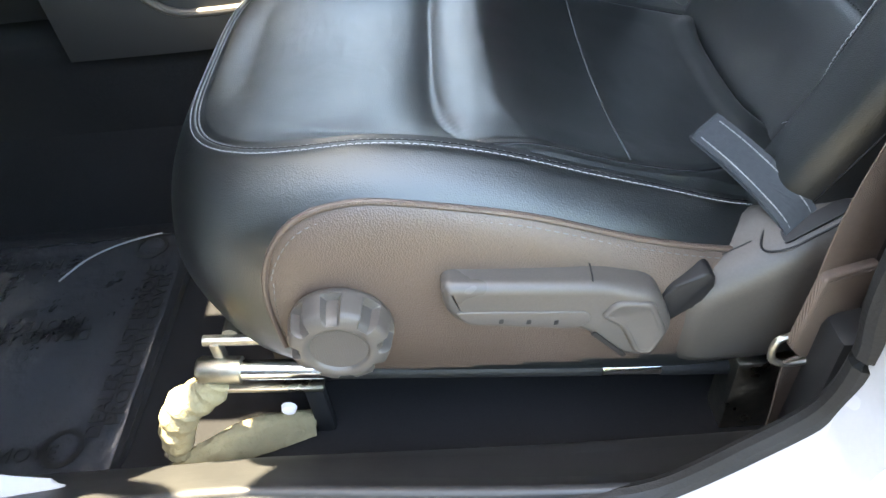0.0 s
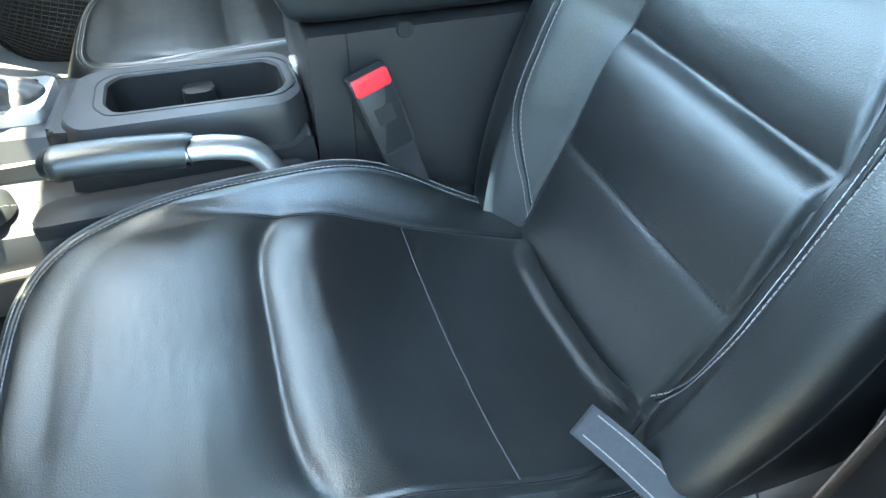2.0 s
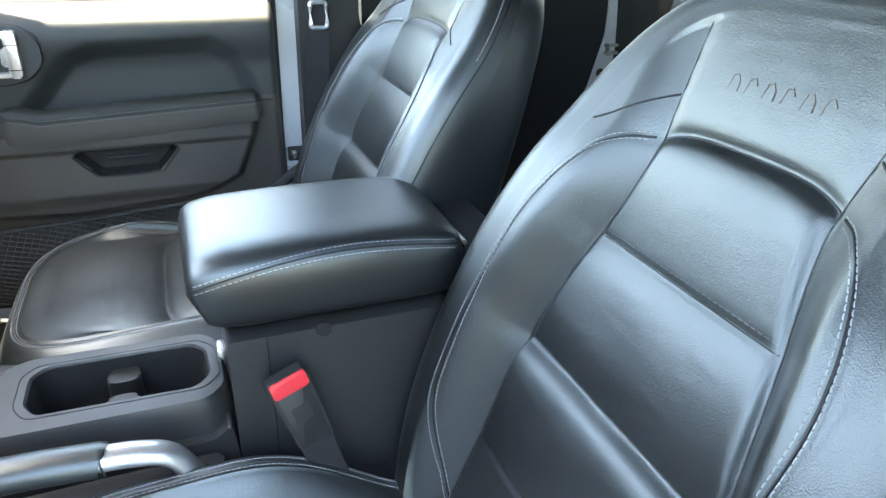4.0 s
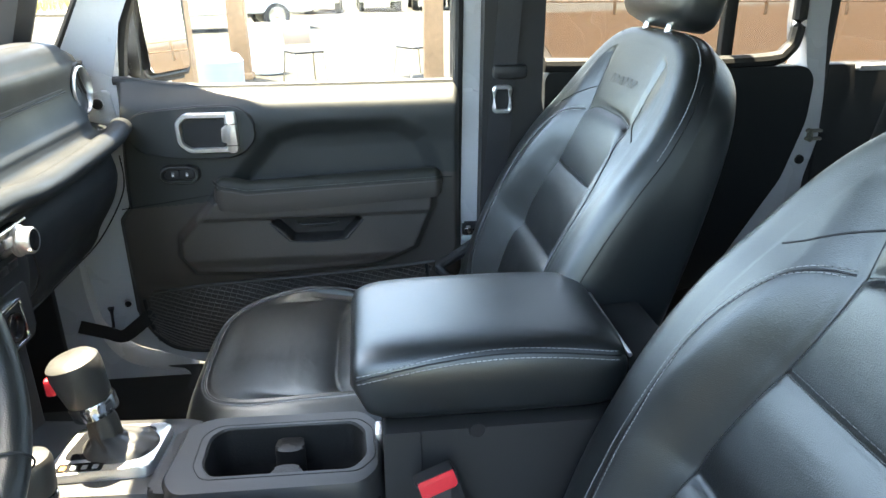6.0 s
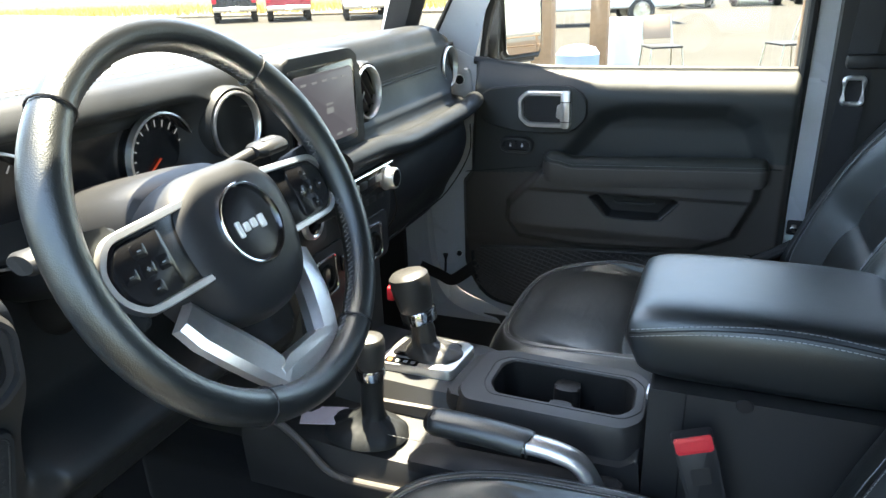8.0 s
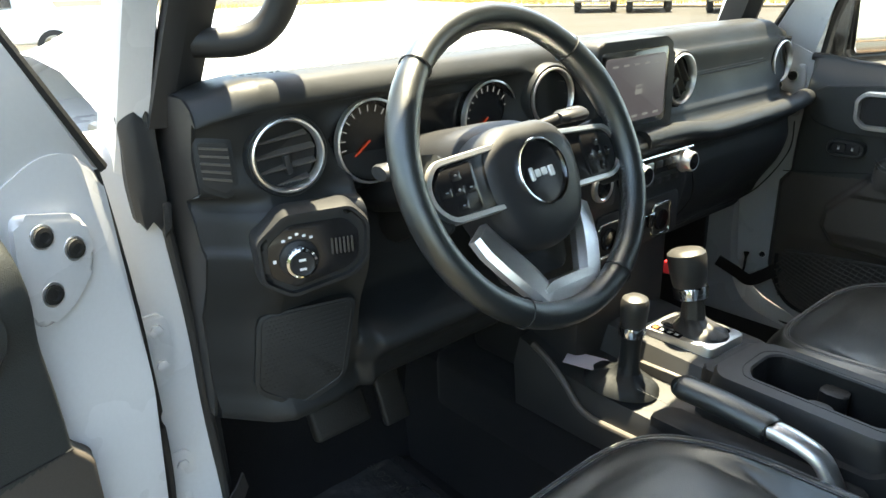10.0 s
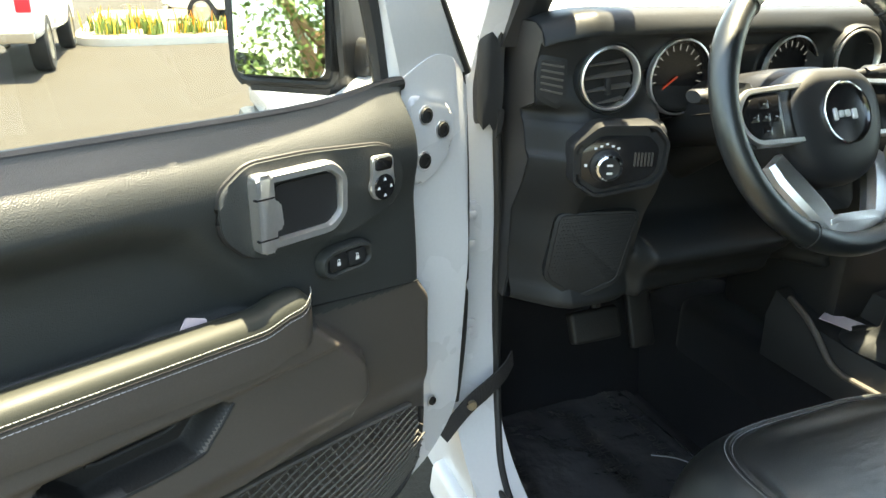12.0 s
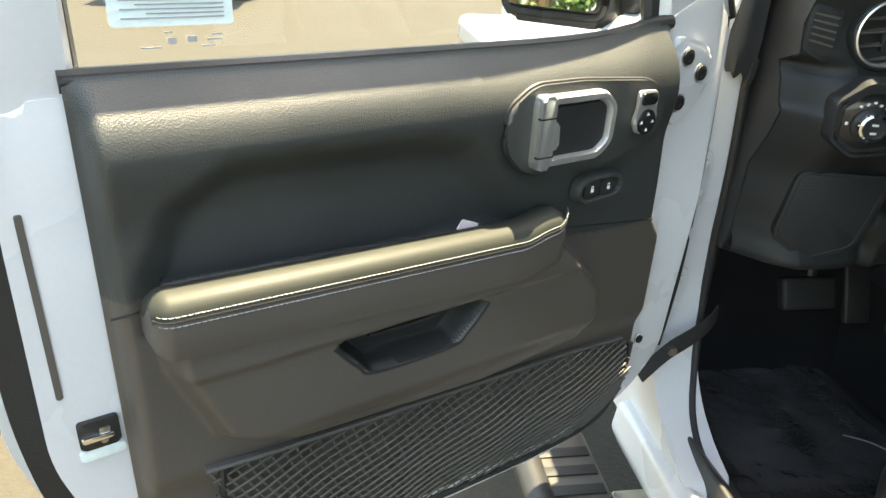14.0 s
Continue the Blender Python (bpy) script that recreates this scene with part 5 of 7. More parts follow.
part("cover", skin([[V((-.838 + a * k, -.700 + b * k, z + dz)) for a, b, dz in ((-.02, -.022, 0), (.004, -.023, .004), (.010, -.016, -.006), (.012, -.004, .003), (.011, .006, -.010), (.013, .016, .004), (-.01, .022, 0))] for z, k in ((1.165, .75), (1.172, .9), (1.21, 1.0), (1.255, .95), (1.29, 1.02), (1.306, .8))], True, True, True), PLASTIC, pin)
part("tongue", prism(rounded([(-.694, 1.145), (-.690, 1.190), (-.680, 1.190), (-.684, 1.160)], .003), 0, .008, .002, 2, hx(-.832)), RUBBER, pin)
gk = thing("grab_handle", (-.60, -.66, 1.42), "black grab handle on the windscreen pillar", "handle")
part("grip", tube(spline([(-.79, -.640, 1.372), (-.765, -.590, 1.372), (-.748, -.560, 1.392), (-.725, -.545, 1.44), (-.67, -.56, 1.51), (-.62, -.61, 1.57)], 8), [.017] * 41, 14), PLASTIC, gk)

# ---- dashboard ----
DY = [-.672, -.655, -.60, -.52, -.44, -.36, -.28, -.22, -.17, -.13, -.10, -.05, 0, .05, .10, .13, .17, .25, .35, .45, .55, .62, .67, .695]


def dash_profile(y):
    """Section of the dashboard at y, from the windscreen over the top down to the knees."""
    k = smooth(-.16, -.22, y)            # driver's side
    kl = k * (1 - smooth(.44, .54, -y))  # recess for the light switch
    lf = k - kl
    kc = smooth(-.195, -.215, y) * (1 - smooth(.478, .498, -y))  # opening round the steering column
    kp = smooth(.135, .17, y)            # passenger's side: a groove above the padded ledge
    c = 1 - smooth(.13, .19, abs(y))     # middle stack
    e = smooth(.60, .70, abs(y))
    p = [(-.93, 1.262), (-.90, 1.292), (-.85, 1.318), (-.79, 1.334), (-.735, 1.333), (-.716, 1.322), (-.708, 1.304), (-.700 - .03 * kl - .016 * lf, 1.292), (-.697 - .045 * kl - .036 * lf - .004 * kp, 1.25), (-.690 - .035 * kl - .036 * lf - .002 * kp, 1.212),
         (-.682 - .040 * lf - .002 * kp - .035 * kc, 1.196), (-.672 - .046 * lf - .010 * kp - .055 * kc, 1.186), (-.650 - .064 * lf - .026 * kp - .085 * kc, 1.182 - .008 * kp), (-.632 - .076 * lf - .020 * kp - .125 * kc, 1.172 - .004 * kp), (-.630 - .074 * lf - .16 * kc, 1.156), (-.640 - .060 * lf - .16 * kc, 1.142),
         (-.655 + .03 * c - .035 * lf - .15 * kc, 1.13), (-.650 + .03 * c - .055 * lf - .15 * kc, 1.09), (-.665 + .035 * c - .070 * lf - .125 * kc, 1.04), (-.700 + .05 * c - .036 * lf - .075 * kc, 1.008 - .023 * (1 - kc)), (-.712 + .055 * c - .026 * lf + .030 * kc, .978 - .02 * (1 - kc)),
         (-.735 + .06 * c - .002 * lf + .02 * kc, .935 - .005 * lf), (-.79 + .08 * c + .040 * lf + .02 * kc, .905 - .02 * k), (-1.1, .885)]
    wrap = smooth(.60, .70, -y) if y < 0 else smooth(.58, .72, y) * .6
    return [V((x - (.085 if z < 1.2 else .028) * wrap * (x > -.9), y, z - .02 * e * (z > 1.3))) for x, z in p]


ys = sorted(set(DY + np.linspace(-.672, .695, 60).tolist() + np.linspace(-.502, -.474, 8).tolist() + np.linspace(-.219, -.191, 8).tolist() + np.linspace(.13, .175, 6).tolist()))
dash = thing("dashboard", (-.8, 0, .95), "black padded dashboard with round vents and stitched trim", "dashboard")
pad = part("panel", skin([spline(dash_profile(y), 4) for y in ys], False), VINYL, dash, "black soft dashboard panel", angle=70)
part("end_cap", prism([(p.x, p.z) for p in dash_profile(-.672)] + [(-1.1, 1.2)], -.674, -.670, 0, 1, axes((0, 0, 0), (1, 0, 0), (0, 0, 1), (0, 1, 0))), PLASTIC, dash)
part("end_cap", prism([(p.x, p.z) for p in dash_profile(.695)] + [(-1.1, 1.2)], .690, .700, 0, 1, axes((0, 0, 0), (1, 0, 0), (0, 0, 1), (0, 1, 0))), PLASTIC, dash)
# padded grab ledge across the passenger's side
part("ledge", tube(spline([(-.645, .03, 1.172), (-.640, .14, 1.172), (-.640, .25, 1.160), (-.640, .40, 1.160), (-.640, .55, 1.164), (-.648, .640, 1.168), (-.655, .668, 1.168)], 8), .021, 16, False, .85), VINYL, dash, "padded ledge")
xm = lambda x: axes((x, 0, 0), (0, 1, 0), (0, 0, 1), (1, 0, 0))
# centre fascia round the screen
part("fascia", prism(rounded([(-.084, 1.335), (.105, 1.335), (.128, 1.315), (.130, 1.175), (-.084, 1.175)], .02), -.715, -.655, .006, 4, xm(0)), VINYL, dash, "raised centre fascia")
scn = part("screen", prism(rrect(-.066, .096, 1.208, 1.310, .008), -.655, -.651, .002, 2, xm(0)), SCREEN, dash, "dark touch screen")
part("screen_frame", prism(rrect(-.076, .106, 1.198, 1.320, .010), -.657, -.653, .002, 2, xm(0)), GLOSS, dash)
for a, b, w, k in [(-.055 + .03 * i, 1.214, .016, .004) for i in range(5)] + [(-.05 + .028 * i, 1.296, .014, .003) for i in range(5)] + [(.012, 1.262, .02, .003), (.012, 1.250, .02, .008)]:
    bars([(a, b, w, k)], xm(-.6508), LIT_MARK, scn, "screen_mark", .0002)


def air_vent(y, x, z, r, tilt, roll=0, slope=-24):
    m = xm(x) @ Matrix.Translation((y, z, 0)) @ Matrix.Rotation(radians(tilt), 4, "Y") @ Matrix.Rotation(radians(roll), 4, "Z")
    v = part("air_vent", put(lathe([(r * 1.30, -.035), (r * 1.27, .0), (r * 1.20, .006), (r * 1.08, .003), (r, -.012), (r * .96, -.045), (0, -.045)], 48), m), VINYL, dash, "round air vent")
    part("ring", put(lathe([(r * 1.13, .002), (r * 1.105, .0085), (r * 1.05, .0095), (r * .995, .006), (r * .985, -.006)], 48), m), SATIN, v, "chrome ring")
    part("throat", put(lathe([(r * .95, -.010), (r * .93, -.030), (0, -.030)], 40), m), SEAM, v)
    # slats in lighter grey, which paints in the bright reflection along them
    for k in range(-1, 3):
        h = r * .93 * math.sqrt(max(0, 1 - ((k - .3) * .46) ** 2))
        sl = box(-h, h, -.0011, .0011, -.016, .010, .0008, 1)
        part("slat", put(sl, m @ Matrix.Translation((0, -(k - .3) * r * .44, -.010)) @ Matrix.Rotation(radians(slope), 4, "X")), PLASTIC_GREY, v)
    part("thumb_tab", put(box(-.004, .004, -.012, .012, -.004, .004, .002), m @ Matrix.Translation((0, -r * .30, -.004))), PLASTIC, v)
    return v


for y, x, z, tilt, roll, slope in ((-.574, -.722, 1.244, -10, 6, 22), (-.136, -.700, 1.260, -4, -8, -10), (.182, -.677, 1.256, 0, -52, -8), (.632, -.705, 1.246, 0, -60, -8)):
    air_vent(y, x, z, .0395, tilt, roll, slope)
# stitched trim band between the vents
for y0, y1 in ((.225, .545), (-.525, -.505), (-.660, -.630)):
    for dz in (-.004, .004):
        pts = [V((-.699 if y0 > 0 else -.744, y, 1.252 + dz + (.012 * (y - .22) if y0 > 0 else 0))) for y in np.linspace(y0, y1, 30)]
        part("stitching", stitches(pts, [V((1, 0, 0))] * 30, .005, .002), THREAD_DIM, pad)
part("trim_line", tube([(-.698, y, 1.250 + .012 * (y - .22)) for y in np.linspace(.225, .548, 20)], .0015, 6), SEAM, pad)
# demister slot in the dashboard end
TURNED = lambda o: axes(o, (.31, .951, 0), (0, 0, 1), (.951, -.31, 0))
svm = TURNED((-.743, -.654, 1.243))
sv = part("side_vent", prism(rounded([(-.020, .033), (.021, .030), (.024, -.024), (.013, -.042), (-.019, -.026)], .006), -.03, .002, .002, 2, svm), VINYL, dash, "slatted side vent")
part("hole", prism(rounded([(-.015, .027), (.016, .024), (.019, -.021), (.010, -.034), (-.014, -.021)], .005), .0015, .0030, 0, 1, svm), SEAM, sv)
for k in range(5):
    part("slat", prism([(-.014, -.014 + .0085 * k), (.017, -.021 + .0090 * k), (.017, -.018 + .0090 * k), (-.014, -.0115 + .0085 * k)], .0020, .0052, .0006, 1, svm), PLASTIC_GREY, sv)
# instrument binnacle
cl = part("instrument_panel", prism(rrect(-.512, -.190, 1.180, 1.300, .03), -.745, -.735, .002, 2, xm(0)), GLOSS, dash, "black instrument panel")
for y0, lab2 in ((-.450, "fuel and temperature dial"), (-.238, "rev counter dial")):
    gm2 = xm(-.733) @ Matrix.Translation((y0, 1.240, 0))
    dl = part("dial", put(lathe([(.055, 0), (.054, .010), (.051, .012), (.049, .008), (.047, .001), (0, .0)], 48), gm2), GLOSS, cl, lab2)
    part("dial_ring", put(lathe([(.0555, .004), (.0545, .0115), (.0520, .0125), (.0505, .010)], 48), gm2), SATIN, dl)
    for k in range(17):
        q = radians(225 - k * 16.9)
        part("tick", put(box(-.004, .004, -.0007, .0007, 0, .0008), gm2 @ Matrix.Rotation(q, 4, "Z") @ Matrix.Translation((.041, 0, .0015))), LIT_MARK, dl)
    part("needle", put(box(0, .030, -.0013, .0013, .002, .004, .0005, 1), gm2 @ Matrix.Rotation(radians(215), 4, "Z")), LIT_NEEDLE, dl)
for a, b, w, k in ((-.395, 1.278, .018, .006), (-.390, 1.23, .003, .04), (-.385, 1.262, .006, .002), (-.385, 1.25, .006, .002), (-.385, 1.238, .010, .003)):
    bars([(a, b, w, k)], xm(-.7345), LIT_MARK, cl, "display_mark", .0003)
# light switch panel
lsm = TURNED((-.682, -.595, 1.133))
ls = part("light_switch", prism(rounded([(-.042, .024), (-.041, -.022), (-.010, -.042), (.062, -.026), (.078, -.010), (.081, .030), (.062, .051), (-.010, .050)], .010), -.05, .002, .006, 3, lsm), PLASTIC, dash, "light switch panel")
part("face", prism(rounded([(-.035, .020), (-.034, -.018), (-.007, -.035), (.058, -.020), (.071, -.008), (.073, .024), (.057, .041), (-.008, .041)], .008), .001, .004, .001, 2, lsm), GLOSS, ls)
part("hood", band(rounded([(-.050, .028), (-.048, -.026), (-.013, -.049), (.066, -.033), (.086, -.014), (.089, .034), (.067, .059), (-.014, .058)], .010), .010, -.03, .009, lsm, .3), PLASTIC, ls, "raised eight-sided frame round the switches")
part("dial", lathe([(.0235, .003), (.0225, .008), (.0180, .010), (.0165, .022), (.013, .024), (.009, .023), (0, .023)], 40, lsm), PLASTIC, ls, "rotary light switch")
part("dial_ring", lathe([(.0185, .012), (.0178, .0225), (.0150, .0240), (.0142, .021)], 40, lsm), CHROME, ls)
for k in range(6):
    part("wheel_rib", put(box(-.0011, .0011, -.010, .010, 0, .004, .001, 1), lsm @ Matrix.Translation((.040 + .0048 * k, .008, .003))), PLASTIC_GREY, ls)
bars([(-.004, -.008, .008, .003), (-.004, .003, .008, .003)], lsm @ Matrix.Translation((0, 0, .0238)), MARK, ls, "print_mark", .0003)
bars([(-.018 + .008 * k, .028 - .003 * abs(k - 2), .004, .003) for k in range(5)] + [(-.030, -.002, .004, .004)], lsm @ Matrix.Translation((0, 0, .004)), MARK, ls, "print_mark", .0003)
kpm = TURNED((-.734, -.600, 1.030))
gr = part("knee_panel", prism(rounded([(-.030, .016), (.098, .020), (.074, -.098), (.010, -.128), (-.045, -.090)], .014), -.05, .001, .002, 2, kpm), VINYL, dash, "knee panel with a perforated speaker grille")
holes = []
for i in range(26):
    for j in range(22):
        a, b = -.034 + i * .0050 + .0025 * (j % 2), -.112 + j * .0058 + .0004 * i
        if edge_depth([(-.022, .010), (.090, .013), (.068, -.090), (.010, -.116), (-.036, -.084)], a, b) > .002:
            holes.append(put(box(-.0013, .0013, -.0013, .0013, 0, .0005), kpm @ Matrix.Translation((a, b, .001))))
part("grille", join(*holes), SEAM, gr)
part("grille_edge", tube([kpm @ V((a, b, .001)) for a, b in rounded([(-.025, .012), (.093, .015), (.070, -.092), (.010, -.120), (-.039, -.086)], .012)], .0012, 6, True), SEAM, gr)
# climate controls
hp = part("climate_panel", prism(rounded([(-.062, 1.148), (.150, 1.148), (.150, 1.108), (.10, 1.09), (-.062, 1.09)], .008), -.66, -.622, .004, 2, xm(0)), GLOSS, dash, "climate control panel")
part("chrome_strip", tube([(-.620, y, 1.150) for y in (-.06, .15)], .0022, 8), CHROME, hp)
for y, r in ((-.010, .019), (.126, .019)):
    mk = xm(-.622) @ Matrix.Translation((y, 1.128, 0))
    kb = part("knob", put(lathe([(r * 1.1, 0), (r * 1.08, .004), (r * .95, .006), (r * .92, .018), (r * .8, .021), (r * .55, .020), (0, .020)], 32), mk), SATIN, hp, "silver rotary knob")
    part("knob_face", put(lathe([(r * .76, .0205), (r * .5, .0215), (0, .0215)], 32), mk), GLOSS, kb)
for k in range(4):
    part("button", put(box(-.010, .010, -.006, .006, 0, .004, .0015), xm(-.622) @ Matrix.Translation((.022 + .026 * k, 1.135, 0))), SATIN if k % 3 == 0 else PLASTIC, hp)
    part("button", put(box(-.010, .010, -.005, .005, 0, .003, .001), xm(-.622) @ Matrix.Translation((.022 + .026 * k, 1.106, 0))), PLASTIC, hp)
# round start button and switch bank left of the stack, power sockets below
sb = part("start_panel", prism(rounded([(-.165, 1.160), (-.080, 1.160), (-.080, 1.095), (-.15, 1.090), (-.170, 1.11)], .01), -.66, -.612, .005, 2, xm(0)), PLASTIC, dash, "start button panel")
part("start_button", lathe([(.024, 0), (.023, .006), (.019, .008), (.017, .006), (0, .006)], 32, xm(-.612) @ Matrix.Translation((-.118, 1.132, 0))), SATIN, sb, "silver-ringed start button")
part("button_face", lathe([(.0165, .0062), (.012, .0085), (0, .0085)], 32, xm(-.612) @ Matrix.Translation((-.118, 1.132, 0))), GLOSS, sb)
st = part("switch_bank", prism(rrect(-.115, .115, 1.005, 1.080, .01), -.67, -.618, .004, 2, xm(0)), PLASTIC, dash, "switch bank with silver frames")
for y in (-.085, .06):
    part("frame", tube([xm(-.616) @ V((a, b, 0)) for a, b in rrect(y - .026, y + .026, 1.012, 1.066, .008)], .0022, 8, True), CHROME, st)
    part("socket", lathe([(.019, 0), (.018, .004), (.014, .005), (.013, .001), (0, .001)], 28, xm(-.617) @ Matrix.Translation((y, 1.038, 0))), GLOSS, st)
for k in range(4):
    part("toggle", put(box(-.006, .006, -.012, .012, 0, .007, .002), xm(-.617) @ Matrix.Translation((-.042 + .022 * k, 1.045, 0))), GLOSS, st)
    part("toggle_edge", put(box(-.006, .006, -.001, .001, .006, .0085, .0005, 1), xm(-.617) @ Matrix.Translation((-.042 + .022 * k, 1.056, 0))), CHROME, st)
# glove box line
part("glove_box_seam", tube(spline([(-.652, .20, 1.12), (-.652, .22, 1.04), (-.70, .24, .965), (-.70, .40, .963), (-.70, .58, .966), (-.655, .62, 1.05), (-.652, .625, 1.12)], 8), .0015, 6), SEAM, dash)
part("defroster", put(box(-.018, .018, -.55, .55, -.004, .004, .003), Matrix.Translation((-.862, 0, 1.318)) @ Matrix.Rotation(radians(-26), 4, "Y")), PLASTIC_GREY, dash, "grey demister grille")
part("top_stitching", stitches([V((-.748, y, 1.3355)) for y in np.linspace(-.62, .62, 80)], [V((0, 0, 1))] * 80, .006, .003), THREAD_DIM, dash)

# column stalks
for y0, y1, z0, lab3 in ((-.44, -.535, 1.232, "grey turn signal stalk"), (-.28, -.195, 1.252, "grey wiper stalk")):
    stk = thing("column_stalk", ((-.60), y0, 1.2), lab3 + " on the steering column", "stalk", "column stalks")
    part("arm", tube([(-.612, y0, z0 - .01), (-.60, (y0 + y1) / 2, z0), (-.595, y1, z0 + .004)], .008, 12), PLASTIC, stk)
    part("tip", tube([(-.597, y1 + (.045 if y1 < y0 else -.045), z0 + .003), (-.596, y1 + (.038 if y1 < y0 else -.038), z0 + .003), (-.595, y1 + (.004 if y1 < y0 else -.004), z0 + .004), (-.595, y1, z0 + .004)], [.010, .0165, .0175, .014], 18, False, .55), PLASTIC, stk, "flat tip with its switches")
    bars([(-.012 + .009 * k, -.002, .005, .004) for k in range(3)], axes((-.592, y1 + (.020 if y1 < y0 else -.020), z0 + .0128), (0, 1, 0), (-1, 0, 0), (0, 0, 1)), MARK_GREY, stk, "print_mark", .0004)
col = thing("column_shroud", (-.62, -.36, 1.17), "black plastic shroud round the steering column", "shroud")
part("shroud", skin([[V((x, -.360 + w * s_ * math.copysign(abs(math.cos(q)) ** .7, math.cos(q)), z + (.055 if math.sin(q) > 0 else .05) * s_ * math.copysign(abs(math.sin(q)) ** .8, math.sin(q)))) for q in (2 * math.pi * j / 36 for j in range(36))] for x, z, s_, w in ((-.79, 1.165, 1.0, .075), (-.70, 1.188, 1.0, .078), (-.63, 1.205, 1.0, .080), (-.595, 1.214, .95, .078), (-.582, 1.216, .85, .07))], True, True, True), PLASTIC, col)
part("shroud_joint", tube([(-.70, -.440, 1.188), (-.63, -.442, 1.206), (-.594, -.438, 1.215)], .0012, 6), SEAM, col)
part("lower_column", tube([(-.86, -.36, 1.06), (-.70, -.36, 1.165)], .035, 16), RUBBER, col)

# ---- steering wheel ----
WT = radians(25)
WM = axes((-.519, -.360, 1.219), (0, 1, 0), (-math.sin(WT), 0, math.cos(WT)), (math.cos(WT), 0, math.sin(WT)))
wheel = thing("steering_wheel", (-.60, -.360, 1.18), "black leather steering wheel with silver spokes", "steering wheel")
rim_pts, rim_r = [], []
for j in range(96):
    q = 2 * math.pi * j / 96
    rim_pts.append(WM @ V((.176 * math.cos(q) - .009, .176 * math.sin(q) + .012, -.002)))
    rim_r.append(.0155 + .0018 * (math.exp(-((math.sin(q) - .45) / .25) ** 2)))
rim = part("rim", tube(rim_pts, rim_r, 18, True, 1.12, WM.to_3x3() @ V((0, 0, 1))), LEATHER, wheel, "black leather rim")
for sg in (-1, 1):
    for q0, q1 in ((radians(8), radians(72)), (radians(-72), radians(-12))):
        pts = []
        for k in range(60):
            q = q0 + (q1 - q0) * k / 59
            q = q if sg > 0 else math.pi - q
            rr = .176 - .0158
            pts.append(WM @ V((rr * math.cos(q) - .009, rr * math.sin(q) + .012, -.003 + .0030 * (1 if k % 2 else -1))))
        part("lacing", tube(pts, .0009, 5), THREAD_DIM, rim, "zigzag thread")
    for q in (radians(46), radians(-62)):
        q = q if sg > 0 else math.pi - q
        c = V((.176 * math.cos(q) - .009, .176 * math.sin(q) + .012, -.002))
        ring = [WM @ (c + V((math.cos(q) * math.cos(a), math.sin(q) * math.cos(a), 0)) * .0172 + V((0, 0, .0192 * math.sin(a)))) for a in (2 * math.pi * k / 24 for k in range(24))]
        part("seam", tube(ring, .0010, 6, True), SEAM, rim)
hubp = rounded([(-.086, .040), (-.052, .070), (.052, .070), (.086, .040), (.089, -.02), (.064, -.076), (.024, -.096), (-.024, -.096), (-.064, -.076), (-.089, -.02)], .045)
rings = []
for k, hgt in ((.88, -.080), (.925, -.056), (.93, -.036), (.925, -.026), (.90, -.017), (.85, -.010), (.78, -.0052), (.68, -.0018), (.58, .0000), (.5, .0006), (.3, .001), (.05, .001)):
    rings.append([WM @ V((a * k, b * k, hgt)) for a, b in hubp])
hub = part("airbag_cover", skin(rings, True, True, True), HUB, wheel, "black airbag cover", angle=60)
EM = WM @ Matrix.Translation((0, 0, .0005)) @ Matrix.Rotation(radians(3), 4, "Z")
part("emblem_ring", lathe([(.0405, .0), (.0400, .0040), (.0388, .0050), (.0372, .0045), (.0365, .001)], 56, EM), CHROME, hub, "chrome ring")
part("emblem_disc", lathe([(.0366, .0012), (.030, .002), (0, .0022)], 48, EM), GLOSS, hub)
# the maker's mark, as plain rounded strokes
for a0, a1, b0, b1 in ((-.0225, -.0165, -.0085, .0075), (-.0140, -.0060, -.0055, .0035), (-.0035, .0050, -.0055, .0035), (.0080, .0165, -.0095, .0035)):
    part("emblem_mark", prism(rrect(a0, a1, b0, b1, .0022, 3), .0020, .0042, .0006, 1, EM), SATIN, hub)
for sg in (-1, 1):
    fr = rounded([(sg * .040, .046), (sg * .146, .040), (sg * .165, .016), (sg * .161, -.012), (sg * .140, -.031), (sg * .052, -.031)], .013)
    fr = fr if sg > 0 else fr[::-1]
    sp = part("spoke", prism([(a * .985, b * .96) for a, b in fr], -.036, -.0105, .004, 2, WM), GLOSS, wheel, "side spoke with buttons")
    part("spoke_trim", band(fr, .0085, -.026, -.006, WM, .2), SATIN, sp, "bright chrome spoke outline")
    part("spoke_lug", prism(rounded([(sg * .120, .046), (sg * .172, .052), (sg * .176, -.030), (sg * .135, -.040)][::sg], .012), -.034, -.012, .006, 3, WM), VINYL, sp, "dark moulding between spoke and rim")
    part("button_pad", prism(rounded([(sg * .092, .033), (sg * .138, .030), (sg * .150, .012), (sg * .147, -.010), (sg * .134, -.022), (sg * .092, -.022)][::sg], .008), -.012, -.0078, .0015, 2, WM), GLOSS, sp, "gloss black button pad")
    ks = [(sg * .120, .004), (sg * .138, .004), (sg * .103, .004), (sg * .120, .020), (sg * .120, -.013)]
    for a, b in ks:
        part("button", prism(rrect(a - .0072, a + .0072, b - .0062, b + .0062, .003), -.0082, -.0072, .0005, 2, WM), GLOSS, sp)
    bars([(a - .002, b - .0006, .004, .0012) for a, b in ks] + [(sg * .120 - .0006, .002, .0012, .004)], WM @ Matrix.Translation((0, 0, -.0072)), MARK_GREY, sp, "print_mark", .0003)
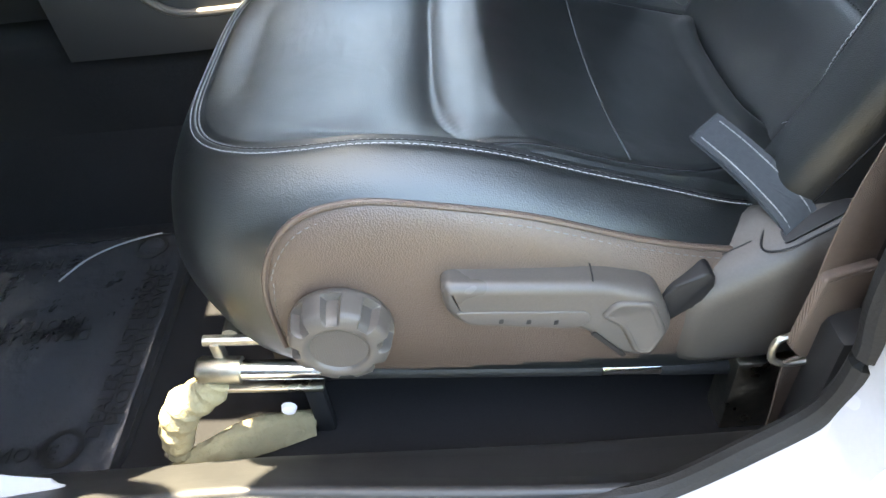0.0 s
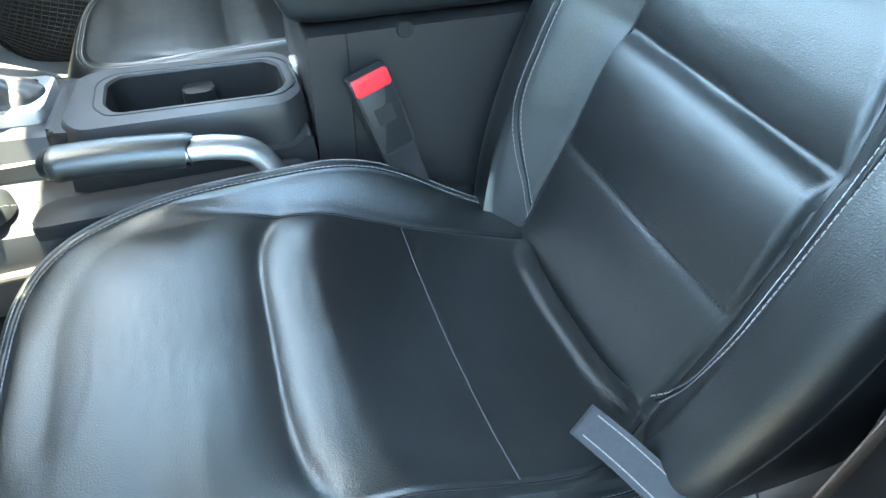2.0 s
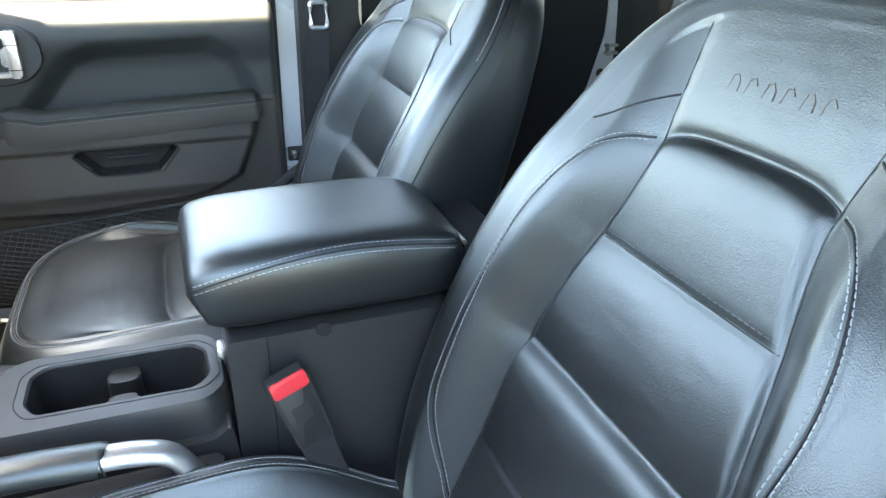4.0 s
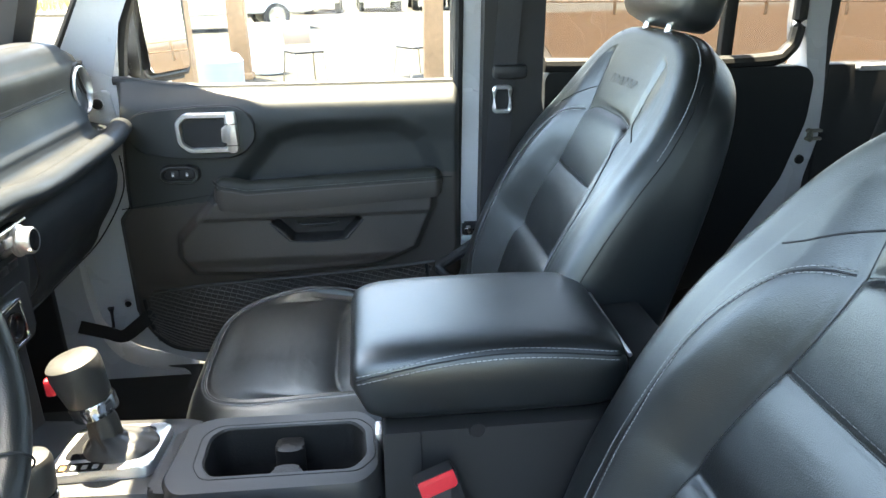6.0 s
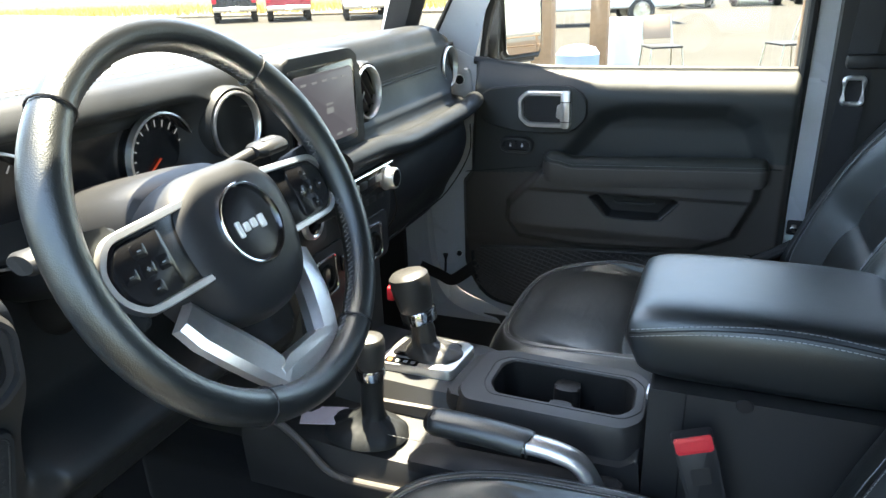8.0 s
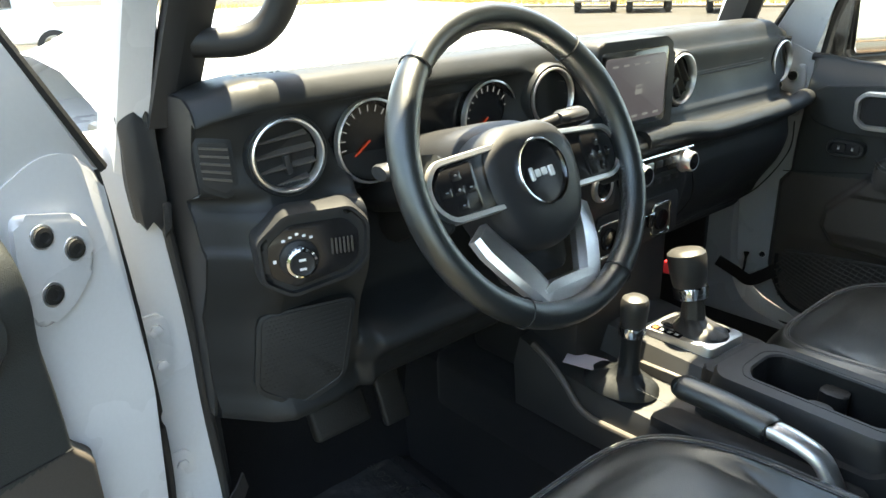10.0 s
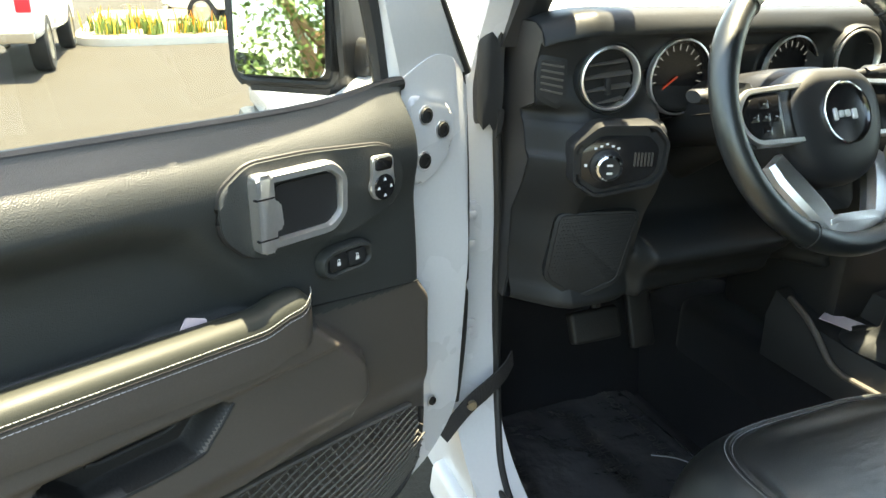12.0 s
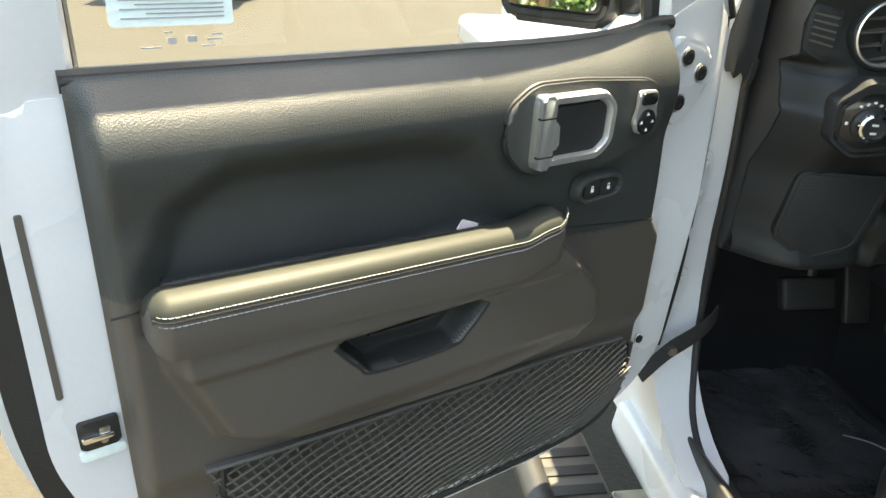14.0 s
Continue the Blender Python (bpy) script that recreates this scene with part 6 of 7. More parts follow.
# lower spoke: one bright casting that splits round an opening and dips under the airbag cover
for sg in (-1, 1):
    rings = []
    for a, b, w, half in ((.086, -.046, -.036, .016), (.079, -.066, -.030, .0185), (.067, -.090, -.022, .0190), (.053, -.114, -.016, .0185), (.038, -.139, -.012, .0160)):
        t = V((-.52, -.85, .12)).normalized()
        q = V((.85, -.52, 0)).normalized()
        c = V((a, b, w))
        u = V((0, 0, 1))
        ring = [c + q * half - u * .010, c + q * half + u * .001, c + q * half * .62 + u * .0065, c - q * half * .55 + u * .0055, c - q * half - u * .002, c - q * half - u * .012]
        rings.append([WM @ V((p.x * sg, p.y, p.z)) for p in ring])
    part("lower_spoke", skin(rings, True, True, True), SATIN, wheel, "satin silver lower spoke", angle=25)
part("lower_bridge", prism(rounded([(-.030, -.124), (.030, -.124), (.050, -.132), (.043, -.151), (-.043, -.151), (-.050, -.132)], .006), -.024, -.0065, .005, 3, WM), SATIN, wheel, "bright foot of the lower spoke")
part("spoke_opening", prism(rounded([(-.060, -.050), (.060, -.050), (.046, -.118), (-.046, -.118)], .01), -.075, -.048, .004, 2, WM), PLASTIC, wheel, "dark cover behind the lower spoke")

# ---- console ----
con = thing("centre_console", (-.3, .02, .6), "black plastic centre console with cup holders", "console")
up = axes((0, 0, 0), (1, 0, 0), (0, 1, 0), (0, 0, 1))
part("base", skin([[V((x, y, z)) for y, z in ((-.155 - dx, .715), (-.160 - dx, zt - .10), (-.145 - dx, zt - .055), (-.06, zt - .045), (-.048, zt - .02), (-.04, zt - .004), (.0, zt), (.09, zt), (.125, zt - .01), (.15, zt - .05), (.16, .715))] for x, zt, dx in ((-.74, .90, .01), (-.66, .870, .01), (-.58, .862, .01), (-.45, .856, .005), (-.43, .850, 0), (-.42, .765, 0), (-.30, .765, 0), (-.16, .765, 0))], False, False, False), CONSOLE, con, "console body", angle=40)
part("lower_stack_cover", box(-.90, -.64, -.125, .135, .75, 1.02, .02), PLASTIC, con)
part("lip", tube(spline([(-.70, -.166, .850), (-.66, -.168, .832), (-.625, -.170, .806), (-.600, -.170, .780), (-.575, -.170, .769), (-.54, -.169, .767), (-.45, -.165, .767), (-.30, -.160, .765)], 6), .0055, 10), PLASTIC_GREY, con, "raised grey lip along the console's side")
part("tunnel_carpet", box(-1.0, .20, -.148, .152, .44, .72, .03, 3), CARPET, con, "black carpet over the tunnel")
# shifter plate
plate = prism(rounded([(-.590, -.020), (-.462, -.012), (-.455, .080), (-.575, .084)], .012), .855, .872, .004, 2, up)
pl = part("shifter_plate", plate, SATIN, con, "silver shifter surround")
part("plate_inset", prism(rounded([(-.575, .010), (-.480, .012), (-.472, .072), (-.565, .076)], .012), .8715, .8735, .001, 2, up), GLOSS, pl)
part("gear_marks", prism(rrect(-.575, -.520, -.014, .002, .003), .8715, .8735, 0, 1, up), GLOSS, pl)
for k in range(4):
    part("gear_mark", prism(rrect(-.571 + k * .013, -.564 + k * .013, -.011, -.003, .001), .8734, .8739, 0, 1, up), ORANGE if k == 0 else MARK_GREY, pl)
part("silver_panel", prism(rounded([(-.580, -.062), (-.46, -.058), (-.455, -.035), (-.47, -.025), (-.582, -.030)], .006), .815, .832, .003, 2, up), PLASTIC_GREY, con)
# cup holders
lift = lambda pts, z, s=1.0: [V((-.30 + (a + .30) * s, .012 + (b - .012) * s, z)) for a, b in pts]
ti = rounded([(-.398, -.012), (-.384, -.036), (-.214, -.040), (-.196, -.018), (-.198, .038), (-.214, .058), (-.382, .062), (-.398, .044)], .010, 5)
to = rounded([(-.446, -.036), (-.428, -.066), (-.198, -.070), (-.176, -.044), (-.176, .060), (-.198, .086), (-.405, .092), (-.436, .078)], .014, 5)
tray = part("cup_tray", skin([lift(to, .770, 1.05), lift(to, .825, 1.035), lift(to, .846, 1.02), lift(to, .860, 1.0), lift(to, .866, .97), lift(ti, .8675, 1.09), lift(ti, .8675, 1.03), lift(ti, .864, 1.0)], True, False, False), CONSOLE, con, "cup holder tray", angle=40)
# inside of the tray set apart in black, painting the wells' deep shade
part("tray_lining", skin([lift(ti, .8645, 1.0), lift(ti, .852, .985), lift(ti, .80, .955), lift(ti, .772, .93), lift(ti, .770, .6)], True, False, True), RUBBER, tray, "lining of the wells, blackened for shade", angle=50)
part("tray_groove", tube(lift(ti, .8672, 1.13), .0010, 6, True), SEAM, tray)
for x in (-.346, -.248):
    part("cup_holder", lathe([(.0445, .030), (.0440, .0), (.0435, -.004), (.038, -.006), (0, -.006)], 40, Matrix.Translation((x, .014, .782)), True), RUBBER, tray, "round cup holder well")
for sy in (-1, 1):
    part("cup_divider", prism(rounded([(-.313, .014 + sy * .048), (-.318, .014 + sy * .020), (-.306, .014 + sy * .013), (-.288, .014 + sy * .013), (-.276, .014 + sy * .020), (-.281, .014 + sy * .048)][::sy], .006), .772, .8480, .005, 3, up), RUBBER, tray, "waisted divider between the wells")
part("front_step", prism(rounded([(-.462, -.048), (-.448, .080), (-.412, .088), (-.408, -.056)], .012), .80, .8600, .006, 3, up), PLASTIC, tray)
part("side_step", prism(rounded([(-.445, .770), (-.440, .835), (-.395, .842), (-.350, .818), (-.200, .818), (-.178, .835), (-.172, .770)], .008), .046, .086, .006, 3, axes((0, 0, 0), (1, 0, 0), (0, 0, 1), (0, -1, 0))), CONSOLE, tray, "stepped side of the tray")
# armrest box
ab = part("storage_box", prism(rounded([(-.172, .50), (-.172, .945), (.16, .945), (.19, .50)], .006), -.085, .155, .006, 2, axes((0, 0, 0), (1, 0, 0), (0, 0, 1), (0, 1, 0))), CONSOLE, con, "dark plastic storage box")
part("box_seam", tube([(-.128, -.0865, z) for z in (.52, .945)], .0010, 6), SEAM, ab)
part("box_notch", lathe([(.010, 0), (.009, .0015), (0, .0015)], 24, axes((-.062, -.0855, .942), (1, 0, 0), (0, 0, 1), (0, -1, 0))), SEAM, ab)
part("box_latch", box(-.182, -.172, .015, .045, .84, .875, .003), SATIN, ab, "silver latch")
LID_X, LID_L, LID_Y, LID_Z = -.043, .163, .035, 1.004


def lid_size(x):
    """Half width, upper and lower height of the lid at x."""
    t = min(abs((x - LID_X) / LID_L), 1)
    e = (1 - t ** 7) ** .4
    return .118 * (.88 + .12 * e), .043 * (.35 + .65 * e) + .004 * (1 - t * t), .057 * (.70 + .30 * e)


def lid_side(x, z):
    w, up_h, low_h = lid_size(x)
    k = min(abs(z - LID_Z) / (up_h if z > LID_Z else low_h), 1)
    return w * (1 - k ** (3.2 if z > LID_Z else 8)) ** (1 / 6) * (1 if z > LID_Z else 1 - .07 * k)


rings = []
for i in range(49):
    t = -1 + 2 * i / 48
    t = math.copysign(abs(t) ** .75, t)
    x = LID_X + LID_L * t
    w, up_h, low_h = lid_size(x)
    ring = []
    for j in range(64):
        q = 2 * math.pi * j / 64
        c, sn = math.cos(q), math.sin(q)
        b = sn ** (2 / 3.2) if sn > 0 else -abs(sn) ** (2 / 8)
        ring.append(V((x + (.016 * -b if b < 0 and t < -.4 else 0) * (-t), LID_Y + w * math.copysign(abs(c) ** (1 / 3), c) * (1 if b > 0 else 1 + .07 * b), LID_Z + (up_h if b > 0 else low_h) * b)))
    rings.append(ring)
lid = part("armrest_lid", skin(rings, True, True, True), LEATHER, con, "padded leather armrest lid", angle=60)
line = curve([(-.21, 1.010), (-.17, 1.021), (-.10, 1.032), (-.02, 1.036), (.06, 1.031), (.12, 1.022)])
for zz, mat in ((-.0045, THREAD), (.0045, THREAD), (0, SEAM)):
    pts = [V((x, LID_Y - lid_side(x, line(x) + zz) - .0004, line(x) + zz)) for x in np.linspace(-.200, .108, 60)]
    if zz:
        part("stitching", stitches(pts, [V((0, -1, 0))] * 60, .0045, .0018), mat, lid, "light grey thread")
    else:
        part("lid_seam", tube(pts, .0010, 6), mat, lid)
part("box_rear", box(.118, .20, -.07, .14, .55, 1.005, .01), PLASTIC, con, "rear of the storage box")
part("rear_strip", tube([(.121, -.07, 1.02), (.124, .14, 1.022)], .003, 8), SATIN, con)

# gear shifters
sh1 = thing("gear_shifter", (-.53, .03, .87), "black leather gear shifter with a silver collar", "gear shifter", "shifters")
boot = skin([[V((-.520 + dx + r * 1.25 * math.cos(q) * (1 + pl * math.sin(8 * q + 30 * z)), .035 + r * math.sin(q) * (1 + pl * math.sin(8 * q + 30 * z)), z)) for q in (2 * math.pi * j / 64 for j in range(64))] for r, z, dx, pl in ((.038, .872, .010, 0), (.036, .877, .010, .03), (.031, .881, .008, .06), (.024, .886, .004, .08), (.0165, .894, -.006, .08), (.0155, .914, -.007, .04), (.0135, .925, -.008, 0), (.0130, .95, -.009, 0))], True, True, True)
part("boot", boot, KNOB, sh1, "gathered leather boot")
part("collar", lathe([(.022, 0), (.0275, .003), (.0285, .018), (.027, .022), (0, .022)], 36, Matrix.Translation((-.527, .027, .929)) @ Matrix.Rotation(radians(-12), 4, "Y")), CHROME, sh1, "chrome collar")
part("knob", lathe([(.024, 0), (.027, .004), (.030, .030), (.0315, .046), (.0305, .056), (.025, .0615), (.014, .0635), (0, .064)], 40, Matrix.Translation((-.532, .026, .950)) @ Matrix.Rotation(radians(-12), 4, "Y")), KNOB, sh1, "rounded black leather knob")
part("release_button", box(-.578, -.566, .016, .036, .962, .985, .003), RED, sh1, "red release button")
sh2 = thing("transfer_shifter", (-.54, -.11, .82), "black leather transfer case shifter with a silver collar", "gear shifter", "shifters")
boot = skin([[V((-.550 + r * 1.35 * math.cos(q) * (1 + pl * (math.sin(5 * q + 60 * z) + .5 * math.sin(11 * q + 3))) + dx, -.112 + r * math.sin(q) * (1 + pl * (math.sin(5 * q + 60 * z) + .5 * math.sin(11 * q + 3))), z)) for q in (2 * math.pi * j / 72 for j in range(72))] for r, z, dx, pl in ((.048, .812, -.010, 0), (.047, .818, -.010, .02), (.042, .825, -.008, .05), (.035, .831, -.006, .07), (.026, .836, -.003, .08), (.0175, .842, .0, .05), (.0135, .852, .003, .02), (.0125, .870, .004, .01), (.0125, .890, .005, 0), (.0135, .905, .005, 0))], True, True, True)
bt2 = part("boot", boot, VINYL, sh2, "gathered leather boot")
part("stitching", stitches([V((-.512 + k * .004, -.140 + k * .002, .836 - k * .0016)) for k in range(12)], [V((0, -.6, .8))] * 12, .005, .002), THREAD_DIM, bt2)
part("collar", lathe([(.0170, 0), (.0205, .003), (.0212, .015), (.020, .019), (0, .019)], 32, Matrix.Translation((-.545, -.112, .904))), CHROME, sh2, "chrome collar")
part("knob", lathe([(.016, 0), (.0195, .006), (.0215, .028), (.0215, .040), (.019, .047), (.012, .051), (0, .052)], 36, Matrix.Translation((-.543, -.112, .922))), KNOB, sh2, "rounded black leather knob")
single("paper_slip", put(box(-.034, .034, -.022, .022, 0, .0012), pose(-.625, -.118, .828, 0, 6, 25)), PAPER, "pale pink paper slip on the console", "paper")
# handbrake
hb = thing("handbrake_lever", (-.25, -.13, .80), "black leather handbrake lever with a silver end", "handbrake")
part("grip", tube(spline([(-.437, -.132, .868), (-.430, -.132, .868), (-.38, -.130, .866), (-.322, -.128, .860), (-.316, -.128, .859)], 6), [.016] + [.0215] * 23 + [.019], 20, False, .82), LEATHER, hb, "leather grip")
part("button", tube([(-.446, -.132, .868), (-.436, -.132, .868)], .0075, 14), CHROME, hb)
part("sleeve", tube(spline([(-.318, -.128, .860), (-.28, -.127, .856), (-.245, -.126, .842), (-.22, -.126, .80)], 6), .0165, 18, False, .75), SATIN, hb, "silver sleeve")
part("slot_cover", prism(rounded([(-.48, -.155), (-.20, -.152), (-.19, -.100), (-.47, -.105)], .012), .795, .812, .005, 2, up), PLASTIC, hb)

# belts and buckles


def buckle(y, x, z, lab):
    b = thing("seat_belt_buckle", (x, y, .74), lab, "seat belt buckle", "buckles")
    U = V((-.30, .18, .93)).normalized()
    W = V((.06, -.90, .36))
    W = (W - U * W.dot(U)).normalized()
    m = axes((x, y, z), U.cross(W), U, W)
    part("case", prism(rounded([(-.021, -.085), (.021, -.085), (.024, .010), (-.024, .010)], .005), -.011, .011, .004, 2, m), PLASTIC, b, "black buckle case")
    part("release_button", prism(rrect(-.0215, .0215, -.011, .009, .003), -.0095, .0128, .002, 2, m), RED, b, "red release button")
    part("button_dip", prism(rrect(-.016, .016, -.008, .004, .003), .0126, .0132, .0003, 1, m), RED, b)
    part("label_plate", prism(rrect(-.011, .011, -.050, -.030, .002), .0108, .0115, 0, 1, m), SEAM, b)
    part("stalk", prism(rounded([(-.016, -.19), (.016, -.19), (.02, -.08), (-.02, -.08)], .004), -.007, .007, .002, 2, m), WEB_BLACK, b, "black stalk")
    return b


buckle(-.121, -.115, .906, "black seat belt buckle with a red button beside the console")
belt = thing("seat_belt", (.08, -.67, .62), "seat belt webbing hanging from the pillar to the floor", "seat belt", "seat belts")
part("webbing", ribbon(spline([(.150, -.668, 1.55), (.110, -.670, 1.2), (.050, -.668, .95), (.030, -.662, .82), (.028, -.660, .735)], 8), .047, .0016, (1, .25, 0)), WEB_LIT, belt, "webbing with the warm light painted in as brown")
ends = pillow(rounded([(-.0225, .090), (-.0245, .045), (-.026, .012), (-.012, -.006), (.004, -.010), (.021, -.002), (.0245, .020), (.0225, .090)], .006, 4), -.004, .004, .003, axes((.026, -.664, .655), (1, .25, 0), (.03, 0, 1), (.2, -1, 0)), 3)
part("folded_end", ends, WEB_LIT, belt, "doubled and stitched end of the webbing", angle=60)
part("end_stitching", stitches([axes((.026, -.664, .655), (1, .25, 0), (.03, 0, 1), (.2, -1, 0)) @ V((a, .086, .0042)) for a in np.linspace(-.021, .021, 12)], [V((.2, -1, 0))] * 12, .0035, .001), WEB_LIT, belt)
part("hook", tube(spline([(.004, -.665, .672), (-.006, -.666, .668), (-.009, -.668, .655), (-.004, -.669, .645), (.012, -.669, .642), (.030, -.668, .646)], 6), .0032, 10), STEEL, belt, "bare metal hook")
part("anchor_strap", ribbon(spline([(.012, -.668, .648), (.014, -.667, .62), (.020, -.664, .58), (.026, -.660, .52), (.028, -.658, .49)], 6), .022, .002, (1, .3, 0)), WEB_LIT, belt)
pbelt = thing("seat_belt", (.10, .64, .62), "black seat belt with a metal tongue on the pillar", "seat belt", "seat belts")
part("webbing", ribbon([(.135, .650, 1.74), (.115, .648, 1.4), (.100, .645, 1.2), (.085, .640, 1.0), (.06, .63, .75)], .047, .0016, (1, 0, 0)), WEB_BLACK, pbelt)
part("tongue", tube([axes((.100, .640, 1.205), (1, 0, 0), (0, 0, 1), (0, 1, 0)) @ V((a, b, 0)) for a, b in rrect(-.016, .016, -.024, .024, .007)], .0045, 8, True), SATIN, pbelt, "metal belt tongue")
part("upper_guide", box(.080, .150, .632, .654, 1.245, 1.272, .008), PLASTIC, pbelt)
pb = thing("belt_anchor", (-.02, .60, .80), "black belt anchor with its cable beside the seat", "belt anchor")
part("cable", tube(spline([(.06, .655, .90), (.0, .655, .86), (-.03, .645, .84), (.02, .62, .80)], 8), .012, 10), RUBBER, pb)
part("fitting", box(.02, .05, .62, .64, .80, .86, .004), SATIN, pb)

# rear bench
bench = thing("rear_seat", (1.0, 0, .6), "black leather rear bench with head restraints", "rear seat")
part("cushion", box(.46, .98, -.60, .60, .62, .80, .05, 4), LEATHER, bench)
for sg in (-1, 1):
    part("backrest", put(box(-.07, .07, sg * .29 - .275, sg * .29 + .275, 0, .69, .065, 6), Matrix.Translation((.81, 0, .74)) @ Matrix.Rotation(radians(13), 4, "Y")), LEATHER, bench)
    part("head_restraint", put(box(-.05, .05, sg * .30 - .13, sg * .30 + .13, 0, .15, .04, 4), Matrix.Translation((.985, 0, 1.415)) @ Matrix.Rotation(radians(12), 4, "Y")), LEATHER, bench)

# ---- foot space ----
mat1 = thing("floor_mat", (-.85, -.43, .465), "black driver's floor mat under clear printed plastic film", "floor mat")
mat_poly = rounded([(-.635, -.635), (-.630, -.24), (-1.05, -.22), (-1.05, -.62)], .05)
rows = []
for i in range(46):
    row = []
    for j in range(40):
        x, y = -.642 - .40 * i / 45, -.628 + .382 * j / 39
        e = min(i, 45 - i, j, 39 - j)
        row.append(V((x, y, .4765 + .0035 * noise.noise((x * 14, y * 14, 0)) + .002 * noise.noise((x * 40, y * 30, 2)) + (.003 if e == 1 else 0))))
    rows.append(row)
part("mat", prism(mat_poly, .461, .474, .004, 2, up), CARPET, mat1, "black carpet mat")
part("film", skin(rows, False), FILM, mat1, "wrinkled clear plastic film", angle=80)


def on_mat(x, y, turn):
    return pose(x, y, .4825, 0, 0, turn) 


for body, x, y, turn in (("PROTECTIVE COVER", -.93, -.295, 180), ("DEALER MUST REMOVE", -.86, -.43, 180), ("PROTECTIVE COVER", -.86, -.41, 180), ("DEALER MUST REMOVE", -.672, -.45, 90), ("PROTECTIVE COVER", -.652, -.45, 90), ("DEALER MUST REMOVE", -.84, -.60, 0)):
    lettering(body, .026, on_mat(x, y, turn), INK, mat1)
# glint on a fold of the film, drawn as a pale strip
part("crease_glint", tube(spline([(-.80, -.335, .486), (-.775, -.300, .488), (-.745, -.275, .487), (-.71, -.262, .488), (-.68, -.250, .485)], 5), .0013, 6), MARK_GREY, mat1, "painted glint along a crease in the plastic film")
for x, y in ((-.69, -.275), (-.70, -.595)):
    part("print_ring", put(lathe([(.024, 0), (.024, .0006), (.018, .0006), (.018, 0)], 28), Matrix.Translation((x, y, .482))), INK, mat1)
single("floor_mat", prism(rounded([(-.64, .24), (-.64, .64), (-1.1, .62), (-1.1, .22)], .05), .461, .474, .004, 2, up), CARPET, "black passenger's floor mat on the carpet", "floor mat")
ped = thing("brake_pedal", (-.85, -.43, .78), "black rubber brake pedal on its arm", "pedal", "pedals")
part("pad", put(box(-.012, .012, -.052, .052, -.030, .030, .008, 3), Matrix.Translation((-.855, -.463, .775)) @ Matrix.Rotation(radians(-25), 4, "Y")), RUBBER, ped)
part("arm", tube([(-.865, -.455, .78), (-.90, -.44, .90), (-.92, -.43, 1.0)], .010, 8), PLASTIC, ped)
ped2 = thing("accelerator_pedal", (-.88, -.34, .70), "narrow black rubber accelerator pedal beside the brake", "pedal", "pedals")
part("pad", put(box(-.008, .008, -.026, .026, -.07, .06, .006, 3), Matrix.Translation((-.875, -.350, .775)) @ Matrix.Rotation(radians(-22), 4, "Y")), RUBBER, ped2)
part("arm", tube([(-.89, -.35, .80), (-.95, -.35, .95)], .008, 8), PLASTIC, ped2)
wl = thing("wiring_tail", (-.56, -.60, .5), "yellowed foam-wrapped wiring below the front of the seat", "wiring")
part("cable", tube(spline([(-.494, -.598, .588), (-.510, -.602, .572), (-.535, -.606, .560), (-.552, -.610, .530), (-.560, -.614, .500), (-.562, -.618, .478)], 8), [.007 + .012 * math.sin(math.pi * min(1, .12 + k / 44)) ** .7 + .0015 * math.sin(k * 1.3) for k in range(41)], 12), FOAM, wl)
part("cable", tube(spline([(-.478, -.592, .590), (-.492, -.594, .575), (-.505, -.600, .560)], 8), .007, 10), FOAM, wl)
rows = []
for i in range(25):
    u = i / 24
    rows.append([V((-.575 + .150 * u + .010 * q, -.642 + .050 * u + (.030 + .014 * math.sin(math.pi * u)) * q, .466 + (.020 + .016 * math.sin(math.pi * u)) * (1 - abs(2 * q - 1) ** 2.5) + .004 * noise.noise((u * 9, q * 5, 3)))) for q in np.linspace(0, 1, 9)])
part("foam_pad", skin(rows, False), FOAM, wl, "loose strip of pale yellow foam on the floor")
part("rail_stop", lathe([(.008, 0), (.007, .005), (0, .006)], 16, axes((-.438, -.60, .535), (1, 0, 0), (0, 0, 1), (0, -1, 0))), MARK, wl)

# ---- outside ----
structure("ground", skin([[V((x, y, 0)) for y in np.linspace(-400, 400, 21)] for x in np.linspace(-400, 400, 21)], False), LOT, "pale sunlit car park surface", "ground")


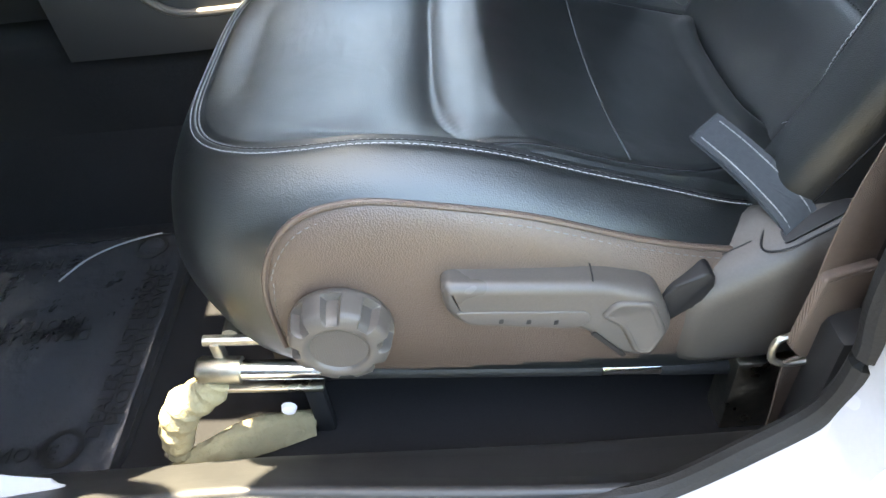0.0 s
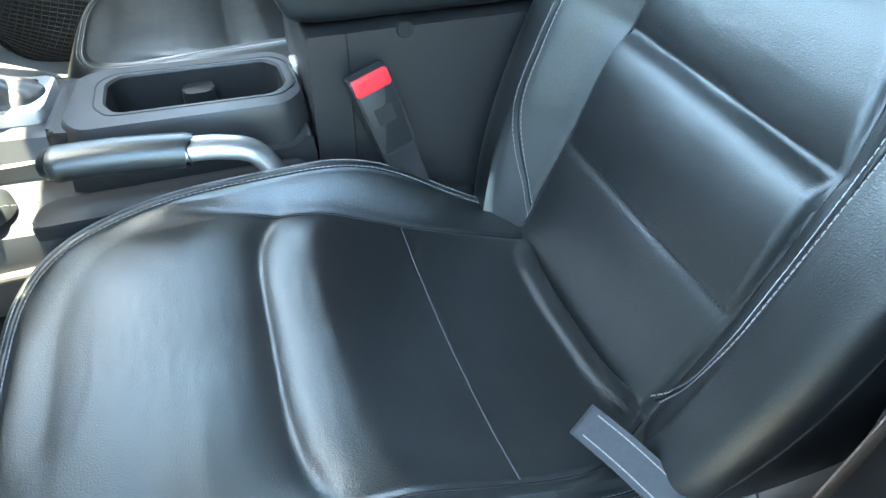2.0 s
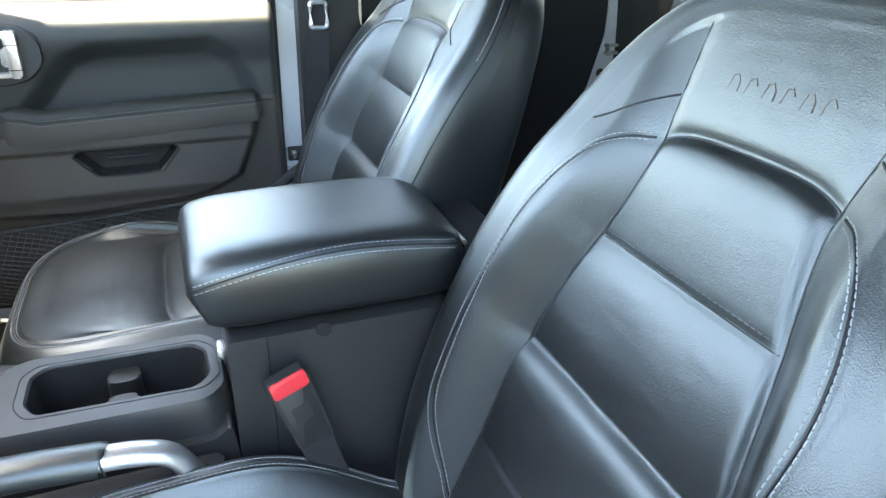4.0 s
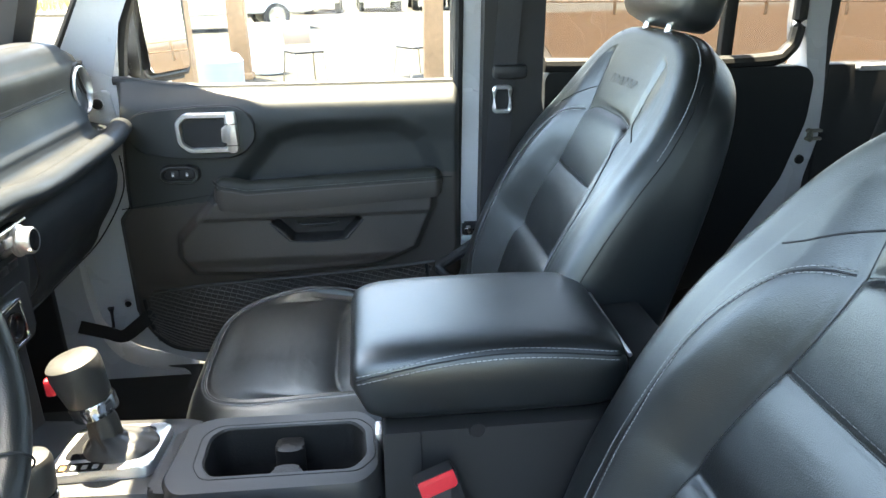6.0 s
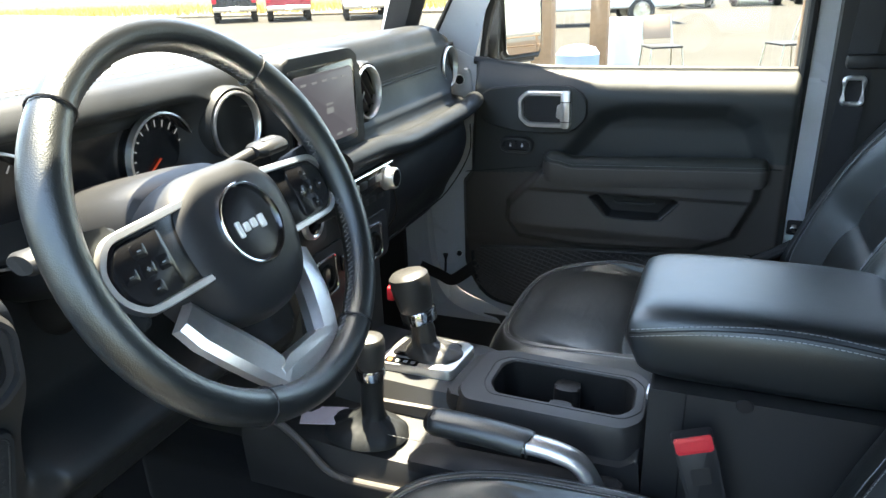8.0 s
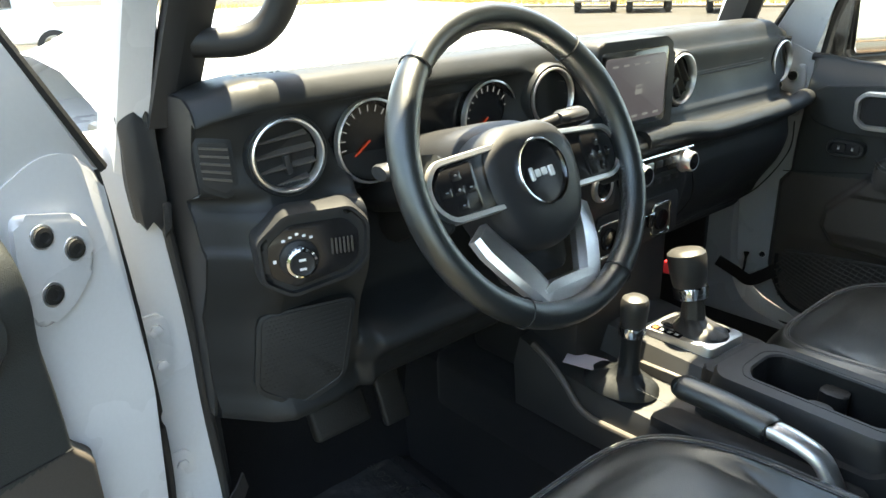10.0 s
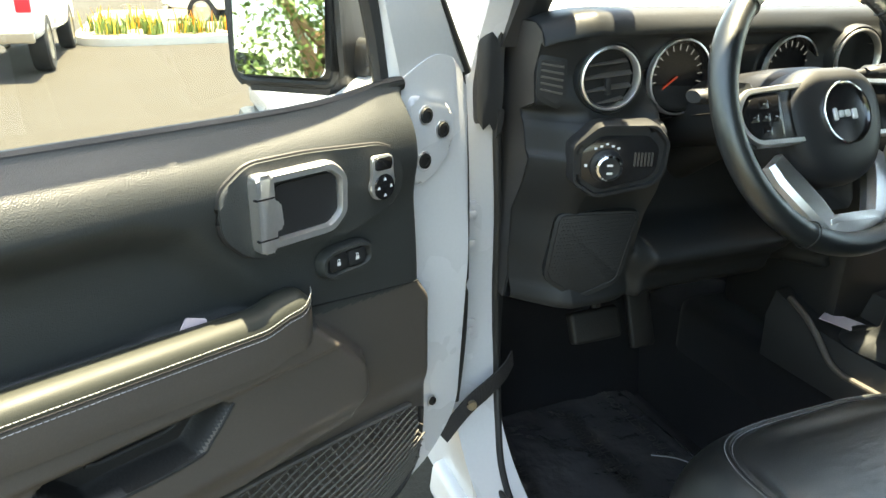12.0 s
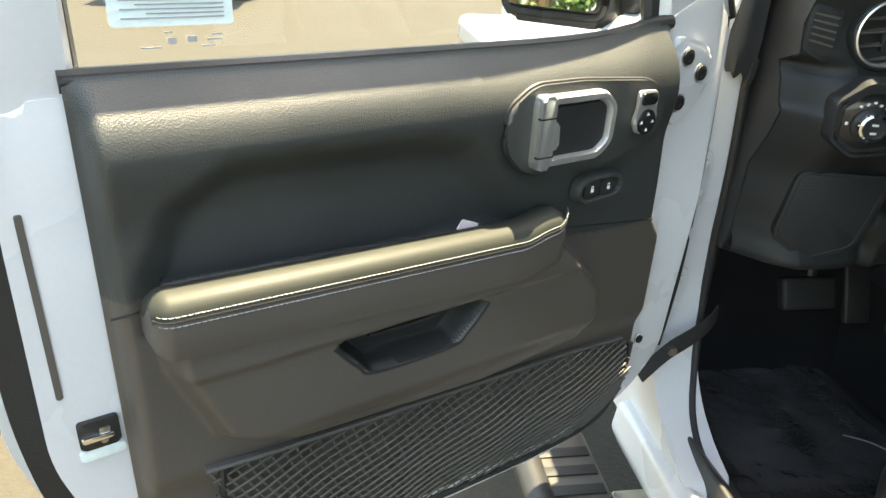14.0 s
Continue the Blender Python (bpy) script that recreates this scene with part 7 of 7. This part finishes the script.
def pickup(name, at, turn, paint, label, tall=1.85, length=5.6, lod=True):
    t = thing(name, at, label, "pickup truck", "parked vehicles")
    m = Matrix.Translation(at) @ Matrix.Rotation(radians(turn), 4, "Z")
    L, W = length / 2, .98
    sec = lambda x, z0, z1, w, r=.12: [V((x, y, z)) for y, z in rounded([(-w, z0), (w, z0), (w, z1), (-w, z1)], r, 3)]
    part("body", put(skin([sec(-L, .62, 1.0, .9), sec(-L + .06, .5, 1.10, W), sec(-L + .3, .45, 1.16, W), sec(-.9, .45, 1.20, W), sec(L - .1, .5, 1.22, W), sec(L, .55, 1.18, W)], True, True, True), m), paint, t)
    part("cab", put(skin([sec(-1.15, 1.15, 1.2, .86), sec(-.45, 1.15, tall - .06, .78), sec(-.1, 1.15, tall, .76), sec(.9, 1.15, tall, .76), sec(1.25, 1.15, 1.25, .84)], True, True, True), m), paint, t)
    for sg in (-1, 1):
        for x0, x1 in ((-.62, .1), (.16, .85)):
            part("window", put(prism([(x0, 1.25), (x0 + (.25 if x0 < 0 else 0), tall - .14), (x1, tall - .14), (x1, 1.25)], 0, .03, 0, 1, axes((0, sg * .80 - .015, 0), (1, 0, 0), (0, 0, 1), (0, 1, 0))), m), DARKGLASS, t)
        for x in (-L + .95, L - 1.15):
            wm = m @ axes((x, sg * .86, .40), (1, 0, 0), (0, 0, 1), (0, sg, 0))
            w = part("wheel", put(lathe([(.30, -.12), (.38, -.12), (.40, -.08), (.40, .10), (.37, .13), (.26, .13)], 28), wm), TYRE, t, "black tyre")
            part("rim", put(lathe([(.26, .11), (.24, .125), (.10, .09), (.05, .12), (0, .12)], 20), wm), STEEL, w, "steel rim")
        part("tail_light", put(box(L - .06, L + .015, *sorted((sg * .78, sg * .96)), .85, 1.15, .02), m), RED, t, "red tail light")
        part("head_light", put(box(-L - .01, -L + .1, *sorted((sg * .6, sg * .92)), .85, 1.02, .02), m), SATIN, t)
    part("bumper", put(box(L - .02, L + .14, -.95, .95, .48, .70, .03, 3), m), CHROME, t, "chrome rear bumper")
    part("bumper", put(box(-L - .12, -L + .03, -.95, .95, .45, .68, .03, 3), m), CHROME, t, "chrome front bumper")
    pt = part("plate", put(box(L + .14, L + .15, -.16, .16, .52, .66), m), STICKER, t)
    part("rear_window", put(box(1.02, 1.06, -.62, .62, 1.32, tall - .16, .01), m @ Matrix.Translation((.06, 0, 0))), DARKGLASS, t)
    part("windscreen", put(skin([[V((-1.12, -.72, 1.24)), V((-1.12, .72, 1.24))], [V((-.50, -.66, tall - .10)), V((-.50, .66, tall - .10))]], False), m), DARKGLASS, t)
    part("tailpipe", put(tube([(L - .3, .55, .42), (L + .1, .55, .42)], .05, 14), m), CHROME, t)
    return t


P_WHITE = material("white_truck_paint", (0.75, 0.76, 0.77), 0.3, coat=0.5, vary=0.03, patch=2)
P_RED = material("red_truck_paint", (0.30, 0.02, 0.03), 0.3, coat=0.5, vary=0.05, patch=2)
P_BLACK = material("black_truck_paint", (0.015, 0.016, 0.018), 0.25, coat=0.5, vary=0.05, patch=2)
P_SILVER = material("silver_truck_paint", (0.42, 0.42, 0.40), 0.35, metal=0.5, coat=0.4, vary=0.05, patch=2)
for at, turn, p, lab in (((-4.6, 22.2, 0), 20, P_WHITE, "white pickup parked across the lot"), ((-4.7, 32.5, 0), 95, P_WHITE, "white pickup in the far row"), ((-2.1, 34.5, 0), 90, P_RED, "dark red pickup in the far row"),
                         ((.6, 35.5, 0), 92, P_SILVER, "silver pickup in the far row"), ((3.2, 36.2, 0), 90, P_BLACK, "black pickup in the far row"), ((6.0, 36.5, 0), 90, P_WHITE, "white pickup in the far row"),
                         ((-16.3, 30.0, 0), -60, P_WHITE, "white pickup beyond the bonnet"), ((-20.2, 29.6, 0), -56, P_RED, "red vehicle by the grass strip"), ((-23.0, 29.2, 0), -53, P_BLACK, "black vehicle by the grass strip"),
                         ((-13.4, -3.5, 0), 0, P_WHITE, "white pickup with a chrome rear bumper"), ((-19.5, 2.2, 0), 60, P_WHITE, "white vehicle past the flower bed"), ((1.2, -11.5, 0), 4, P_WHITE, "white pickup standing behind the car")):
    pickup("pickup_truck", at, turn, p, lab)


def blades(name, x0, x1, y0, y1, n, h, mat, lab, cat, seed, z=0.0, spots=()):
    rnd = random.Random(seed)
    vs, fs = [], []
    for _ in range(n):
        x, y, a, k = rnd.uniform(x0, x1), rnd.uniform(y0, y1), rnd.uniform(0, 6.28), rnd.uniform(.5, 1.2) * h
        if spots:
            sx, sy, sr = rnd.choice(spots)
            x, y = rnd.gauss(sx, sr * .5), rnd.gauss(sy, sr * .5)
        dx, dy = math.cos(a), math.sin(a)
        lean = rnd.uniform(.1, .5) * k
        w = .012 + .012 * rnd.random()
        i = len(vs)
        vs += [(x - dy * w, y + dx * w, z), (x + dy * w, y - dx * w, z), (x + dx * lean * .5 + dy * w * .7, y + dy * lean * .5 - dx * w * .7, z + k * .7), (x + dx * lean, y + dy * lean, z + k), (x + dx * lean * .5 - dy * w * .7, y + dy * lean * .5 + dx * w * .7, z + k * .7)]
        fs += [(i, i + 1, i + 2, i + 4), (i + 4, i + 2, i + 3)]
    me = bpy.data.meshes.new(name)
    me.from_pydata(vs, [], fs)
    me.materials.append(mat)
    return tagged(new(name, me), lab, cat, kind="stuff")


# planted island with kerb
isl = rounded([(-15.0, -2.6), (-15.5, 1.3), (-17.8, 2.0), (-26, 2.0), (-26, -2.6)], 1.2)
structure("kerb", prism(isl, 0, .16, .02, 2, axes((0, 0, 0), (1, 0, 0), (0, 1, 0), (0, 0, 1))), KERB, "pale concrete kerb of the island", "kerb")
structure("planting_soil", prism([(x * .0 + (x + 20) * .92 - 20, y * .9) for x, y in isl], .16, .18, 0, 1), SOIL, "dry soil of the planted island", "soil")
LILIES = [(-15.9, -1.9, .28), (-15.7, -1.1, .20), (-16.0, -.35, .34), (-16.6, .5, .28), (-17.4, -1.4, .4), (-17.6, .9, .35), (-16.9, -2.1, .3)]
blades("lily_leaves", -20, -16.6, -2.2, .2, 700, .30, LEAF, "green strap leaves of the lilies", "plants", 3, .17, LILIES)
blades("lily_flowers", -19.5, -16.6, -2.2, .2, 90, .46, PETAL, "orange lily flowers over the leaves", "flowers", 4, .17, LILIES[2:])
blades("lily_flowers_yellow", -19.5, -16.6, -2.2, .2, 120, .40, PETAL_Y, "yellow lily flowers over the leaves", "flowers", 5, .17, LILIES)
structure("verge", box(-60, -12, 33, 48, 0, .12, .02), SOIL, "raised dry verge at the edge of the lot", "verge")
blades("dry_grass", -60, -12, 33.2, 47, 9000, .5, LEAF_DRY, "yellow dry grass on the verge", "grass", 6, .1)
structure("verge_front", box(-70, -42, -40, 30, 0, .12, .02), SOIL, "dry verge ahead", "verge")
blades("dry_grass_front", -69, -42.2, -39, 29, 9000, .5, LEAF_DRY, "yellow dry grass ahead", "grass", 7, .1)


def tree(at, height, spread, seed, lab):
    rnd = random.Random(seed)
    t = thing("tree", at, lab, "tree", "trees")
    base = V(at)
    trunk = [base + V((.05 * math.sin(k), .04 * math.cos(2 * k), height * .55 * k / 6)) for k in range(7)]
    part("trunk", tube(trunk, [.16 - .014 * k for k in range(7)], 10), WOOD, t, "brown trunk")
    vs, fs = [], []
    for k in range(9):
        a, e = rnd.uniform(0, 6.28), rnd.uniform(.3, 1.1)
        tip = base + V((math.cos(a) * spread * .8, math.sin(a) * spread * .8, height * (.45 + .4 * e / 1.1)))
        part("limb", tube([base + V((0, 0, height * rnd.uniform(.15, .5))), (base + V((0, 0, height * .4))).lerp(tip, .5), tip], [.06, .04, .015], 6), WOOD, t)
    clumps = [base + V((rnd.gauss(0, .45) * spread, rnd.gauss(0, .45) * spread, height * rnd.uniform(.12, .98))) for _ in range(90)]
    for c in clumps:
        for _ in range(110):
            p = c + V((rnd.gauss(0, .22), rnd.gauss(0, .22), rnd.gauss(0, .20))) * (spread / 1.3)
            a, b = V((rnd.uniform(-1, 1), rnd.uniform(-1, 1), rnd.uniform(-1, 1))).normalized(), V((rnd.uniform(-1, 1), rnd.uniform(-1, 1), rnd.uniform(-1, 1))).normalized()
            b = (b - a * b.dot(a)).normalized()
            s = rnd.uniform(.03, .06) * spread / 1.3
            i = len(vs)
            vs += [p - a * s, p + b * s * .45, p + a * s, p - b * s * .45]
            fs.append((i, i + 1, i + 2, i + 3))
    me = bpy.data.meshes.new("crown")
    me.from_pydata([v - base for v in vs], [], fs)
    me.materials.append(LEAF)
    c = new("crown", me)
    c.parent = t
    tagged(c, "crown of many small green leaves", kind="stuff")
    return t


tree((1.5, -6.8, 0), 3.4, 1.1, 11, "leafy green shrub tree beside the lot")
tree((2.9, -7.2, 0), 3.8, 1.3, 12, "leafy green shrub tree behind the car")

# porch on the far side: posts, chairs, bin, building


def post(at):
    t = thing("porch_post", at, "brown stained square wooden porch post", "post", "porch posts")
    part("shaft", put(box(-.13, .13, -.13, .13, 0, 3.4, .012), Matrix.Translation(at)), WOOD, t)
    part("foot", put(box(-.16, .16, -.16, .16, 0, .10, .015), Matrix.Translation(at)), WOOD, t)
    return t


POSTS = [(-2.35, 8.2, 0), (-2.05, 10.6, 0), (.78, 9.2, 0)]
for p in POSTS:
    post(p)


def patio_chair(at, turn):
    t = thing("patio_chair", at, "metal patio chair with a tan mesh back and dark seat", "chair", "patio chairs")
    m = Matrix.Translation(at) @ Matrix.Rotation(radians(turn), 4, "Z")
    for sx in (-1, 1):
        for sy in (-1, 1):
            part("leg", put(tube([(sx * .22, sy * .20, .44), (sx * .25, sy * .26, 0)], .012, 8), m), STEEL, t)
        part("back_tube", put(tube(spline([(sx * .22, .20, .44), (sx * .22, .24, .62), (sx * .20, .30, .86)], 6), .012, 8), m), STEEL, t)
    part("seat", put(box(-.23, .23, -.22, .22, .43, .46, .012), m), RUBBER, t)
    part("back", put(box(-.20, .20, -.008, .008, -.17, .17, .006), m @ Matrix.Translation((0, .27, .70)) @ Matrix.Rotation(radians(-16), 4, "X")), PUMPKIN, t, "tan mesh back")
    return t


patio_chair((-1.05, 10.0, 0), 25)
patio_chair((.62, 10.4, 0), -60)
bn = thing("waste_bin", (-2.0, 9.6, 0), "white round bin with a blue-grey bag", "bin")
part("drum", lathe([(.24, 0), (.26, .02), (.28, .75), (.27, .78), (.25, .76), (0, .72)], 28, Matrix.Translation((-1.75, 11.2, 0))), BIN_WHITE, bn)
part("bag", lathe([(.26, .0), (.29, .1), (.30, .42), (.24, .50), (.1, .54), (0, .55)], 24, Matrix.Translation((-2.1, 9.2, 0))), BIN_BLUE, bn)
DIRT = material("tan_gravel", (0.040, 0.024, 0.012), 0.95, grain=0.7, size=30, vary=0.15, patch=0.4, spec=0.1)
structure("gravel_yard", prism([(2.0, 5.5), (60, -6), (90, 60), (6.5, 29)], .0, .02, 0, 1), DIRT, "tan gravel yard beside the lot", "ground")
fence = thing("rail_fence", (14, 30, 0), "low metal rail fence along the yard", "fence")
for k in range(16):
    p = V((7 + k * 2.6, 28.0 - .9 * k, 0))
    part("post", box(p.x - .05, p.x + .05, p.y - .05, p.y + .05, 0, 1.1, .01), WOOD, fence)
for z in (.5, 1.0):
    part("rail", tube([(7, 28, z), (46, 14.5, z)], .035, 8), WOOD, fence)
